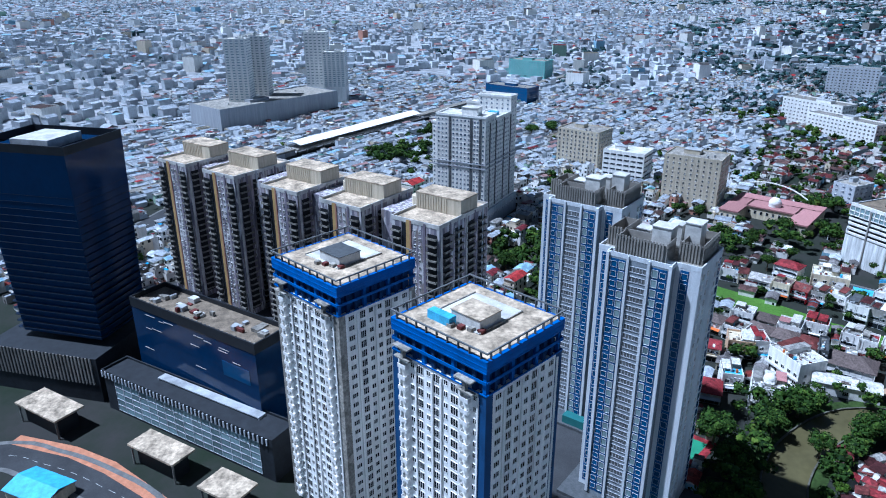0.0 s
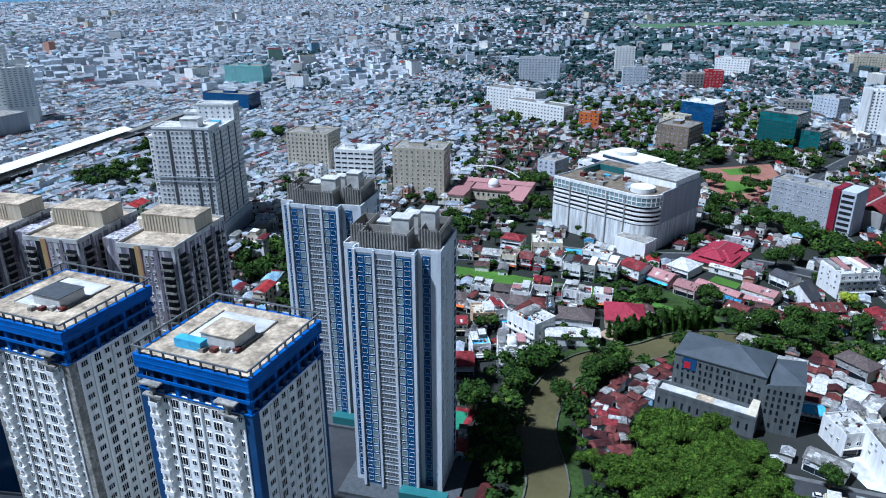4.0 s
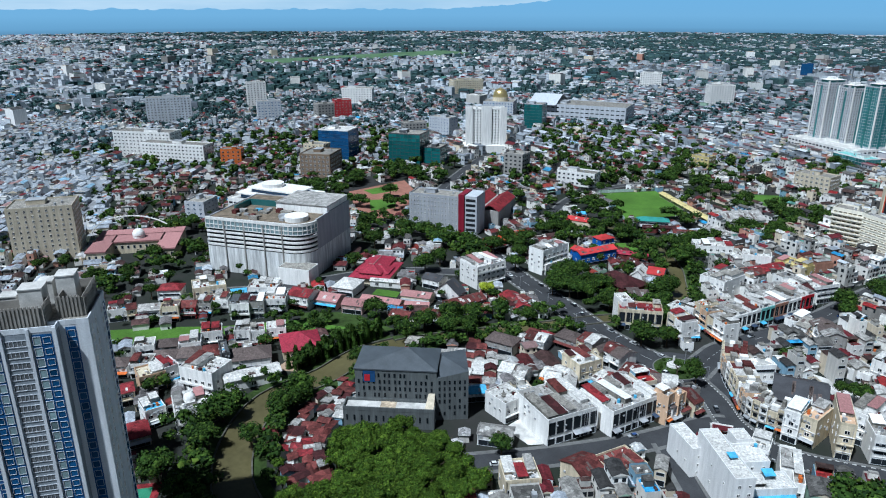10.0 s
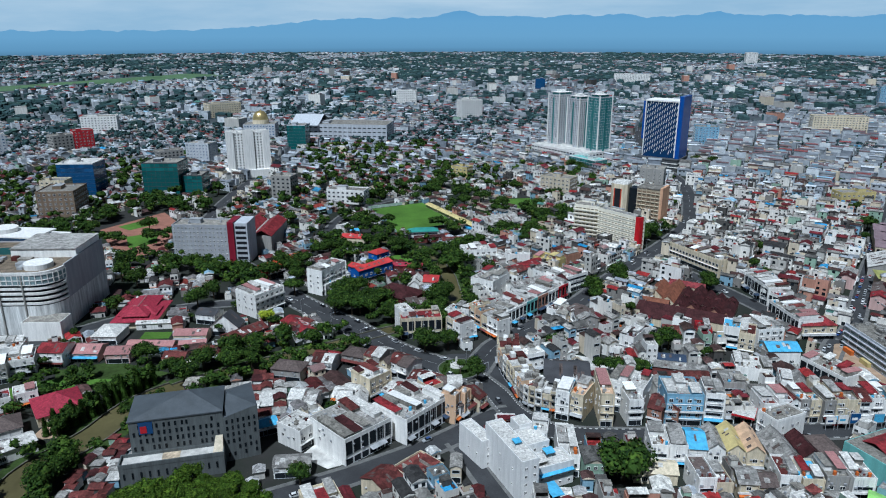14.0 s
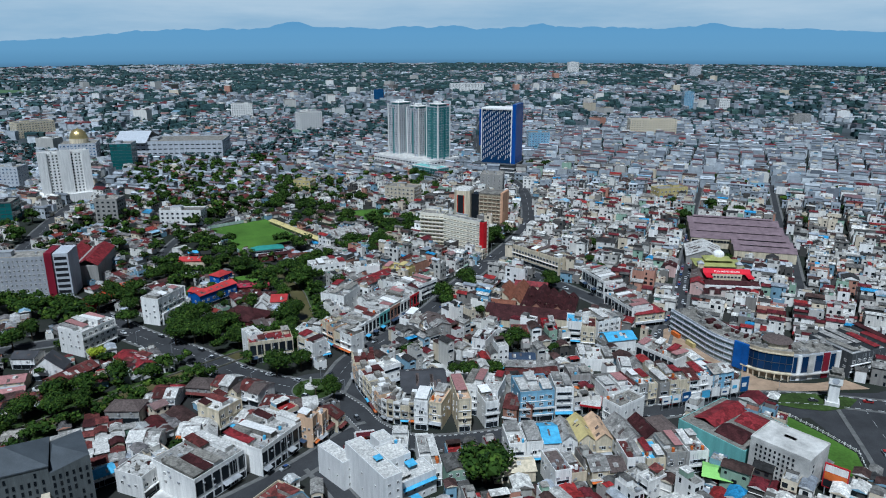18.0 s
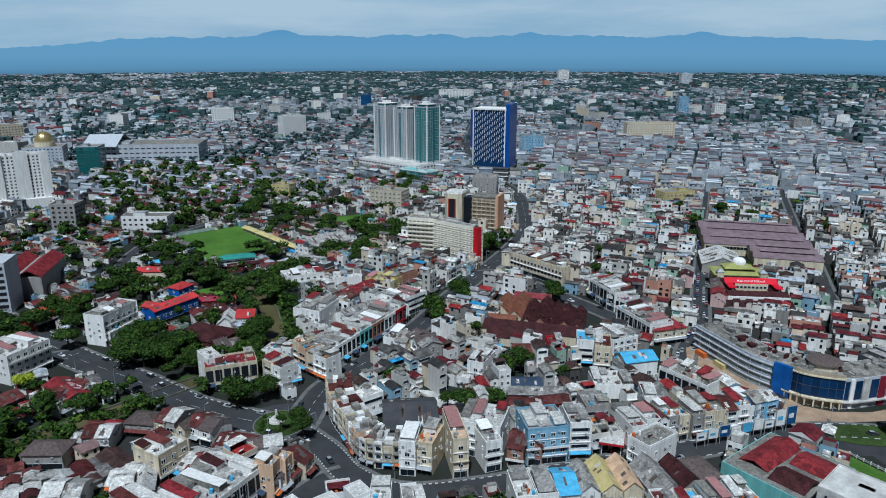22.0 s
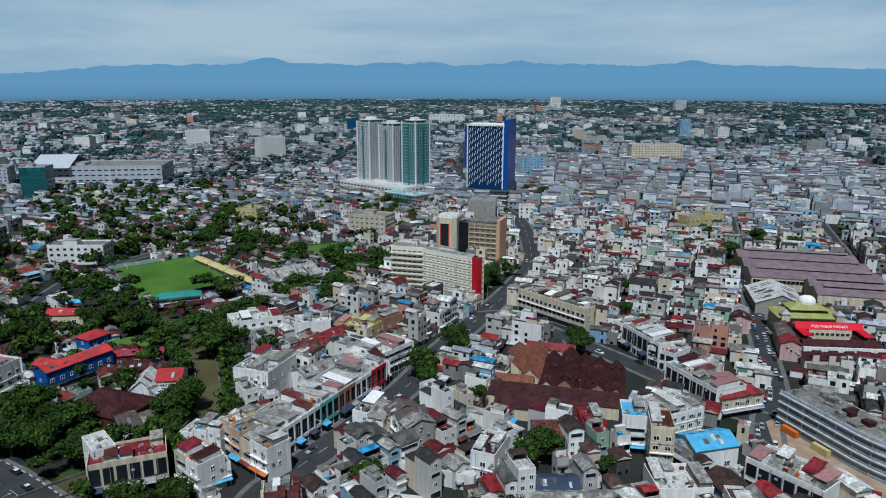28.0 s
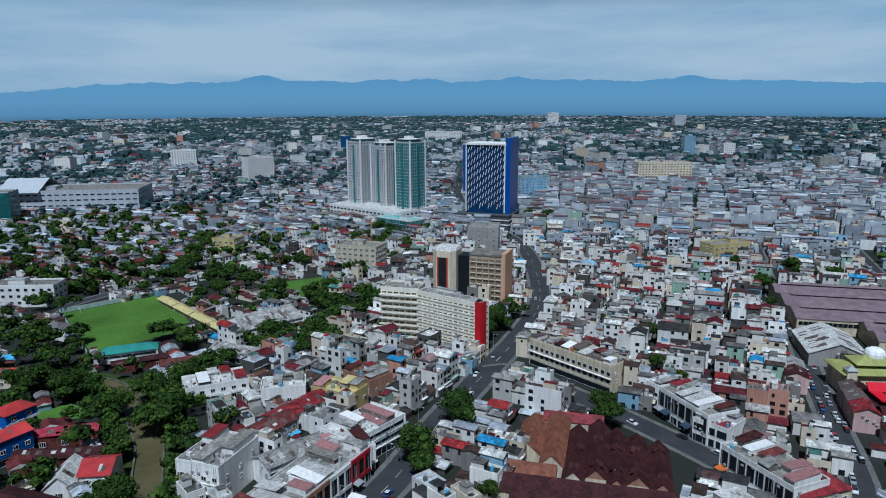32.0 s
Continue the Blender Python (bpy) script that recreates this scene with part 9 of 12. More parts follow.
def arch_hall():
    """Low courtyard building with a small white dome and a thin steel arch."""
    x, y, ang = -432, 62, 45
    take(x, y, 60, 50, ang)
    root = thing("courtyard_hall", x, y, ang, "pale courtyard hall with brown roof edges and white dome", "hall")
    for x0, x1, y0, y1 in ((-28, 28, 12, 24), (-28, -16, -24, 12), (16, 28, -24, 12), (-16, 16, -4, 12)):
        b = Buf([M_CREAM])
        b.box(x0, x1, y0, y1, 0, 8)
        wall = part("wall", b, root)
        b = Buf([M_PINKROOF])
        b.box(x0 - 0.6, x1 + 0.6, y0 - 0.6, y1 + 0.6, 8, 9, 0, True)
        part("roof", b, root, "brownish pink flat roof")
        n = int((x1 - x0) / 4)
        for k in range(n):
            part("window", pane_shape(1.6, 2.4, "shop")[0], wall, m=pose(x0 + (k + 0.5) * (x1 - x0) / n, y0, 3.5))
    b = Buf([M_WHITE])
    b.tube(0, 4, 9, 11, 4, 4, 0, 20)
    b.dome(0, 4, 11, 4.2, 4.5, 0, 20, 6)
    b.tube(0, 4, 15.2, 19, 0.5, 0.1)
    part("dome", b, root, "white onion dome")
    root = thing("steel_arch", -462, 78, 35, "thin pale steel arch", "arch")
    for k in range(14):
        a0, a1 = math.pi * k / 14, math.pi * (k + 1) / 14
        b = Buf([M_WHITE])
        p0, p1 = Vector((-32 * math.cos(a0), 0, 17 * math.sin(a0))), Vector((-32 * math.cos(a1), 0, 17 * math.sin(a1)))
        n = Vector((-(p1 - p0).z, 0, (p1 - p0).x)).normalized() * 0.35
        v = [p0 - n, p0 + n, p1 + n, p1 - n]
        b.add([(q.x, -0.35, q.z) for q in v] + [(q.x, 0.35, q.z) for q in v], [(0, 1, 2, 3), (7, 6, 5, 4), (1, 5, 6, 2), (4, 0, 3, 7)])
        part("segment", b, root)


def shanties():
    """Small rusty roofs huddled along the river bend."""
    rr = random.Random(12)
    line = smooth([(-190, 4), (-186, -18), (-180, -37), (-170, -52), (-156, -62), (-144, -66)], 4)
    for row in range(4):
        for i in range(len(line) - 1):
            if rr.random() < 0.12:
                continue
            a, c = line[i], line[i + 1]
            ang = math.degrees(math.atan2(c.y - a.y, c.x - a.x)) + (90 if rr.random() < 0.4 else 0)
            n = Vector((-(c - a).y, (c - a).x)).normalized()
            p = (a + c) / 2 + n * (row * 4.4 + rr.uniform(-1.4, 1.4)) + (c - a) * rr.uniform(-0.3, 0.3)
            shack(p.x, p.y, rr.uniform(3.2, 6.0), rr.uniform(3.0, 4.6), ang + rr.uniform(-14, 14), rr)


def shack(x, y, w, d, ang, rr):
    take(x, y, w, d, ang, 0.2)
    mat, word = rr.choice([(M_RUST, "rusty"), (M_RUST, "rusty"), (M_REDROOF, "red"), (M_MAROON, "maroon"), (M_ZINCROOF, "zinc"), (M_WHITEROOF, "pale"), (M_RUST, "rusty")])
    root = thing("shack", x, y, ang, f"small riverside shack under a {word} tin roof", "house", "riverside shacks")
    h = rr.uniform(2.4, 3.8)
    b = Buf([M_WALL_O])
    b.box(-w / 2, w / 2, -d / 2, d / 2, 0, h)
    part("wall", b, root)
    b = Buf([mat])
    if rr.random() < 0.6:
        b.gable(-w / 2, w / 2, -d / 2, d / 2, h, 0.2 * d, 0, 0.4)
    else:
        k = rr.uniform(0.4, 0.9)
        v = [(-w / 2 - 0.4, -d / 2 - 0.4, h), (w / 2 + 0.4, -d / 2 - 0.4, h), (w / 2 + 0.4, d / 2 + 0.4, h + k), (-w / 2 - 0.4, d / 2 + 0.4, h + k)]
        b.add(v + [(p[0], p[1], p[2] + 0.1) for p in v], [(4, 5, 6, 7), (3, 2, 1, 0), (0, 1, 5, 4), (1, 2, 6, 5), (2, 3, 7, 6), (3, 0, 4, 7)])
    part("roof", b, root)


def crimson_hall():
    """The compound of crossing crimson roofs with pale ridges."""
    take(-263, 118, 26, 34, 20)
    root = thing("crimson_hall", -263, 118, 20, "large hall under many crossing crimson hipped roofs", "hall")
    b = Buf([M_CREAM])
    b.box(-11.5, 11.5, -15, 15, 0, 4.4)
    b.box(-6, 6, -12, 18, 4.4, 6.6)
    b.box(-9.5, 9.5, -8, 3, 4.4, 5.8)
    part("wall", b, root)
    for x0, x1, y0, y1, z, rise in ((-12.5, 12.5, -16, 16, 4.4, 3.4), (-10.5, 10.5, -9, 4, 5.8, 3.0), (-7, 7, -13, 19, 6.6, 3.2), (-11.5, 6, 9, 20, 4.6, 2.8)):
        b = Buf([M_CRIMSON])
        b.hip(x0, x1, y0, y1, z, rise)
        roof = part("roof", b, root)
        r = Buf([M_PINKROOF])
        w, d = x1 - x0, y1 - y0
        k = max(0.0, (d - w) / 2) if d > w else max(0.0, (w - d) / 2)
        cx, cy = (x0 + x1) / 2, (y0 + y1) / 2
        if d > w:
            r.box(cx - 0.25, cx + 0.25, cy - k, cy + k, z + rise - 0.1, z + rise + 0.22)
        else:
            r.box(cx - k, cx + k, cy - 0.25, cy + 0.25, z + rise - 0.1, z + rise + 0.22)
        part("ridge", r, roof, "pale ridge tiles")


def red_kampong():
    """Small red and maroon roofs packed behind the dark hotel."""
    rr = random.Random(44)
    poly = [(-168, 40), (-164, 58), (-159, 72), (-146, 70), (-132, 56), (-126, 42), (-138, 33), (-148, 36)]
    c, s = math.cos(radians(25)), math.sin(radians(25))
    for i in range(-9, 10):
        for j in range(-9, 10):
            u, v = i * 5.4 + rr.uniform(-0.8, 0.8), j * 4.9 + rr.uniform(-0.8, 0.8)
            x, y = -147 + c * u - s * v, 53 + s * u + c * v
            if in_polygon(np.array([x]), np.array([y]), poly)[0] and rr.random() < 0.92:
                if all(abs((x - a) * e + (y - b) * f) > hw + 2 or abs(-(x - a) * f + (y - b) * e) > hd + 2 for a, b, e, f, hw, hd in TAKEN):
                    shack(x, y, rr.uniform(4.4, 5.6), rr.uniform(3.9, 4.9), 25 + rr.choice((0, 90)) + rr.uniform(-8, 8), rr)


def field_stand():
    """The long low stand with yellow roofs beside the football field, and the pale wall round it."""
    root = thing("grandstand", -142, 383, -47, "long low stand with pale yellow tin roofs", "grandstand")
    take(-142, 383, 94, 7, -47)
    for k in range(4):
        b = Buf([M_CREAM])
        b.box(-46 + k * 23.5, -25 + k * 23.5, -2.5, 2.5, 0, 3.2)
        part("wall", b, root)
        b = Buf([M_STAND])
        b.gable(-46.3 + k * 23.5, -24.7 + k * 23.5, -3.2, 3.2, 3.2, 1.1, 0, 0.5)
        part("roof", b, root, "pale yellow tin roof")
    for k, (x0, y0, x1, y1) in enumerate(((-225, 396, -185, 433), (-226, 395, -175, 325))):
        ang = math.degrees(math.atan2(y1 - y0, x1 - x0))
        n = math.hypot(x1 - x0, y1 - y0)
        root = thing("field_wall", (x0 + x1) / 2, (y0 + y1) / 2, ang, "pale green boundary wall of the football field", "wall")
        b = Buf([M_FIELDWALL])
        b.box(-n / 2, n / 2, -0.15, 0.15, 0, 2.6)
        part("wall", b, root)
    for x, y in ((-216, 398), (-146, 361)):
        root = thing("goal", x, y, 38, "white steel football goal frame", "goal")
        for sx in (-3.6, 3.6):
            b = Buf([M_WHITE])
            b.tube(0, sx, 0, 2.4, 0.09, 0.09, 0, 6)
            part("post", b, root)
        b = Buf([M_WHITE])
        b.box(-0.08, 0.08, -3.6, 3.6, 2.4, 2.55, 0, True)
        part("crossbar", b, root)


M_STAND = material("pale_yellow_tin", (0.60, 0.50, 0.22), rough=0.6, stain=0.3, stain_size=0.6)
M_FIELDWALL = material("pale_green_wall", (0.42, 0.52, 0.46), stain=0.3, stain_size=0.5)


def tennis_court():
    polygon("sports_court", [(-212, -103), (-204, -112), (-190, -98), (-198, -89)], 0.08, M_COURT, "green sports court with red surround", "court")
    polygon("court_surround", [(-215, -103), (-204, -116), (-186, -98), (-198, -85)], 0.06, M_REDROOF, "dark red court surround", "court")
    AREAS.append(np.array([(-215, -103), (-204, -116), (-186, -98), (-198, -85)], float))
    polygon("swimming_pool", [(-323, 50), (-316, 58), (-309, 54), (-315, 46)], 0.3, M_SKYBLUE, "light blue pool", "pool")


market()
warehouse()
corner_mall()
plaza_corner()
small_circle()
arch_hall()
shanties()
crimson_hall()
tennis_court()
field_stand()


# ---- the town's houses ----
BLOCKS = []


def quarter(x, y, turn):
    """A quarter of the town whose rows of houses share one direction."""
    BLOCKS.append((x, y, turn))


quarter(-40, 150, 40)
quarter(-20, 260, 60)
quarter(60, 210, 62)
quarter(110, 260, 66)
quarter(60, 110, 15)
quarter(10, 40, 14)
quarter(110, 60, -35)
quarter(-100, 60, 50)
quarter(-90, 130, 40)
quarter(-120, 260, 35)
quarter(-60, 320, 55)
quarter(100, 380, 68)
quarter(180, 200, 66)
quarter(230, 330, 66)
quarter(-160, 40, 30)
quarter(-190, 100, 35)
quarter(-230, 0, 55)
quarter(-270, 60, 50)
quarter(-300, 150, 30)
quarter(-200, 230, 55)
quarter(-290, 330, 65)
quarter(60, 560, 80)
quarter(180, 560, 70)
quarter(-200, 560, 40)
quarter(-330, 560, 70)
quarter(320, 420, 66)
quarter(-90, 620, 50)
quarter(-420, 60, 50)
quarter(-520, 150, 40)
quarter(-560, -120, 40)
quarter(-420, -200, 50)
quarter(-620, 300, 30)
quarter(-300, 760, 75)
quarter(120, 900, 80)
quarter(-100, 950, 60)
quarter(330, 800, 70)
quarter(-600, 560, 60)
quarter(-760, 0, 45)
quarter(-640, -330, 45)
quarter(-850, 350, 40)
quarter(-800, 700, 55)
quarter(-420, 1050, 70)
quarter(450, 1100, 75)
quarter(560, 700, 65)
quarter(0, 1250, 85)
quarter(-950, -250, 45)
quarter(60, -20, 30)
quarter(-60, -60, 40)
BL = np.array(BLOCKS, float)


def in_polygon(x, y, poly):
    inside = np.zeros(len(x), bool)
    for (x0, y0), (x1, y1) in zip(poly, np.roll(poly, -1, 0)):
        cross = (y0 > y) != (y1 > y)
        inside ^= cross & (x < (x1 - x0) * (y - y0) / (y1 - y0 + 1e-12) + x0)
    return inside


GREEN = []  # places of trees, kept free of houses: x, y, radius


def free(x, y, size):
    ok = np.ones(len(x), bool)
    for pts, w in LINES.values():
        ok &= ~near_line(x, y, pts, w / 2 + 1.4 + size * 0.85)
    for cx, cy, c, s, hw, hd in TAKEN:
        u, v = (x - cx) * c + (y - cy) * s, -(x - cx) * s + (y - cy) * c
        ok &= ~((abs(u) < hw + size * 0.6) & (abs(v) < hd + size * 0.6))
    for poly in AREAS:
        ok &= ~in_polygon(x, y, poly)
        ok &= ~near_line(x, y, np.concatenate([poly, poly[:1]]), size * 0.8)
    for gx, gy, gr in GREEN:
        ok &= np.hypot(x - gx, y - gy) > gr + size * 0.5
    return ok


def leafy(x, y):
    """How green and loosely built a place is, from 0 to 1."""
    n = np.array([noise.noise(Vector((a * 0.006, b * 0.006, 0.3))) for a, b in zip(x, y)])
    west = np.where(y > 430, 0.45, 1.0) * np.clip((-x - 60) / 260, 0, 1) * np.clip((1100 - abs(y - 300)) / 900, 0, 1)
    far = np.clip((np.hypot(x, y) - 900) / 900, 0, 1)
    az = np.degrees(np.arctan2(-x, y + 204))
    dense = np.clip((az - 58) / 14, 0, 1) * np.clip((np.hypot(x, y + 204) - 420) / 150, 0, 1)
    core = ((x > -110) & (y > 60) & (y < 700)).astype(float)
    wood = ((x < -85) & (x > -340) & (y > 15) & (y < 490)).astype(float)
    return np.clip(0.32 + 0.12 * wood + n * 0.8 + 0.45 * west + 0.35 * far - 0.35 * core - 0.6 * dense, 0, 1)


def sector(x, y):
    """The part of the town that comes into view."""
    a = np.degrees(np.arctan2(-(x - 5), y + 230))
    return (a > -38) & (a < 124)


def lots():
    """House plots in rows, block by block: x, y, width, depth, turn."""
    rng = np.random.default_rng(5)
    out = []
    gx, gy = BL[:, 0], BL[:, 1]
    for bx, by, ang in BLOCKS:
        size = 190
        v = -size
        while v < size:
            for half in range(2):
                depth = rng.uniform(12, 16)
                u = -size
                while u < size:
                    w = rng.choice([4.2, 4.8, 5.5, 6.5, 8, 10], p=[0.26, 0.26, 0.2, 0.14, 0.09, 0.05])
                    out.append((bx, by, ang + rng.normal(0, 1.0), u + w / 2, v + depth / 2, w - 0.08, depth - rng.uniform(0, 1.2)))
                    u += w + (rng.uniform(2, 4) if rng.random() < 0.05 else 0)
                v += depth + 0.3
            v += rng.uniform(3.6, 5.4)
    o = np.array(out)
    a = np.radians(o[:, 2])
    x, y = o[:, 0] + np.cos(a) * o[:, 3] - np.sin(a) * o[:, 4], o[:, 1] + np.sin(a) * o[:, 3] + np.cos(a) * o[:, 4]
    own = np.hypot(x - o[:, 0], y - o[:, 1])
    nearest = np.min(np.hypot(x[:, None] - gx, y[:, None] - gy), 1)
    keep = (own <= nearest + 0.01) & sector(x, y)
    o, x, y = o[keep], x[keep], y[keep]
    ok = free(x, y, np.minimum(o[:, 5], o[:, 6]) * 0.5 + 0.6)
    o, x, y = o[ok], x[ok], y[ok]
    lf = leafy(x, y)
    keep = rng.random(len(x)) > lf * 0.5
    return x[keep], y[keep], o[keep, 5], o[keep, 6], o[keep, 2], lf[keep]


def house_window(w, h):
    return pane_shape(w, h, "window")[0]


def house(x, y, w, d, ang, floors, pitched, rr, kamp):
    """One town house with its roof, windows, shop awning and roof clutter."""
    label = ("low house with worn pitched tin roof" if kamp else "narrow shop house with pitched metal roof") if pitched else "narrow flat-roofed shop house with stained parapet"
    root = thing("house" if kamp else "shop_house", x, y, ang, label, "house", "town houses")
    fh = 3.2
    h = floors * fh + 0.6
    full = d
    if d > 9:
        rear = rr.uniform(0.3, 0.48) * d
        d -= rear
        root.matrix_basis = pose(x, y, 0, 0, 0, ang) @ pose(0, -rear / 2, 0)
        rh = max(3.0, h - rr.choice([1.2, 3.2, 3.2, 4.0]))
        b = Buf([M_WALL_O, M_ROOF_O])
        b.box(-w / 2 + 0.15, w / 2 - 0.15, d / 2 + 0.02, d / 2 + rear, 0, rh)
        if rr.random() < 0.55:
            b.gable(-w / 2 + 0.15, w / 2 - 0.15, d / 2 + 0.1, d / 2 + rear, rh, 0.16 * rear, 1, 0.3, 0)
        else:
            b.box(-w / 2, w / 2, d / 2 + 0.1, d / 2 + rear + 0.2, rh, rh + 0.2, 1, True)
        part("rear_wing", b, root)
    b = Buf([M_WALL_O])
    b.box(-w / 2, w / 2, -d / 2, d / 2, 0, h)
    if not pitched:
        b.parapet(-w / 2, w / 2, -d / 2, d / 2, h, h + 0.9, 0.2)
    part("wall", b, root)
    b = Buf([M_KAMP_O if kamp else M_ROOF_O, M_TIN])
    if pitched:
        if rr.random() < 0.3 and kamp:
            b.hip(-w / 2, w / 2, -d / 2, d / 2, h, 0.28 * min(w, d))
        else:
            b.gable(-w / 2, w / 2, -d / 2, d / 2, h, 0.22 * min(w, d), 0, 0.35, None, "y" if w < d else "x")
        part("roof", b, root)
        if w < d:
            for yy in (-d / 2 + 0.02, d / 2 - 0.02):
                g = Buf([M_WALL_O])
                g.add([(-w / 2, yy, h), (w / 2, yy, h), (0, yy, h + 0.22 * min(w, d))], [(0, 1, 2)])
                part("gable", g, root)
    else:
        b.box(-w / 2 + 0.22, w / 2 - 0.22, -d / 2 + 0.22, d / 2 - 0.22, h, h + 0.08)
        part("roof", b, root)
        # part of the deck is roofed over, with a stair head and a tank
        k = rr.random()
        if k < 0.55:
            s = Buf([M_ROOF_O, M_WALL_O])
            y0, y1 = (-d / 2 + 0.3, rr.uniform(-0.1, 0.2) * d) if rr.random() < 0.4 else (rr.uniform(-0.1, 0.1) * d, d / 2 - 0.3)
            s.box(-w / 2 + 0.3, w / 2 - 0.3, y0, y1, h + 2.3, h + 2.45, 0, True)
            s.box(-w / 2 + 0.35, -w / 2 + 0.5, y0, y1, h + 0.08, h + 2.3, 1)
            s.box(-w / 2 + 0.5, w / 2 - 0.35, y1 - 0.2, y1 - 0.05, h + 0.08, h + 2.3, 1)
            s.box(w / 2 - 0.5, w / 2 - 0.35, y0, y1 - 0.2, h + 0.08, h + 2.3, 1)
            part("roof_shelter", s, root)
        else:
            s = Buf([M_WALL_O, M_CONC])
            px, py = rr.uniform(-0.15, 0.15) * w, rr.uniform(0, 0.25) * d
            s.box(px - 1.3, px + 1.3, py - 1.5, py + 1.5, h + 0.08, h + 2.6, 0)
            s.box(px - 1.5, px + 1.5, py - 1.7, py + 1.7, h + 2.6, h + 2.75, 1, True)
            part("stair_head", s, root)
        if rr.random() < 0.6:
            t = Buf([rr.choice([M_TIN, M_SKYBLUE, M_ORANGE, M_TIN])])
            t.tube(rr.uniform(-0.3, 0.3) * w, -d * rr.uniform(0.2, 0.4), h + 0.08, h + 1.5, 0.6)
            part("water_tank", t, root)
        if rr.random() < 0.4:
            part("satellite_dish", DISH, root, m=pose(rr.uniform(-0.25, 0.25) * w, -d * 0.3, h + 0.1, 0, 0, rr.uniform(150, 210)))
    n = max(1, int(w / 2.6))
    for k in range(floors):
        if k == 0 and not kamp:
            part("shopfront", pane_shape(w - 0.6, 2.5, "shop")[0], root, m=pose(0, -d / 2, 0.1))
            if rr.random() < 0.6:
                a = Buf([rr.choice([M_SKYBLUE, M_TIN, M_ORANGE, M_RUST, M_TIN])])
                a.add([(-w / 2, -d / 2, 3.0), (w / 2, -d / 2, 3.0), (w / 2, -d / 2 - 1.8, 2.5), (-w / 2, -d / 2 - 1.8, 2.5), (-w / 2, -d / 2, 3.08), (w / 2, -d / 2, 3.08), (w / 2, -d / 2 - 1.8, 2.58), (-w / 2, -d / 2 - 1.8, 2.58)], [(7, 6, 5, 4), (0, 1, 2, 3), (3, 2, 6, 7)])
                part("awning", a, root)
            continue
        if not kamp and rr.random() < 0.3:
            part("window", pane_shape(w - 1.2, 1.5, "shop")[0], root, m=pose(0, -d / 2, k * fh + 1.1))
        else:
            for j in range(n):
                part("window", house_window(1.3, 1.5), root, m=pose(-w / 2 + (j + 0.5) * w / n, -d / 2, k * fh + 1.1))
        if k == floors - 1 and rr.random() < 0.5:
            part("window", house_window(1.3, 1.3), root, m=pose(w / 2, rr.uniform(-0.25, 0.25) * d, k * fh + 1.2, 0, 0, 90))
    return root


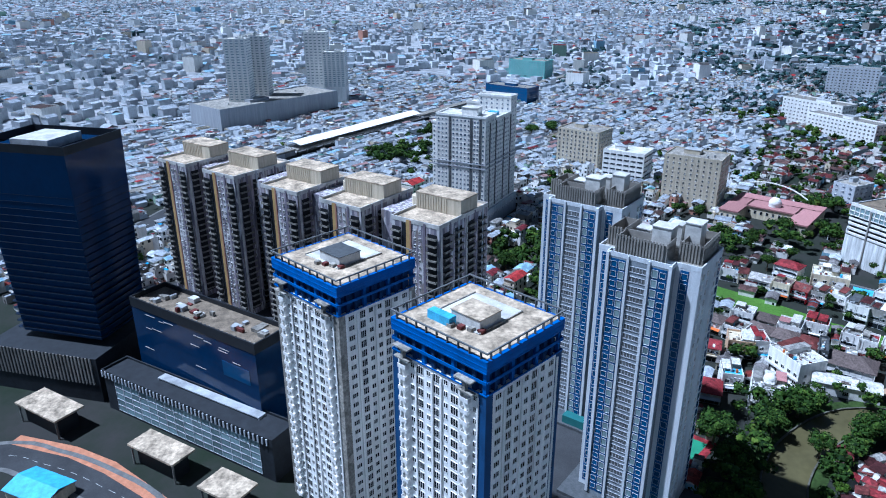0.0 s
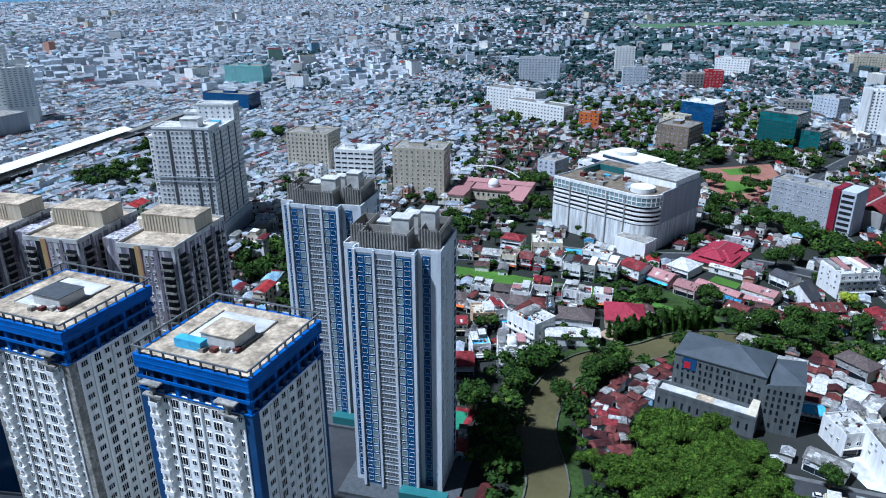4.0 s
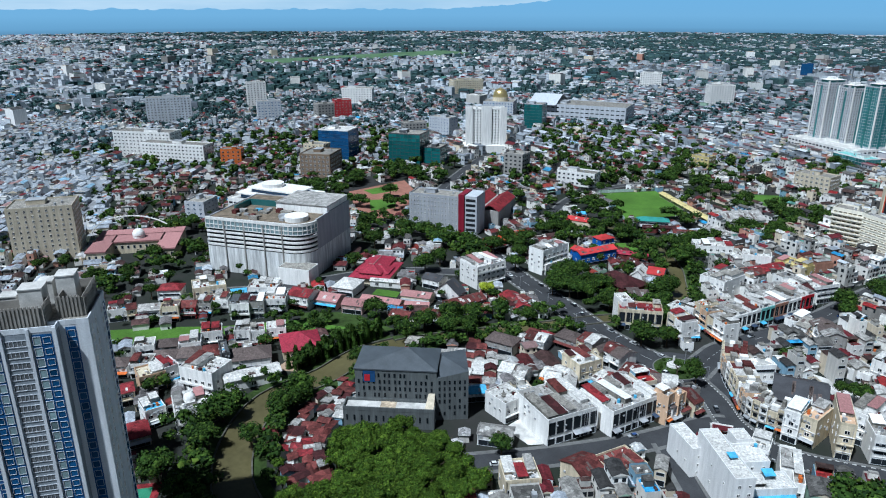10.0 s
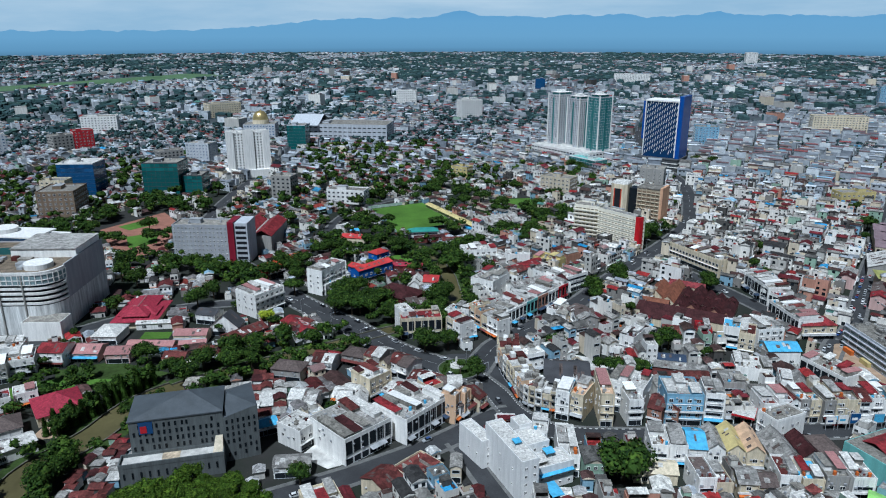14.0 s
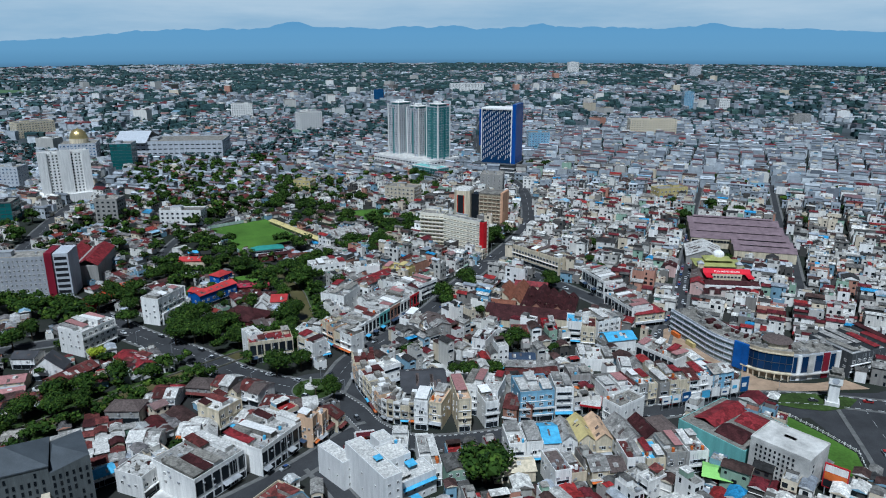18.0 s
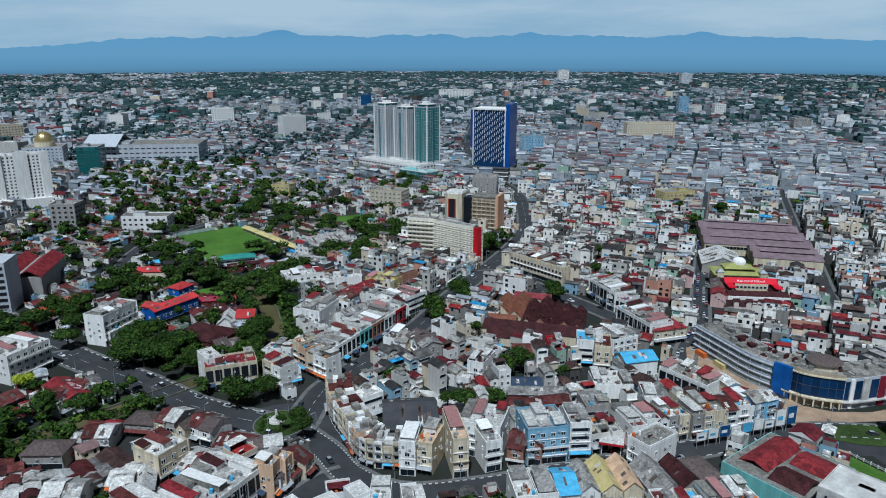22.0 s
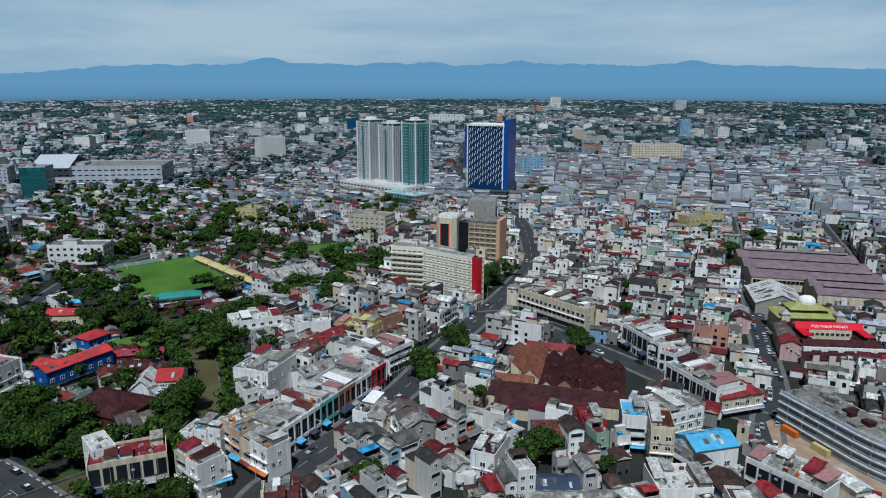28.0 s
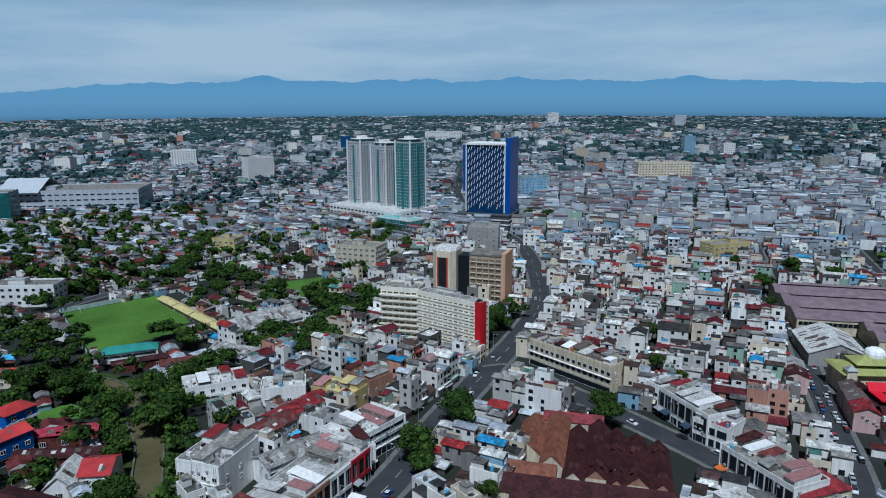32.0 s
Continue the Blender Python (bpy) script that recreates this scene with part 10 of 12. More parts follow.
def stuff_houses(name, label, x, y, w, d, ang, floors, pitched, kamp, windows, pale=None, hazed=None):
    """Many joined houses, their roofs and windows."""
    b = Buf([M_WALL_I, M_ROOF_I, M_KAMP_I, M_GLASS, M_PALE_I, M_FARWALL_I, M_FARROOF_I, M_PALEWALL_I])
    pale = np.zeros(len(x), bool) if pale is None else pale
    hazed = np.zeros(len(x), bool) if hazed is None else hazed
    sorts = ((~kamp & ~pale & ~hazed, 1), (kamp & ~pale & ~hazed, 2), (pale & ~hazed, 4), (hazed, 6))
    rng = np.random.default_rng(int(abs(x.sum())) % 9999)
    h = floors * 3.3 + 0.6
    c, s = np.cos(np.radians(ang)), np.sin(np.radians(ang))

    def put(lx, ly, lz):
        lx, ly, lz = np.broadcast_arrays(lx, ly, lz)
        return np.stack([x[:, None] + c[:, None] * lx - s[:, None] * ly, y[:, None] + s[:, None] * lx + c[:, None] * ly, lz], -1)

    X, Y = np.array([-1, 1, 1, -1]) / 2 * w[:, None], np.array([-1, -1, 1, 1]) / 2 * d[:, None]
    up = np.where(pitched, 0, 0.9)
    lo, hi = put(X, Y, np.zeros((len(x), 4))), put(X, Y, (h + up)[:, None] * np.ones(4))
    # distant plots get wall and roof colours with haze painted in
    soft = ~hazed & pale & (np.hypot(x, y) > 560)
    for which, mat in (((~soft & ~hazed, 0), (hazed, 5), (soft, 7)) if windows else ((hazed, 5), (~hazed, 7))):
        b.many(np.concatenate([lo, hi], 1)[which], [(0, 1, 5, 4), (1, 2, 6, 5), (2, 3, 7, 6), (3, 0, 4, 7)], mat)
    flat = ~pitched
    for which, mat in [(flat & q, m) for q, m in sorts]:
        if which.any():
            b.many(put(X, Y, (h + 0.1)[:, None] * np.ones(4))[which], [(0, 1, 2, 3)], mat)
    # sheds and stair heads on flat roofs
    k = flat & (rng.random(len(x)) < 0.75)
    if k.any() and windows:
        sw, sd, sx, sy = w * rng.uniform(0.35, 0.95, len(x)), d * rng.uniform(0.2, 0.5, len(x)), 0 * w, d * rng.uniform(-0.2, 0.25, len(x))
        SX, SY = np.array([-1, 1, 1, -1]) / 2 * sw[:, None] + sx[:, None], np.array([-1, -1, 1, 1]) / 2 * sd[:, None] + sy[:, None]
        a0, a1 = put(SX, SY, (h)[:, None] * np.ones(4)), put(SX, SY, (h + 2.5)[:, None] * np.ones(4))
        b.many(np.concatenate([a0, a1], 1)[k], [(0, 1, 5, 4), (1, 2, 6, 5), (2, 3, 7, 6), (3, 0, 4, 7)], 0)
        SX, SY = SX * 1.06, (SY - sy[:, None]) * 1.06 + sy[:, None]
        b.many(np.concatenate([put(SX, SY, (h + 2.5)[:, None] * np.ones(4)), put(SX, SY, (h + 2.65)[:, None] * np.ones(4))], 1)[k], [(0, 1, 5, 4), (1, 2, 6, 5), (2, 3, 7, 6), (3, 0, 4, 7), (4, 5, 6, 7)], 1)
    # pitched roofs, the ridge along the longer side
    along = w > d
    rise = 0.22 * np.minimum(w, d)
    o = 0.5
    ex, ey = w / 2 + o, d / 2 + o
    rx, ry = np.where(along, ex, 0), np.where(along, 0, ey)
    PX = np.stack([-ex, ex, ex, -ex, -rx, rx], 1)
    PY = np.stack([-ey, -ey, ey, ey, -ry, ry], 1)
    PZ = np.stack([h, h, h, h, h + rise, h + rise], 1)
    V = put(PX, PY, PZ)
    for which, mat in [(pitched & q, m) for q, m in sorts]:
        q = which & along
        b.many(V[q], [(0, 1, 5, 4), (2, 3, 4, 5)], mat)
        q = which & ~along
        b.many(V[q], [(1, 2, 5, 4), (3, 0, 4, 5)], mat)
        if (which & along).any():
            b.many(V[which & along][:, [1, 2, 5, 3, 0, 4]], [(0, 1, 2), (3, 4, 5)], 0)
        if (which & ~along).any():
            b.many(V[which & ~along][:, [0, 1, 4, 2, 3, 5]], [(0, 1, 2), (3, 4, 5)], 0)
    if windows:
        near = np.hypot(x, y) < 640
        for f in range(0, 4):
            for face in range(4):
                span = w if face % 2 == 0 else d
                sd = -1 if face in (0, 3) else 1
                for j in range(3):
                    n = np.maximum(1, np.minimum(3, np.floor(span / (2.2 if face % 2 == 0 else 3.6))))
                    keep = near & (floors > f + 0.75) & (j < n) & (rng.random(len(x)) < (0.8 if f else 0.45))
                    m = ((j + 0.5) / n - 0.5) * span
                    z = f * 3.3 + (1.0 if f else 0.2)
                    ww = rng.choice([0.5, 0.7, 0.95], len(x))
                    tall = rng.choice([1.2, 1.6, 2.0], len(x))
                    along = np.stack([m - ww, m + ww, m + ww, m - ww], 1)
                    out = np.repeat((sd * ((d if face % 2 == 0 else w) / 2 + 0.05))[:, None], 4, 1)
                    WX, WY = (along, out) if face % 2 == 0 else (out, along)
                    WZ = np.stack([z + 0 * tall, z + 0 * tall, z + tall, z + tall], 1)
                    b.many(put(WX, WY, WZ)[keep], [(0, 1, 2, 3)], 3)
    return whole(name, b, label, "houses", "stuff")


def town():
    x, y, w, d, ang, lf = lots()
    rng = np.random.default_rng(11)
    wood = (x < -85) & (x > -340) & (y > 15) & (y < 490)
    kamp = (lf > 0.5) | (wood & (rng.random(len(x)) < 0.75)) | (rng.random(len(x)) < 0.1) | ((x < -90) & (y < 60) & (x > -190))
    floors = np.where(kamp, rng.choice([1, 2], len(x), p=[0.75, 0.25]), np.where((x > -110) & (y > 60), rng.choice([1, 2, 3, 4], len(x), p=[0.10, 0.40, 0.38, 0.12]), rng.choice([1, 2, 3, 4], len(x), p=[0.2, 0.55, 0.22, 0.03])))
    pitched = rng.random(len(x)) < np.where(kamp, 0.88, 0.6)
    near = np.argsort(np.hypot(x + 20, (y - 110) * 0.9))[:80]
    mask = np.zeros(len(x), bool)
    mask[near] = True
    for i in near:
        house(x[i], y[i], w[i], d[i], ang[i], int(floors[i]), bool(pitched[i]), random.Random(int(i)), bool(kamp[i]))
    # each plot steps down to a lower rear part, and some to a yard shed
    far = ~mask
    cut = rng.uniform(0.42, 0.68, len(x))
    turn = np.where(rng.random(len(x)) < 0.5, 1, -1)
    a = np.radians(ang)
    d1, d2 = d * cut, d * (1 - cut) - 0.1
    o1, o2 = -turn * (d - d1) / 2, turn * (d - d2) / 2
    deep = far & (rng.random(len(x)) < 0.93) & (np.hypot(x, y) < 620)
    d1, o1 = np.where(deep | ~far, d1, d), np.where(deep | ~far, o1, 0)
    fx = np.concatenate([x - np.sin(a) * o1, (x - np.sin(a) * o2)[deep]])
    fy = np.concatenate([y + np.cos(a) * o1, (y + np.cos(a) * o2)[deep]])
    low = np.maximum(0.75, floors - rng.choice([0.4, 1.0, 1.3], len(x)))
    fw = np.concatenate([w, (w * rng.uniform(0.8, 1.0, len(x)))[deep]])
    fp = np.concatenate([pitched, (rng.random(len(x)) < 0.6)[deep]])
    ff = np.concatenate([floors, low[deep]])
    fd, fa_, fk = np.concatenate([d1, d2[deep]]), np.concatenate([ang, ang[deep]]), np.concatenate([kamp, kamp[deep]])
    near_one = np.concatenate([mask, np.zeros(deep.sum(), bool)])
    more = infill(x, y, w, d, ang)
    green = leafy(more[:, 0], more[:, 1])
    more = more[rng.random(len(more)) > np.clip(green * 1.3 + 0.45 * (more[:, 0] < -85), 0.05, 0.85)]
    m = len(more)
    fx, fy, fw, fd, fa_ = (np.concatenate([p, q]) for p, q in zip((fx, fy, fw, fd, fa_), more.T))
    ff = np.concatenate([ff, np.where(more[:, 0] < -85, rng.choice([0.7, 0.9, 1.0], m), rng.choice([0.7, 1.0, 1.6, 2.0, 2.6], m))])
    fp, fk, near_one = np.concatenate([fp, rng.random(m) < 0.6]), np.concatenate([fk, rng.random(m) < np.where(more[:, 0] < -85, 0.85, 0.3)]), np.concatenate([near_one, np.zeros(m, bool)])
    x, y, w, d, ang, floors, pitched, kamp, mask = fx, fy, fw, fd, fa_, ff, fp, fk, near_one
    floors = floors - rng.uniform(0, 0.18, len(x))
    dist = np.hypot(x, y)
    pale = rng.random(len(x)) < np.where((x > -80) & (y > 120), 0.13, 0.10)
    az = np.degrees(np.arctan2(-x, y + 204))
    # haze-toned palettes are picked by distance and bearing
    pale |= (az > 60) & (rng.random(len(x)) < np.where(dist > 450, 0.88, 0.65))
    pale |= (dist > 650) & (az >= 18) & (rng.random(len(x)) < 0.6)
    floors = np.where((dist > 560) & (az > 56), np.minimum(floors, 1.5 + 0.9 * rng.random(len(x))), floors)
    hazed = (dist > 560) & (az < 56) & (rng.random(len(x)) < np.clip((dist - 420) / 450, 0, 0.85) * np.where(az < 20, 1.1, 0.5))
    q = ~mask & (dist < 500)
    roof_clutter(x[q], y[q], w[q], d[q], ang[q], floors[q], pitched[q], floors[q] > 1.4)
    for name, q in (("town_houses", ~mask & (dist < 520)), ("outer_houses", ~mask & (dist >= 520))):
        stuff_houses(name, "crowd of small white and grey houses with tin roofs", x[q], y[q], w[q], d[q], ang[q], floors[q], pitched[q], kamp[q], True, pale[q], hazed[q])


def roof_clutter(x, y, w, d, ang, floors, pitched, front):
    """Tanks, boxes and units on the flat decks, and ledges between the storeys of the fronts."""
    rng = np.random.default_rng(91)
    b = Buf([M_WALL_I, M_ROOF_I, M_TIN])
    box = [(0, 1, 5, 4), (1, 2, 6, 5), (2, 3, 7, 6), (3, 0, 4, 7), (4, 5, 6, 7)]
    c, s = np.cos(np.radians(ang)), np.sin(np.radians(ang))

    def put(sel, u0, u1, v0, v1, z0, z1, mat, faces=box):
        U, V = np.stack([u0, u1, u1, u0], 1), np.stack([v0, v0, v1, v1], 1)
        U, V = np.concatenate([U, U], 1), np.concatenate([V, V], 1)
        Z = np.stack([z0] * 4 + [z1] * 4, 1)
        C, S = c[sel][:, None], s[sel][:, None]
        b.many(np.stack([x[sel][:, None] + C * U - S * V, y[sel][:, None] + S * U + C * V, Z], -1), faces, mat)

    flat = np.where(~pitched & (w > 3.5))[0]
    for k in range(4):
        sel = flat[rng.random(len(flat)) < 0.75]
        n = len(sel)
        u, v = rng.uniform(-0.36, 0.36, n) * w[sel], rng.uniform(-0.42, 0.3, n) * d[sel]
        e, f, h = rng.uniform(0.25, 0.9, n), rng.uniform(0.25, 0.9, n), floors[sel] * 3.3 + 0.65
        put(sel, u - e, u + e, v - f, v + f, h, h + rng.uniform(0.4, 1.7, n), (0, 2, 1, 0)[k])
    for k in (1, 2):
        sel = np.where(front & (floors > k + 0.4) & (rng.random(len(x)) < 0.7))[0]
        n = len(sel)
        out = rng.choice([0.3, 0.7, 1.1], n)
        z = k * 3.3 + rng.uniform(-0.1, 0.3, n)
        put(sel, -w[sel] / 2, w[sel] / 2, -d[sel] / 2 - out, -d[sel] / 2, z, z + 0.18, k - 1)
    sel = np.where(front & (rng.random(len(x)) < 0.4))[0]
    n = len(sel)
    put(sel, -w[sel] / 2, w[sel] / 2, -d[sel] / 2 - 1.7, -d[sel] / 2, np.full(n, 2.6), np.full(n, 2.75), 1)
    return whole("roof_clutter", b, "tanks, boxes and ledges on crowded house roofs", "roof clutter", "stuff")


def infill(x, y, w, d, ang):
    """Small sheds and houses that fill the gaps between the plots of the inner town."""
    rng = np.random.default_rng(77)
    X0, Y0, NX, NY = -300, -80, 640, 700
    gx, gy = np.meshgrid(np.arange(NX) + X0 + 0.5, np.arange(NY) + Y0 + 0.5, indexing="ij")
    fx, fy = gx.ravel(), gy.ravel()
    ok = free(fx, fy, 0.6)
    full = ~ok.reshape(NX, NY)
    for a, b, ww, dd, t in zip(x, y, w, d, ang):
        r = 0.5 * math.hypot(ww, dd) + 1
        i0, i1, j0, j1 = int(a - r - X0), int(a + r - X0) + 1, int(b - r - Y0), int(b + r - Y0) + 1
        if i0 < 0 or j0 < 0 or i1 >= NX or j1 >= NY:
            continue
        c, s = math.cos(radians(t)), math.sin(radians(t))
        lx, ly = gx[i0:i1, j0:j1] - a, gy[i0:i1, j0:j1] - b
        full[i0:i1, j0:j1] |= (abs(lx * c + ly * s) < ww / 2) & (abs(-lx * s + ly * c) < dd / 2)
    out = []
    for size in (9, 7, 5, 4):
        for _ in range(9000 if size > 5 else 14000):
            i, j = rng.integers(8, NX - 16), rng.integers(8, NY - 16)
            e = size + int(rng.integers(0, 3))
            if full[i : i + size, j : j + e].any():
                continue
            full[i : i + size, j : j + e] = True
            k = int(np.argmin((BL[:, 0] - i - X0) ** 2 + (BL[:, 1] - j - Y0) ** 2))
            t = BL[k, 2]
            out.append((i + X0 + size / 2, j + Y0 + e / 2, size * 0.98, e * 0.98, t if size < 6 else t + rng.normal(0, 4)))
    return np.array(out)


def green_far(x, y):
    """The share of tree cover over the far town."""
    n = np.array([0.6 * noise.noise(Vector((p * 0.0022, q * 0.0022, 7.7))) + 0.6 * noise.noise(Vector((p * 0.007, q * 0.007, 2.2))) for p, q in zip(x, y)])
    az = np.degrees(np.arctan2(-x, y + 200))
    west = np.clip((az - 52) / 22, 0, 1)
    far = np.hypot(x, y + 200)
    n += 0.45 * np.exp(-(((far - 1750) / 260) ** 2)) * (az > 6) * (az < 50) + 0.06 * np.clip((far - 2100) / 600, 0, 1) * (az < 40)
    return np.clip(0.44 - 0.06 * np.clip((az - 14) / 12, 0, 1) + 0.75 * n - 0.5 * west, 0.0, 0.97), west


def far_town():
    """The carpet of houses out to the horizon."""
    rng = np.random.default_rng(21)
    n = 50000
    r = 700 + 4050 * rng.uniform(0, 1, n) ** 0.62
    a = np.radians(rng.uniform(-38, 124, n))
    x, y = -r * np.sin(a), r * np.cos(a) - 150
    nearest = np.min(np.hypot(x[:, None] - BL[:, 0], y[:, None] - BL[:, 1]), 1)
    keep = nearest > 185
    x, y, r = x[keep], y[keep], r[keep]
    g, west = green_far(x, y)
    keep = rng.random(len(x)) > g
    x, y, r, g, west = x[keep], y[keep], r[keep], g[keep], west[keep]
    ok = ~open_land(x, y)
    for cx, cy, c, s, hw, hd in TAKEN:
        ok &= np.hypot(x - cx, y - cy) > max(hw, hd)
    x, y, r, g, west = x[ok], y[ok], r[ok], g[ok], west[ok]
    w, d = rng.uniform(7, 13, len(x)) * (1 + r / 14000), rng.uniform(9, 18, len(x)) * (1 + r / 14000)
    ang = np.array([90 * noise.noise(Vector((p * 0.002, q * 0.002, 1.1))) for p, q in zip(x, y)]) + 40
    floors = rng.choice([1, 2, 3, 4], len(x), p=[0.32, 0.4, 0.22, 0.06])
    floors = np.where(r > 2200, np.minimum(floors, rng.choice([1, 2], len(x))), floors)
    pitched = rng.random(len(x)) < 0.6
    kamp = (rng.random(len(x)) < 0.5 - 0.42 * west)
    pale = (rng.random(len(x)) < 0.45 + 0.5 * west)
    stuff_houses("far_houses", "carpet of far houses in colours paled by haze", x, y, w, d, ang, floors, pitched, kamp, False, pale, rng.random(len(x)) < (1 - west) * np.where(np.degrees(np.arctan2(-x, y + 200)) < 18, 0.85, 0.16))
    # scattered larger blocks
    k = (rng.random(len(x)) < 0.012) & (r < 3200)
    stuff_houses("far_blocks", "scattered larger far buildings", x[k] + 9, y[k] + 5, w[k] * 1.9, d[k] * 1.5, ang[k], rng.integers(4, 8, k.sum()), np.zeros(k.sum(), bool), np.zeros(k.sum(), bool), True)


# ---- trees ----
def lump(rng):
    """Corners and faces of a small uneven ball."""
    g = (1 + 5**0.5) / 2
    v = np.array([(-1, g, 0), (1, g, 0), (-1, -g, 0), (1, -g, 0), (0, -1, g), (0, 1, g), (0, -1, -g), (0, 1, -g), (g, 0, -1), (g, 0, 1), (-g, 0, -1), (-g, 0, 1)]) / math.hypot(1, g)
    f = [(0, 11, 5), (0, 5, 1), (0, 1, 7), (0, 7, 10), (0, 10, 11), (1, 5, 9), (5, 11, 4), (11, 10, 2), (10, 7, 6), (7, 1, 8), (3, 9, 4), (3, 4, 2), (3, 2, 6), (3, 6, 8), (3, 8, 9), (4, 9, 5), (2, 4, 11), (6, 2, 10), (8, 6, 7), (9, 8, 1)]
    return v, f


def crown_mesh(name, seed, mat, n=1150, leaf=0.117, flat=0.75):
    """A crown of unit radius: clumps of small leaf blades with gaps between them."""
    rng = np.random.default_rng(seed)
    k = 19
    c = rng.normal(size=(k, 3))
    c /= np.linalg.norm(c, axis=1)[:, None]
    c *= rng.uniform(0.35, 0.72, k)[:, None]
    c[:, 2] = abs(c[:, 2]) * flat
    rad = rng.uniform(0.24, 0.40, k)
    which = rng.integers(0, k, n * 3)
    dirs = rng.normal(size=(n * 3, 3))
    dirs /= np.linalg.norm(dirs, axis=1)[:, None]
    p = c[which] + dirs * (rad[which] * rng.uniform(0.75, 1.05, n * 3))[:, None]
    deep = np.min(np.linalg.norm(p[:, None] - c[None], axis=2) / rad[None], 1)
    p = p[deep > 0.7][:n]
    dirs = dirs[deep > 0.7][:n]
    tilt = dirs + rng.normal(size=p.shape) * 0.45
    tilt /= np.linalg.norm(tilt, axis=1)[:, None]
    side = np.cross(tilt, rng.normal(size=p.shape))
    side /= np.linalg.norm(side, axis=1)[:, None]
    other = np.cross(tilt, side)
    size = rng.uniform(0.5, 1.0, len(p))[:, None] * leaf * 0.5
    v = np.stack([p - side * size - other * size * 0.7, p + side * size - other * size * 0.5, p + side * size * 0.6 + other * size + tilt * size * 0.3, p - side * size * 0.8 + other * size * 0.8], 1)
    b = Buf([mat])
    b.many(v, [(0, 1, 2, 3)], 0)
    # lumpy inner masses that close the middle of each clump
    ico, tri = lump(rng)
    cores = c[:, None] * 0.96 + ico[None] * rad[:, None, None] * 0.68 * rng.uniform(0.8, 1.15, (k, len(ico), 1))
    b.many(cores, tri, 0)
    return b.mesh(name), b


CROWNS = [crown_mesh("crown", s, M_LEAF) for s in range(6)]
BRIGHT_CROWNS = [crown_mesh("crown", s, M_BRIGHT) for s in range(20, 24)]
CROWN_Y = crown_mesh("crown", 42, M_LEAFY)
_t = Buf([M_BARK])
_t.tube(0, 0, 0, 0.55, 0.05, 0.03, 0, 8)
for _k in range(4):
    _a = _k * 1.6
    _t.add([(0.02, 0, 0.42), (-0.02, 0, 0.42), (0.45 * math.cos(_a), 0.45 * math.sin(_a), 0.85), (0, 0.02, 0.46)], [(0, 1, 2), (1, 3, 2), (3, 0, 2)])
TRUNK = _t.mesh("trunk")


def tree(x, y, r, h, mesh, label="broad dense green street tree", squash=0.85):
    rr = random.Random(int(x * 13 + y * 7))
    root = thing("tree", x, y, rr.uniform(0, 360), label, "tree", "town trees")
    t = part("trunk", TRUNK, root)
    t.scale = (h * 0.8, h * 0.8, h)
    c = part("crown", mesh, root)
    c.location = (0, 0, h - r * 0.72 * squash)
    c.scale = (r, r * rr.uniform(0.85, 1.1), r * squash)
    return root


def cypress_mesh():
    """A slim cone of dark upright sprays."""
    rng = np.random.default_rng(61)
    n = 260
    z = rng.uniform(0.06, 1, n)
    a = rng.uniform(0, 6.28, n)
    q = 0.17 * (1.04 - z) ** 0.7 * rng.uniform(0.8, 1.15, n)
    p = np.stack([q * np.cos(a), q * np.sin(a), z], 1)
    out = np.stack([np.cos(a), np.sin(a), 0 * a], 1)
    side = np.stack([-np.sin(a), np.cos(a), 0 * a], 1)
    e = rng.uniform(0.012, 0.03, n)[:, None]
    v = np.stack([p - side * e, p + side * e, p + side * e * 0.4 + out * e + [0, 0, 0.08], p - side * e * 0.5 + out * e + [0, 0, 0.07]], 1)
    b = Buf([M_LEAF])
    b.many(v, [(0, 1, 2, 3)], 0)
    b.tube(0, 0, 0.05, 0.96, 0.15, 0.01, 0, 9)
    return b.mesh("crown")


def cypress(x, y, h):
    root = thing("cypress", x, y, x * 40 % 360, "slim dark green cypress on the river bank", "tree", "cypress row")
    t = part("trunk", TRUNK, root)
    t.scale = (h * 0.3, h * 0.3, h * 0.3)
    c = part("crown", CYPRESS, root)
    c.scale = (h * 1.1, h * 1.1, h)


CYPRESS = cypress_mesh()


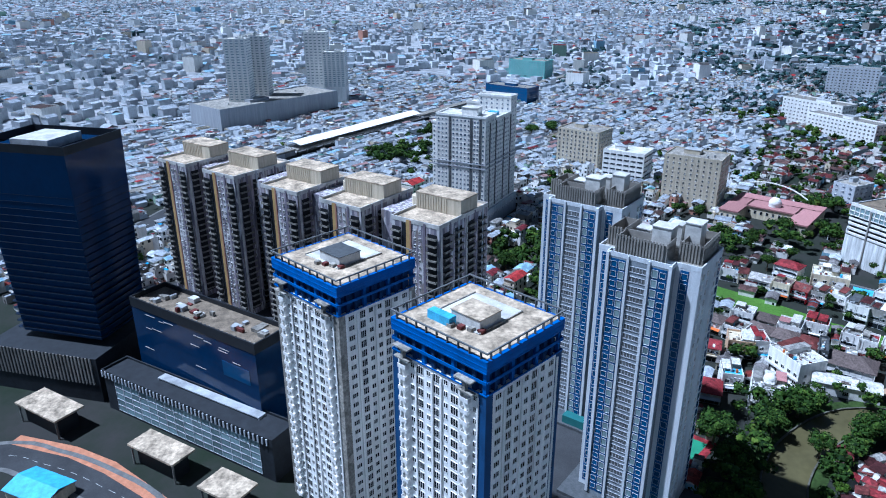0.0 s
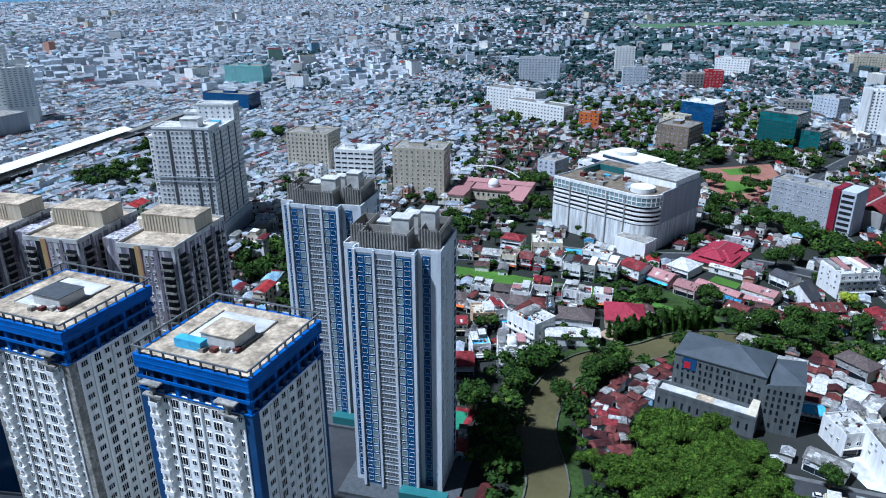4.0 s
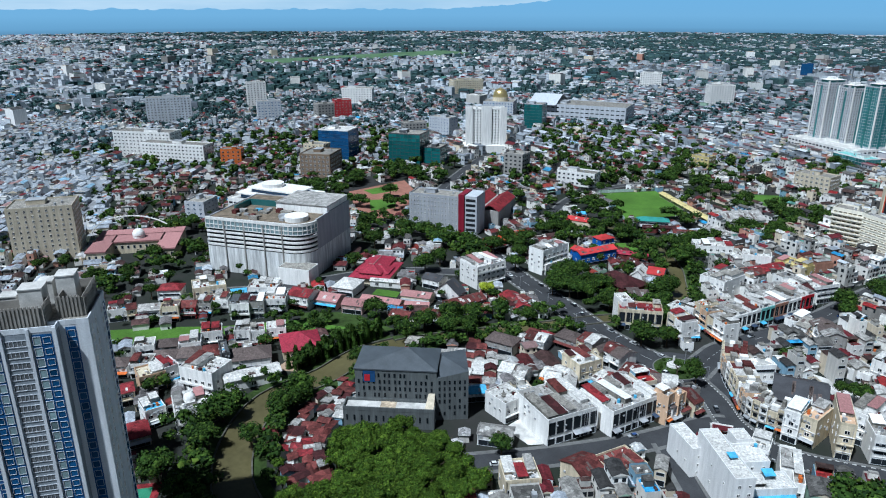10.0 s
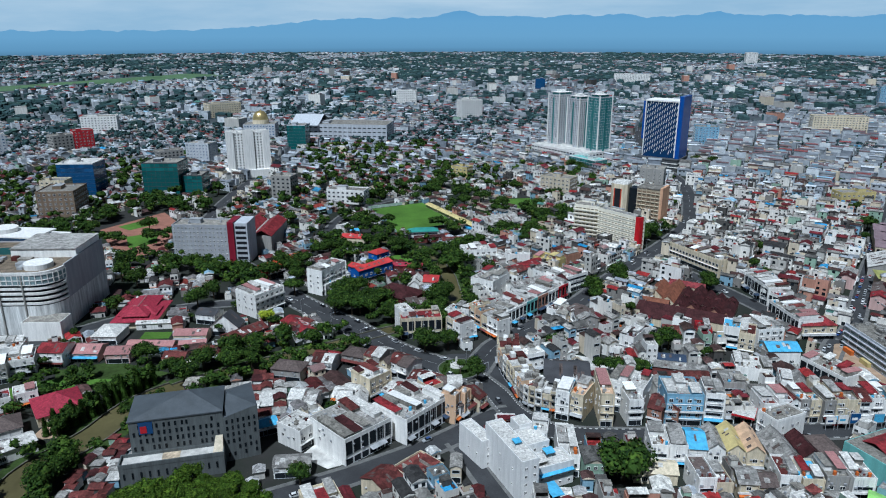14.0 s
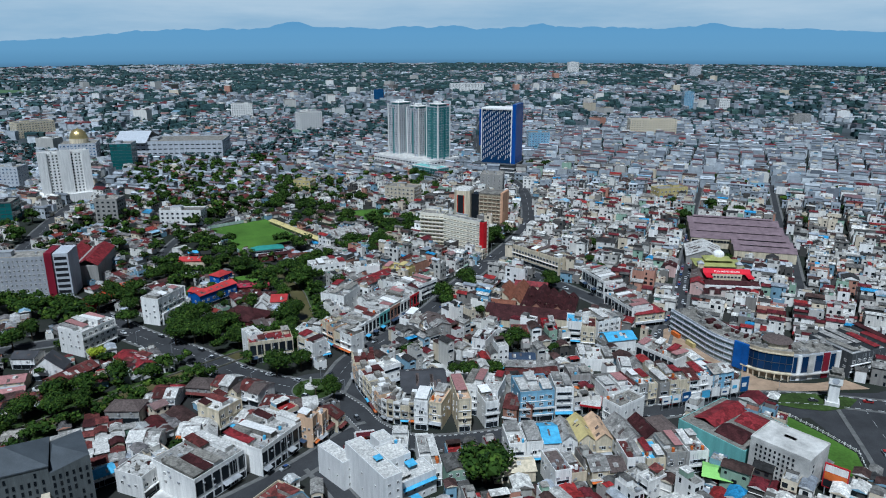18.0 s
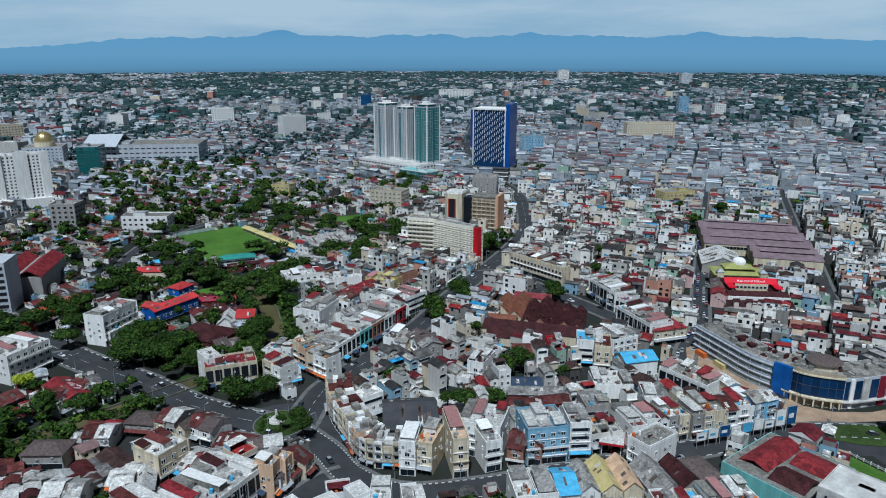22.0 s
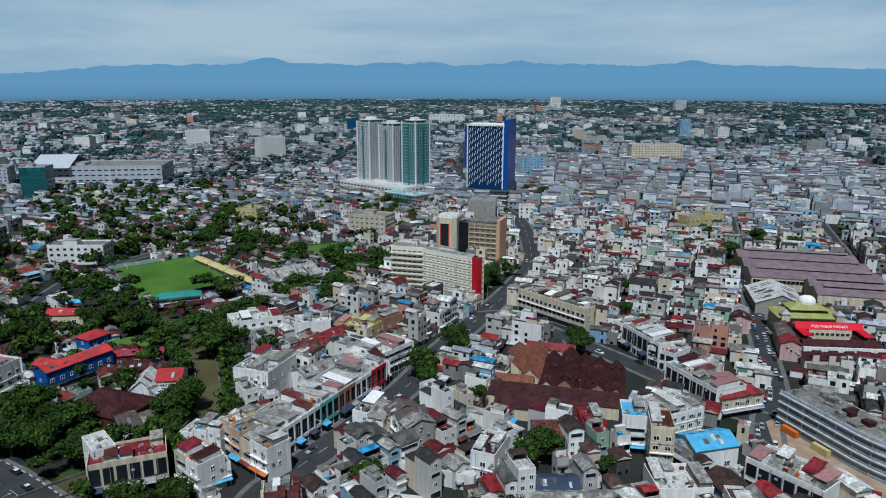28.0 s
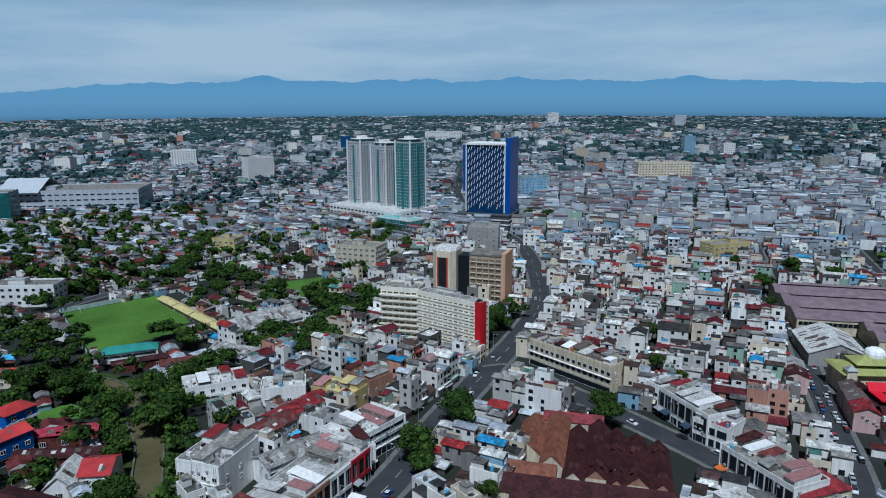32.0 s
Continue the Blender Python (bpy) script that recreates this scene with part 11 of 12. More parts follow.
def woods(name, label, x, y, r, h, seed=1, thin=1, mat=None):
    """Many joined crowns."""
    rng = np.random.default_rng(seed)
    b = Buf([mat or M_LEAF])
    which = rng.integers(0, len(CROWNS), len(x))
    for k in range(len(CROWNS)):
        q = np.where(which == k)[0]
        if not len(q):
            continue
        src = CROWNS[k][1].v[0].reshape(-1, 4, 3)
        src = src[::thin]
        grow = thin**0.42
        mid = src.mean(1, keepdims=True)
        src = (src - mid) * grow + mid
        a = rng.uniform(0, 6.28, len(q))
        ca, sa = np.cos(a)[:, None, None], np.sin(a)[:, None, None]
        R = r[q][:, None, None]
        vx, vy = src[None, :, :, 0], src[None, :, :, 1]
        v = np.stack([x[q][:, None, None] + R * (ca * vx - sa * vy), y[q][:, None, None] + R * (sa * vx + ca * vy), (h[q] - 0.6 * r[q])[:, None, None] + R * 0.85 * src[None, :, :, 2]], -1)
        b.many(v.reshape(-1, 4, 3), [(0, 1, 2, 3)], 0)
        ico, tri = lump(rng)
        m = 4 if thin < 20 else 1
        core = CROWNS[k][1].v[1].reshape(-1, 12, 3)[:m]
        mid = core.mean(1, keepdims=True)
        core = (core - mid) * (1.6 if m == 4 else 2.4) + mid * (0.8 if m == 4 else 0.4)
        cx, cy = core[None, :, :, 0], core[None, :, :, 1]
        v = np.stack([x[q][:, None, None] + R * (ca * cx - sa * cy), y[q][:, None, None] + R * (sa * cx + ca * cy), (h[q] - 0.6 * r[q])[:, None, None] + R * 0.85 * core[None, :, :, 2]], -1)
        b.many(v.reshape(-1, 12, 3), tri, 0)
    return whole(name, b, label, "trees", "stuff")


# groves: centre, radius, count, crown radius, height
GROVES, SINGLES = [], []


def grove(x, y, r, n, crown, h):
    GROVES.append((x, y, r, n, crown, h))


def spot(x, y, r):
    SINGLES.append((x, y, r, 5.0 + r * 0.95))


grove(-128, -42, 27, 58, 5.6, 13)
grove(-141, -36, 14, 26, 5.4, 13.5)
grove(-121, -29, 13, 24, 5.4, 13.5)
grove(-104, -33, 9, 11, 5.0, 12)
grove(-262, 37, 10, 12, 3.2, 7.5)
grove(-240, 40, 8, 9, 3.2, 7.5)
grove(-211, -17, 6, 6, 4.2, 10)
grove(-210, -47, 6, 5, 5.0, 11)
# the wooded bank round the school and the football field
grove(-205, 300, 14, 14, 5, 11)
grove(-192, 338, 11, 11, 5, 11)
grove(-212, 268, 14, 12, 5, 11)
grove(-186, 236, 9, 7, 5, 11)
grove(-182, 310, 10, 9, 5, 11)
grove(-163, 292, 9, 9, 5, 11)
grove(-128, 336, 8, 7, 5, 11)
grove(-150, 345, 5, 3, 5, 11)
grove(-122, -62, 24, 40, 5.6, 13)
grove(-168, -40, 7, 5, 4.5, 9)
grove(-190, -82, 14, 12, 5, 12)
grove(-166, -100, 10, 8, 5, 12)
grove(-196, -22, 9, 7, 4.5, 10)
grove(-186, 12, 14, 12, 4.5, 10)
grove(-176, 50, 8, 6, 4, 9)
grove(-218, -58, 12, 10, 5, 12)
grove(-222, 20, 12, 12, 3, 9)
grove(-210, 48, 12, 14, 3, 9)
grove(-236, 42, 8, 8, 3, 9)
grove(-152, 84, 8, 6, 4.5, 9)
grove(-128, 96, 10, 7, 4, 9)
grove(-165, 90, 12, 8, 4.5, 10)
grove(-136, 168, 16, 16, 4.5, 8)
grove(-112, 152, 12, 10, 4, 8)
grove(-160, 190, 10, 7, 4.5, 9)
grove(-90, 150, 7, 6, 5, 10)
grove(-112, 222, 12, 12, 5, 10)
grove(-130, 252, 12, 12, 5, 11)
grove(-100, 262, 9, 7, 4.5, 9)
grove(-150, 280, 14, 12, 5, 10)
grove(-178, 260, 12, 9, 5, 11)
grove(-205, 330, 12, 10, 5, 11)
grove(-232, 350, 10, 9, 5, 11)
grove(-238, 400, 12, 10, 5, 11)
grove(-100, 360, 10, 6, 5, 10)
grove(-60, 380, 16, 16, 5, 11)
grove(-40, 410, 16, 14, 5, 11)
grove(-72, 402, 10, 8, 5, 10)
grove(-110, 410, 14, 8, 5, 10)
grove(-150, 460, 18, 12, 6, 12)
grove(-190, 470, 14, 10, 6, 12)
grove(-120, 500, 16, 12, 5, 11)
grove(-60, 470, 14, 10, 5, 11)
grove(-40, 520, 16, 14, 5, 11)
grove(-60, 580, 20, 18, 6, 12)
grove(-50, 630, 18, 14, 5, 11)
grove(-20, 640, 12, 8, 5, 10)
grove(40, 385, 8, 6, 5, 11)
grove(34, 360, 5, 3, 4, 9)
grove(-230, 180, 14, 12, 5.5, 12)
grove(-258, 200, 16, 14, 5.5, 12)
grove(-290, 190, 14, 12, 5.5, 12)
grove(-300, 232, 14, 10, 5.5, 12)
grove(-225, 215, 10, 7, 5, 11)
grove(-330, 200, 14, 12, 5.5, 12)
grove(-345, 250, 16, 14, 5.5, 12)
grove(-380, 235, 12, 8, 5, 11)
grove(-440, 250, 24, 26, 6, 12)
grove(-440, 300, 20, 18, 6, 12)
grove(-420, 350, 22, 20, 6, 12)
grove(-370, 340, 18, 14, 6, 12)
grove(-400, 60, 26, 22, 6, 12)
grove(-430, 100, 22, 18, 6, 12)
grove(-380, 0, 20, 14, 5.5, 11)
grove(-300, 30, 16, 8, 4.5, 9)
grove(-380, -120, 24, 22, 6, 12)
grove(-400, -90, 20, 16, 6, 12)
grove(-330, -110, 18, 16, 6, 12)
grove(-560, -130, 36, 34, 6.5, 12)
grove(-620, -180, 40, 40, 6.5, 12)
grove(-520, -60, 20, 14, 6, 11)
grove(-700, -150, 30, 20, 6, 12)
spot(-155, 169, 9.0)
spot(-134, 153, 9.0)
spot(-133, 169, 9.0)
spot(-156, 152, 8.1)
spot(-119, 148, 7.6)
spot(-90, 117, 9.0)
spot(-79, 123, 6.8)
spot(-101, 179, 9.0)
spot(-94, 164, 7.7)
spot(-117, 190, 5.1)
spot(-109, 242, 9.0)
spot(-121, 270, 9.0)
spot(-111, 281, 9.0)
spot(-105, 256, 8.2)
spot(-129, 255, 8.3)
spot(-158, 274, 8.8)
spot(-172, 279, 9.0)
spot(-184, 279, 7.3)
spot(-191, 254, 8.8)
spot(-204, 254, 8.9)
spot(-211, 249, 7.1)
spot(-211, 207, 9.0)
spot(-211, 223, 9.0)
spot(-193, 174, 7.5)
spot(-22, 131, 6.7)
spot(5, 252, 8.7)
spot(-9, 221, 8.6)
spot(34, 152, 8.3)
spot(27, 148, 5.9)
spot(52, 141, 4.2)
spot(69, 149, 6.0)
spot(19, 115, 6.3)
spot(7, 114, 6.3)
spot(62, 252, 7.9)
spot(105, 340, 5.8)
spot(205, 432, 9.0)
spot(244, 475, 9.0)
spot(306, 416, 7.5)
spot(29, 368, 8.0)
spot(22, 345, 5.8)
spot(-57, 330, 9.0)
spot(-66, 343, 9.0)
spot(-69, 317, 7.3)
spot(-89, 343, 7.8)
spot(-38, 330, 5.6)
spot(-60, 390, 8.4)
spot(-69, 425, 9.0)
spot(-195, 537, 9.0)
spot(-185, 486, 9.0)
spot(-195, 566, 9.0)
spot(-140, 423, 9.0)
spot(-126, 444, 9.0)
spot(-104, 424, 9.0)
spot(-103, 500, 7.7)
spot(-58, 635, 9.0)
spot(-44, 601, 9.0)
spot(-69, 693, 9.0)
spot(-30, 556, 9.0)
spot(-85, 713, 9.0)
spot(108, 699, 9.0)
spot(89, 698, 9.0)
spot(-56, 91, 5.5)
spot(-304, 495, 8.4)
spot(-271, 325, 6.4)
spot(-198, -87, 8.0)
spot(-181, -89, 8.7)
spot(-161, -100, 6.1)
spot(-211, -47, 9.0)
spot(-200, -63, 7.1)
spot(-187, -53, 5.9)
spot(-192, -30, 8.7)
spot(-195, -18, 8.9)
spot(-189, -10, 6.4)
spot(-193, 19, 6.8)
spot(-186, 20, 5.4)
spot(-215, -0, 4.9)
spot(-215, 9, 5.0)
spot(-215, 19, 5.1)
spot(-216, 29, 5.2)
spot(-214, 37, 5.3)
spot(-190, 52, 9.0)
spot(-181, 54, 9.0)
spot(-176, 70, 8.8)
spot(-168, 76, 7.4)
spot(-202, 58, 6.0)
spot(-165, 106, 7.8)
spot(-149, 106, 6.2)
spot(-157, 164, 9.0)
spot(-153, 181, 9.0)
spot(-146, 154, 8.5)
spot(-142, 171, 7.0)
spot(-297, 194, 9.0)
spot(-279, 196, 9.0)
spot(-255, 188, 9.0)
spot(-239, 191, 9.0)
spot(-222, 196, 9.0)
spot(-221, 214, 9.0)
spot(-200, 192, 7.6)
spot(-240, 139, 9.0)
spot(-240, 156, 7.5)
spot(-317, 168, 9.0)
spot(-299, 160, 9.0)
spot(-281, 118, 7.4)
spot(-415, 254, 9.0)
spot(-442, 253, 9.0)
spot(-435, 298, 9.0)
spot(-429, 324, 9.0)
spot(-374, 274, 9.0)
spot(-391, 336, 9.0)
spot(-393, 372, 9.0)
spot(-394, 410, 9.0)
spot(-436, 81, 9.0)
spot(-439, 104, 9.0)
spot(-403, 54, 8.2)
spot(-419, 79, 9.0)
spot(-382, 22, 7.7)
spot(-348, 14, 5.4)
spot(-358, -137, 8.1)
spot(-369, -128, 6.7)
spot(-703, -51, 9.0)
spot(-714, -27, 9.0)
spot(-546, 431, 9.0)
spot(-524, 431, 9.0)
spot(-953, 572, 9.0)
spot(-760, 348, 9.0)
spot(-396, 4, 5.8)
spot(-436, 12, 6.3)
spot(-446, -1, 5.0)
spot(-383, 139, 6.6)
spot(13, 31, 13.0)
spot(-24, 135, 6.1)
spot(0, 115, 4.3)
spot(43, 161, 3.9)
spot(-75, 4, 5.5)
spot(-103, -4, 5.6)
spot(-142, 157, 9.0)
spot(-98, 188, 9.0)
spot(-184, 83, 9.0)
spot(-174, 91, 7.7)
spot(-191, 69, 7.5)
spot(-161, 110, 7.9)
spot(-222, 67, 7.8)
spot(-206, 137, 7.0)
spot(-183, 499, 9.0)
spot(-178, 460, 9.0)
spot(26, 360, 9.0)
# trees between the market lanes
for _x, _y, _r in ((63, 245, 6.5), (107, 340, 5.5), (97, 299, 5.0), (28, 360, 6.0), (24, 350, 5.0), (8, 243, 6.5), (27, 190, 4.5), (14, 193, 4.5), (214, 496, 5.5), (206, 492, 4.5), (243, 462, 6), (252, 460, 5), (265, 458, 7), (195, 380, 4.5), (192, 392, 4.5), (208, 436, 6.5), (200, 430, 5), (-7, 209, 6.5), (102, 282, 4.0)):
    spot(_x, _y, _r)
# the wooded bank between the field and the hotel
for _x, _y, _r, _n in ((-111, 241, 9, 12), (-114, 258, 9, 12), (-113, 274, 9, 12), (-110, 294, 10, 14), (-103, 312, 10, 14), (-92, 328, 10, 13), (-76, 340, 10, 13), (-62, 356, 10, 13), (-50, 376, 10, 12), (-44, 395, 9, 9), (-179, 292, 10, 12), (-170, 302, 7, 7), (-222, 343, 12, 9), (-138, 350, 7, 6), (-106, 362, 9, 8), (-78, 419, 12, 12)):
    grove(_x, _y, _r, _n, 4.4, 10)
for _g in GROVES:
    GREEN.append((_g[0], _g[1], _g[2] * 0.9))
for _s in SINGLES:
    GREEN.append((_s[0], _s[1], _s[2] * 0.7))
spot(-59.5, 100, 4.6)
spot(-66, 97, 2.6)
GREEN.append((-187, 127, 4))
for _k in range(8):
    GREEN.append((-219 + 1.6 * _k, 7 * _k, 5))


def plant():
    rng = np.random.default_rng(2)
    spots = []
    for gx, gy, gr, n, cr, h in GROVES:
        for _ in range(n):
            a, q = rng.uniform(0, 6.28), gr * math.sqrt(rng.uniform(0, 1))
            spots.append((gx + q * math.cos(a), gy + q * math.sin(a), cr * rng.uniform(0.7, 1.15), h * rng.uniform(0.75, 1.1)))
    for i, p in enumerate(RIVER):
        d = (RIVER[min(i + 1, len(RIVER) - 1)] - RIVER[max(i - 1, 0)]).normalized()
        for side in (1, -1):
            for k in range(2 if i < 33 else 3):
                if rng.random() < (0.8 if i < 33 else 0.97):
                    q = p + Vector((-d.y, d.x)) * side * ((11.5 if i < 33 else 6.8) + 3.3 * k + rng.uniform(-1, 2)) + d * rng.uniform(-3, 3)
                    spots.append((q.x, q.y, rng.uniform(2.6, 4.6), rng.uniform(6, 10)))
    s = np.array(spots)
    lines = [LINES[k] for k in LINES]
    ok = np.ones(len(s), bool)
    for pts, w in lines:
        ok &= ~near_line(s[:, 0], s[:, 1], pts, min(w, 15) / 2 - 1)
    for cx, cy, c, sn, hw, hd in TAKEN:
        u, v = (s[:, 0] - cx) * c + (s[:, 1] - cy) * sn, -(s[:, 0] - cx) * sn + (s[:, 1] - cy) * c
        ok &= ~((abs(u) < hw + 1) & (abs(v) < hd + 1))
    s = s[ok]
    order = np.argsort(np.hypot(s[:, 0] + 125, s[:, 1] + 25))
    for i in order[:150]:
        x, y, r, h = s[i]
        sunny = np.hypot(x + 125, y + 52) < 44
        tree(x, y, r, h, BRIGHT_CROWNS[i % 4][0] if sunny or i % 9 == 0 else CROWNS[i % 6][0], "broad bright green tree of the grove" if sunny else "broad dense green street tree")
    rest = s[order[150:]]
    woods("grove", "dense groves of dark green trees", rest[:, 0], rest[:, 1], rest[:, 2], rest[:, 3], 3, 13)
    one = np.array(SINGLES)
    ok = np.ones(len(one), bool)
    for cx, cy, c, sn, hw, hd in TAKEN:
        u, v = (one[:, 0] - cx) * c + (one[:, 1] - cy) * sn, -(one[:, 0] - cx) * sn + (one[:, 1] - cy) * c
        ok &= ~((abs(u) < hw) & (abs(v) < hd))
    for x, y, r, h in one[ok]:
        tree(x, y, r, h, CROWNS[int(abs(x)) % 6][0])
    for k in range(26):
        f = k / 25
        cypress(-221 + 12 * f + 3.2 * (k % 2), 0 + 50 * f, 8.5 + (k * 7) % 4)
    for k, (x, y, r) in enumerate(SHRUBS):
        root = thing("shrub", x, y, k * 40, "low dark green shrub on the island", "shrub", "island shrubs", 0.3)
        c = part("foliage", CROWNS[k % 6][0], root)
        c.location, c.scale = (0, 0, 0.25 * r), (r, r, r * 1.1)
    tree(-187, 127, 5.5, 10, CROWN_Y[0], "bright yellow flowering tree")


def scattered():
    """Trees between the houses, near and far."""
    rng = np.random.default_rng(31)
    n = 15000
    r = np.sqrt(rng.uniform(60**2, 1500**2, n))
    a = np.radians(rng.uniform(-38, 124, n))
    x, y = -r * np.sin(a), r * np.cos(a) - 100
    lf = leafy(x, y)
    out = (np.hypot(x, y) > 600) & (np.degrees(np.arctan2(-x, y + 204)) < 22)
    keep = rng.random(n) < np.where(lf > 0.47, 0.9, np.where(out, 0.34, 0.05))
    x, y = x[keep], y[keep]
    ok = free(x, y, 2.0)
    x, y = x[ok], y[ok]
    grow = 1 + 0.35 * ((x < -60) & (y > 200))
    cr, ch = rng.uniform(2.2, 5.0, len(x)) * grow, rng.uniform(5, 9.5, len(x)) * grow
    q = np.hypot(x, y) < 480
    woods("garden_trees", "scattered green garden trees between houses", x[q], y[q], cr[q], ch[q], 5, 11)
    m = ~q & (np.hypot(x, y) < 820)
    woods("street_trees", "scattered dark green trees over the town", x[m], y[m], cr[m] * 1.1, ch[m], 8, 60)
    q |= m
    woods("outer_trees", "scattered trees over the outer town, their green blued for haze", x[~q], y[~q], cr[~q] * 1.1, ch[~q], 6, 90, M_FARLEAF)
    n = 26000
    r = 1100 + 3650 * rng.uniform(0, 1, n) ** 0.62
    a = np.radians(rng.uniform(-38, 124, n))
    x, y = -r * np.sin(a), r * np.cos(a) - 150
    g, west = green_far(x, y)
    keep = (rng.random(n) < g * 1.25) & (g > 0.3) & ~open_land(x, y)
    x, y, r = x[keep], y[keep], r[keep]
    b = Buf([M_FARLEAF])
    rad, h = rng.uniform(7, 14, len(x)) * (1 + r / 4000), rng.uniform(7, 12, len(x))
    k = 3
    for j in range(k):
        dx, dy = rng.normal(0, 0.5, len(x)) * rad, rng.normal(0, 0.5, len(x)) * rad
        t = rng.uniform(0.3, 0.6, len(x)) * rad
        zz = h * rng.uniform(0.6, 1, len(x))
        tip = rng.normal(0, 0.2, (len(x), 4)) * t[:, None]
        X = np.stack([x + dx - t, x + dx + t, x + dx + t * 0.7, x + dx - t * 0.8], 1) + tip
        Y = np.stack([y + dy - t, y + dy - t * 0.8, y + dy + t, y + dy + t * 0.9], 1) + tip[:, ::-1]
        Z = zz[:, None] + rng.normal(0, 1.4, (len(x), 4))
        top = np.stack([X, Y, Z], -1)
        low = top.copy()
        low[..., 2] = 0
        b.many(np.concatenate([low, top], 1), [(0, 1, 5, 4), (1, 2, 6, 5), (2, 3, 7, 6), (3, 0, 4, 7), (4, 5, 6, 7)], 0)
    whole("far_woods", b, "far tree cover, its green blued for haze", "trees", "stuff")


red_kampong()
plant()
town()
far_town()
scattered()


# ---- vehicles ----
def car_meshes():
    b = Buf([M_CAR])
    x, y = 2.15, 0.86
    b.add([(-x, -y, 0.3), (x, -y, 0.3), (x, y, 0.3), (-x, y, 0.3), (-x, -y, 0.85), (x, -y * 0.94, 0.72), (x, y * 0.94, 0.72), (-x, y, 0.85), (1.0, -y, 0.95), (1.0, y, 0.95)], [(3, 2, 1, 0), (4, 8, 9, 7), (8, 5, 6, 9), (1, 2, 6, 5), (3, 0, 4, 7), (0, 1, 5, 8), (2, 3, 7, 9)])
    b.f.append((np.array([(0, 8, 4), (7, 3, 9)]), 0))
    body = b.mesh("body")
    b = Buf([M_CAR, M_GLASS])
    b.add([(-1.75, -0.8, 0.85), (0.95, -0.8, 0.93), (0.95, 0.8, 0.93), (-1.75, 0.8, 0.85), (-1.4, -0.66, 1.45), (0.3, -0.66, 1.45), (0.3, 0.66, 1.45), (-1.4, 0.66, 1.45)], [(4, 5, 6, 7)], 0)
    b.f.append((np.array([(0, 1, 5, 4), (1, 2, 6, 5), (2, 3, 7, 6), (3, 0, 4, 7)]), 1))
    cabin = b.mesh("cabin")
    b = Buf([M_TYRE])
    b.tube(0, 0, -0.1, 0.1, 0.32, 0.32, 0, 10)
    return body, cabin, b.mesh("wheel")


CAR = car_meshes()


def car(x, y, ang, z=0.2, wheels=True):
    root = thing("car", x, y, ang, "small car standing on the street", "car", "cars", z)
    part("body", CAR[0], root)
    part("cabin", CAR[1], root)
    for sx in (-1.3, 1.3) if wheels else ():
        for sy in (-0.8, 0.8):
            part("wheel", CAR[2], root, m=pose(sx, sy, 0.32, 90, 0, 0))


def traffic():
    rr = random.Random(9)
    for name, gap, reach in (("bridge_road", 17, (-250, 0)), ("ring_road", 26, (-60, 240)), ("market_street", 4.4, (100, 222)), ("hotel_road", 24, (-60, 80)), ("arcade_street", 16, (30, 110)), ("plaza_street", 26, (100, 200)), ("front_street", 28, (-120, -40))):
        pts, w = LINES[name]
        walked = 0.0
        due = rr.uniform(2, gap)
        for p, q in zip(pts[:-1], pts[1:]):
            e = q - p
            n = np.hypot(*e)
            while due < walked + n:
                t = (due - walked) / n
                c = p + e * t
                side = rr.choice((-1, 1))
                if reach[0] < c[0] < reach[1] and c[1] < 430:
                    nx, ny = -e[1] / n, e[0] / n
                    off = side * rr.choice((w * 0.22, w * 0.4))
                    car(c[0] + nx * off, c[1] + ny * off, math.degrees(math.atan2(e[1], e[0])) + (180 if side > 0 else 0), 0.2, c[1] < 190)
                due += gap * rr.uniform(0.6, 1.4)
            walked += n


traffic()


# ---- billboards and the filling station on the ring road ----
def billboard(x, y, ang, w, h, z, mat, bar):
    root = thing("billboard", x, y, ang, "advertising billboard above the street front", "billboard", "street billboards")
    b = Buf([M_TIN])
    b.box(-w / 2, w / 2, -0.2, 0.2, z, z + h, 0, True)
    part("frame", b, root)
    b = Buf([mat])
    b.box(-w / 2 + 0.15, w / 2 - 0.15, -0.26, -0.2, z + 0.15, z + h - 0.15)
    face = part("panel", b, root, "printed advertising panel")
    b = Buf([bar])
    b.box(-w / 2 + 0.8, w * 0.2, -0.3, -0.26, z + h * 0.35, z + h * 0.6)
    part("printed_bar", b, face)
    for sx in (-w * 0.4, w * 0.4):
        b = Buf([M_TIN])
        b.tube(sx, 0, 0, z, 0.12, 0.12, 0, 6)
        part("post", b, root)


for _k in range(9):
    _f = _k / 8
    _m = [M_WHITE, M_WHITE, M_BLUEPANEL, M_WHITE, M_SKYBLUE, M_WHITE, M_WHITE, M_WHITE, M_BLUEPANEL][_k]
    billboard(97 + 40 * _f, 88.6 + 13.6 * _f, 18, 4.6, 3.4 + (_k % 3) * 0.7 + (3 if _k > 6 else 0), 3.0, _m, [M_NAVY, M_SKYBLUE, M_WHITE][_k % 3])


def filling_station():
    root = thing("filling_station", 62.5, 86, -15, "small filling station canopy with red edge", "filling station")
    b = Buf([M_WHITEROOF])
    b.box(-4.5, 4.5, -5, 5, 5.0, 5.7, 0, True)
    deck = part("canopy", b, root)
    b = Buf([M_RED])
    b.parapet(-4.6, 4.6, -5.1, 5.1, 4.9, 5.8, 0.12)
    part("canopy_edge", b, deck, "red canopy edge")
    for sx in (-3.5, 3.5):
        for sy in (-3.5, 3.5):
            b = Buf([M_WHITE])
            b.tube(sx, sy, 0, 5, 0.2, 0.2, 0, 8)
            part("post", b, root)
    for sy in (-2, 2):
        b = Buf([M_RED])
        b.box(-0.4, 0.4, sy - 0.3, sy + 0.3, 0, 1.7)
        part("fuel_pump", b, root)


filling_station()


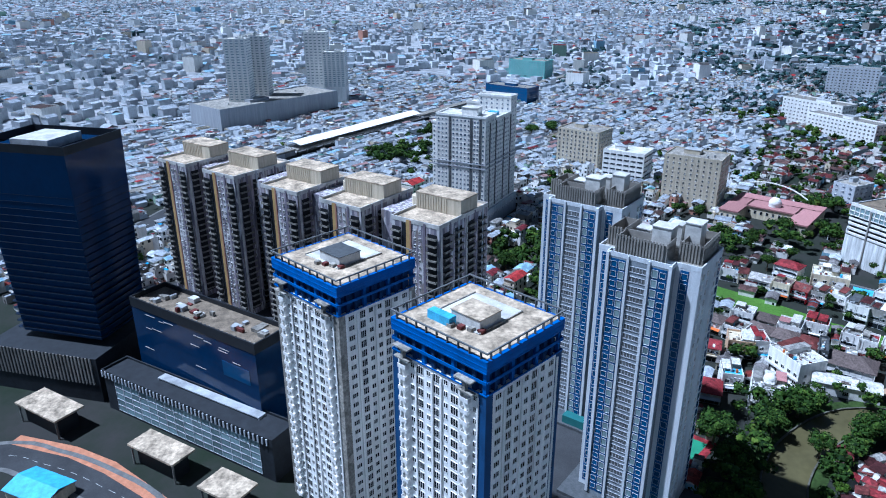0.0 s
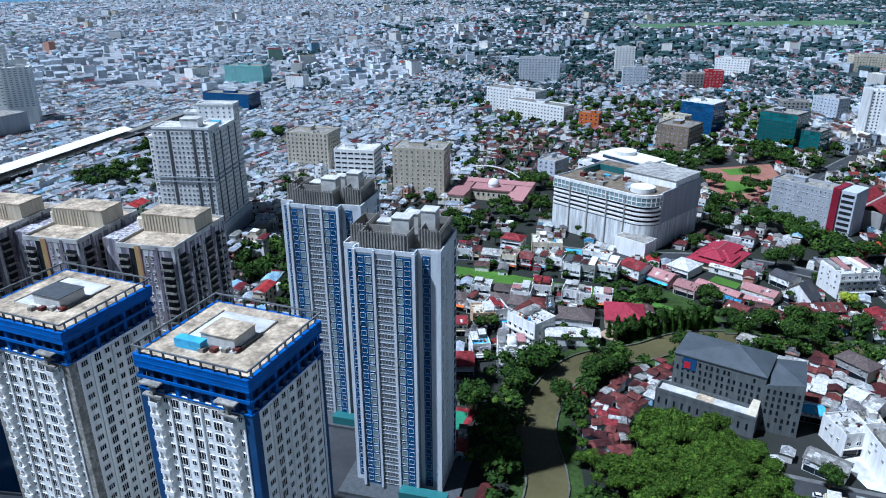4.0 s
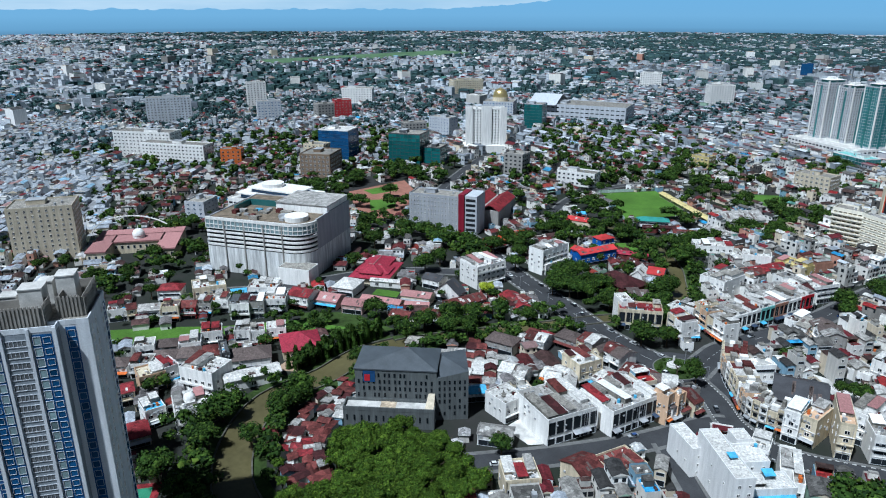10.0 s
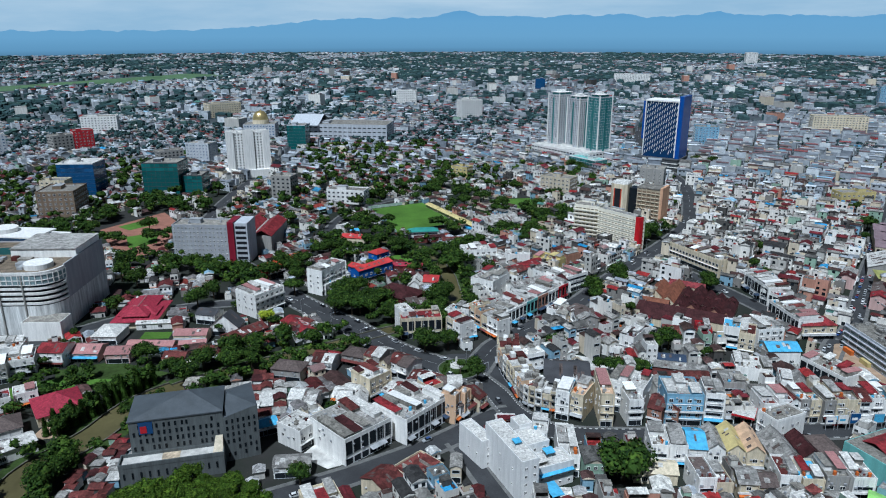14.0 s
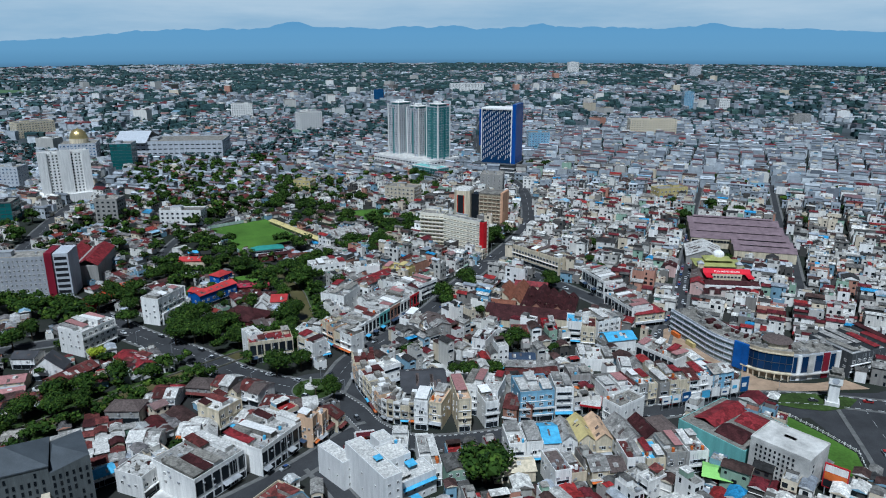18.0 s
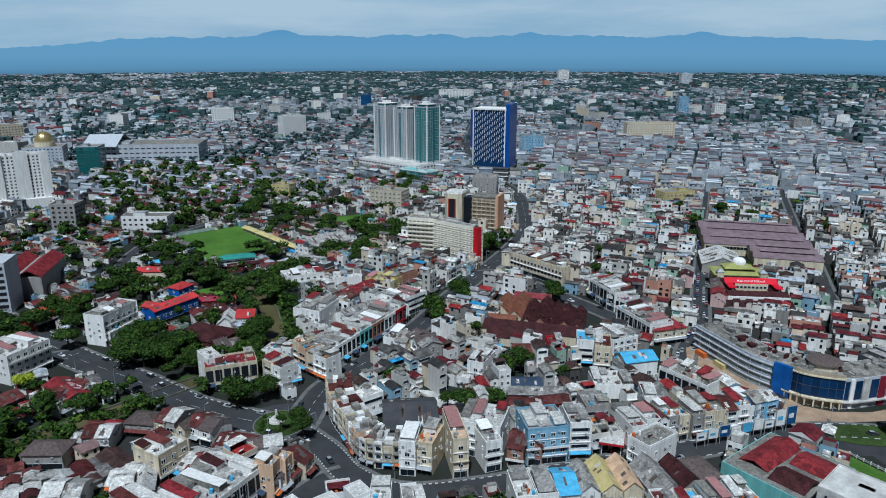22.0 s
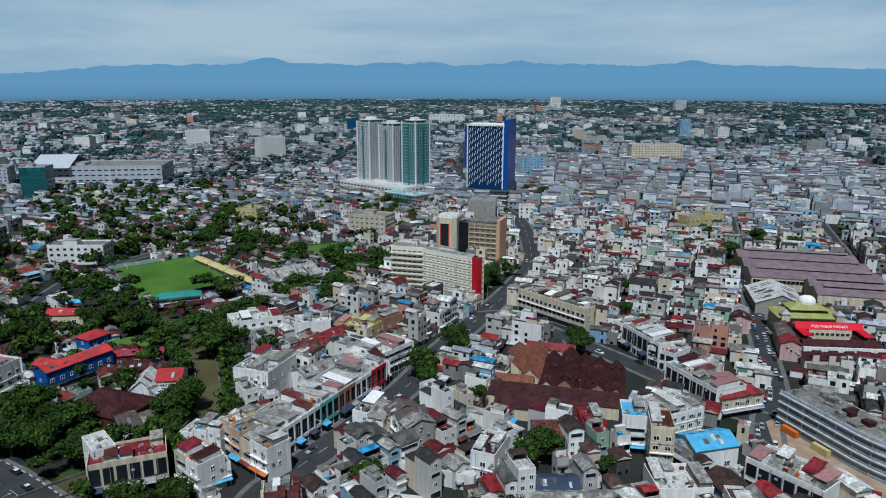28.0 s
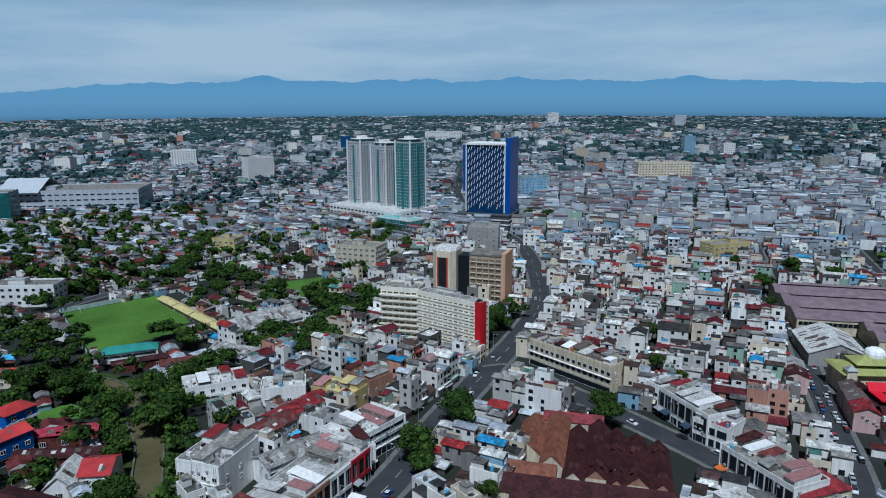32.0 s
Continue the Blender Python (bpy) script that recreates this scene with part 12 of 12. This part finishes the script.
# ---- street lamps along the ring road and the bridge road ----
def lamp_meshes():
    b = Buf([M_TIN])
    b.tube(0, 0, 0, 8, 0.1, 0.07, 0, 6)
    c = Buf([M_TIN])
    c.box(-0.06, 0.06, -1.8, 0, 7.9, 8.05, 0, True)
    d = Buf([M_PALEGREY])
    d.box(-0.16, 0.16, -2.4, -1.7, 7.85, 8.05, 0, True)
    return b.mesh("pole"), c.mesh("arm"), d.mesh("lamp_head")


LAMP = lamp_meshes()
for _name, _gap in (("ring_road", 26), ("bridge_road", 30), ("hotel_road", 30)):
    _pts, _w = LINES[_name]
    _go = 8.0
    for _p, _q in zip(_pts[:-1], _pts[1:]):
        _e = _q - _p
        _n = np.hypot(*_e)
        while _go < _n:
            _c = _p + _e * (_go / _n)
            if -200 < _c[0] < 210 and _c[1] < 330:
                _a = math.degrees(math.atan2(_e[1], _e[0]))
                _r = thing("street_lamp", _c[0] - _e[1] / _n * (_w / 2 + 0.6), _c[1] + _e[0] / _n * (_w / 2 + 0.6), _a, "grey steel street lamp with one arm", "street lamp", "street lamps")
                for _nm, _me in zip(("pole", "arm", "lamp_head"), LAMP):
                    part(_nm, _me, _r)
            _go += _gap
        _go -= _n


# ---- far hills and haze ----
def hill(az):
    """Height of the far skyline above the ground at an azimuth (degrees to the left of +y)."""
    p = Vector((az * 0.11, 3.0, 0))
    base = 222 - 80 / (1 + math.exp(-(az - 28) * 0.45))
    peak = 46 * math.exp(-(((az - 13.7) / 1.6) ** 2)) + 24 * math.exp(-(((az - 1.1) / 1.4) ** 2)) + 22 * math.exp(-(((az - 4.6) / 1.6) ** 2)) + 30 * math.exp(-(((az + 5.6) / 2.2) ** 2)) + 30 * math.exp(-(((az + 18.6) / 1.8) ** 2)) + 14 * math.exp(-(((az - 9.5) / 1.5) ** 2)) + 12 * math.exp(-(((az + 11) / 3.0) ** 2))
    return base + peak + 14 * noise.noise(p * 7) + 8 * noise.noise(p * 19) + 2.5 * noise.noise(p * 47) - 25 / (1 + math.exp((az + 27) * 0.8))


# Emission coloured by height, so the backdrop glows with a painted haze.
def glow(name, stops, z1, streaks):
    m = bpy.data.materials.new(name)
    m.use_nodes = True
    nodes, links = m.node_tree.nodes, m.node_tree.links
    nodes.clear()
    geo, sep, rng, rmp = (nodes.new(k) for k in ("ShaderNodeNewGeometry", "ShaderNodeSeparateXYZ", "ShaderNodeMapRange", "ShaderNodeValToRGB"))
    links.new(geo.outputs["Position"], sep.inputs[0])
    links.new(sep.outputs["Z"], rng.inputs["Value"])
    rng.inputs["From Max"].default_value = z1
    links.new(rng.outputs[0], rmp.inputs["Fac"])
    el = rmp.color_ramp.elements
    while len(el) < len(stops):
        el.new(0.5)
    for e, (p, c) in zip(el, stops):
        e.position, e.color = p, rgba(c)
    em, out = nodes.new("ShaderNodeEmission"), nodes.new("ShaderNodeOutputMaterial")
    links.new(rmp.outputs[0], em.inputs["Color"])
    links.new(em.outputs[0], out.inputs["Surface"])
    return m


# Haze of the hills as glowing blue stops, darker at the foot.
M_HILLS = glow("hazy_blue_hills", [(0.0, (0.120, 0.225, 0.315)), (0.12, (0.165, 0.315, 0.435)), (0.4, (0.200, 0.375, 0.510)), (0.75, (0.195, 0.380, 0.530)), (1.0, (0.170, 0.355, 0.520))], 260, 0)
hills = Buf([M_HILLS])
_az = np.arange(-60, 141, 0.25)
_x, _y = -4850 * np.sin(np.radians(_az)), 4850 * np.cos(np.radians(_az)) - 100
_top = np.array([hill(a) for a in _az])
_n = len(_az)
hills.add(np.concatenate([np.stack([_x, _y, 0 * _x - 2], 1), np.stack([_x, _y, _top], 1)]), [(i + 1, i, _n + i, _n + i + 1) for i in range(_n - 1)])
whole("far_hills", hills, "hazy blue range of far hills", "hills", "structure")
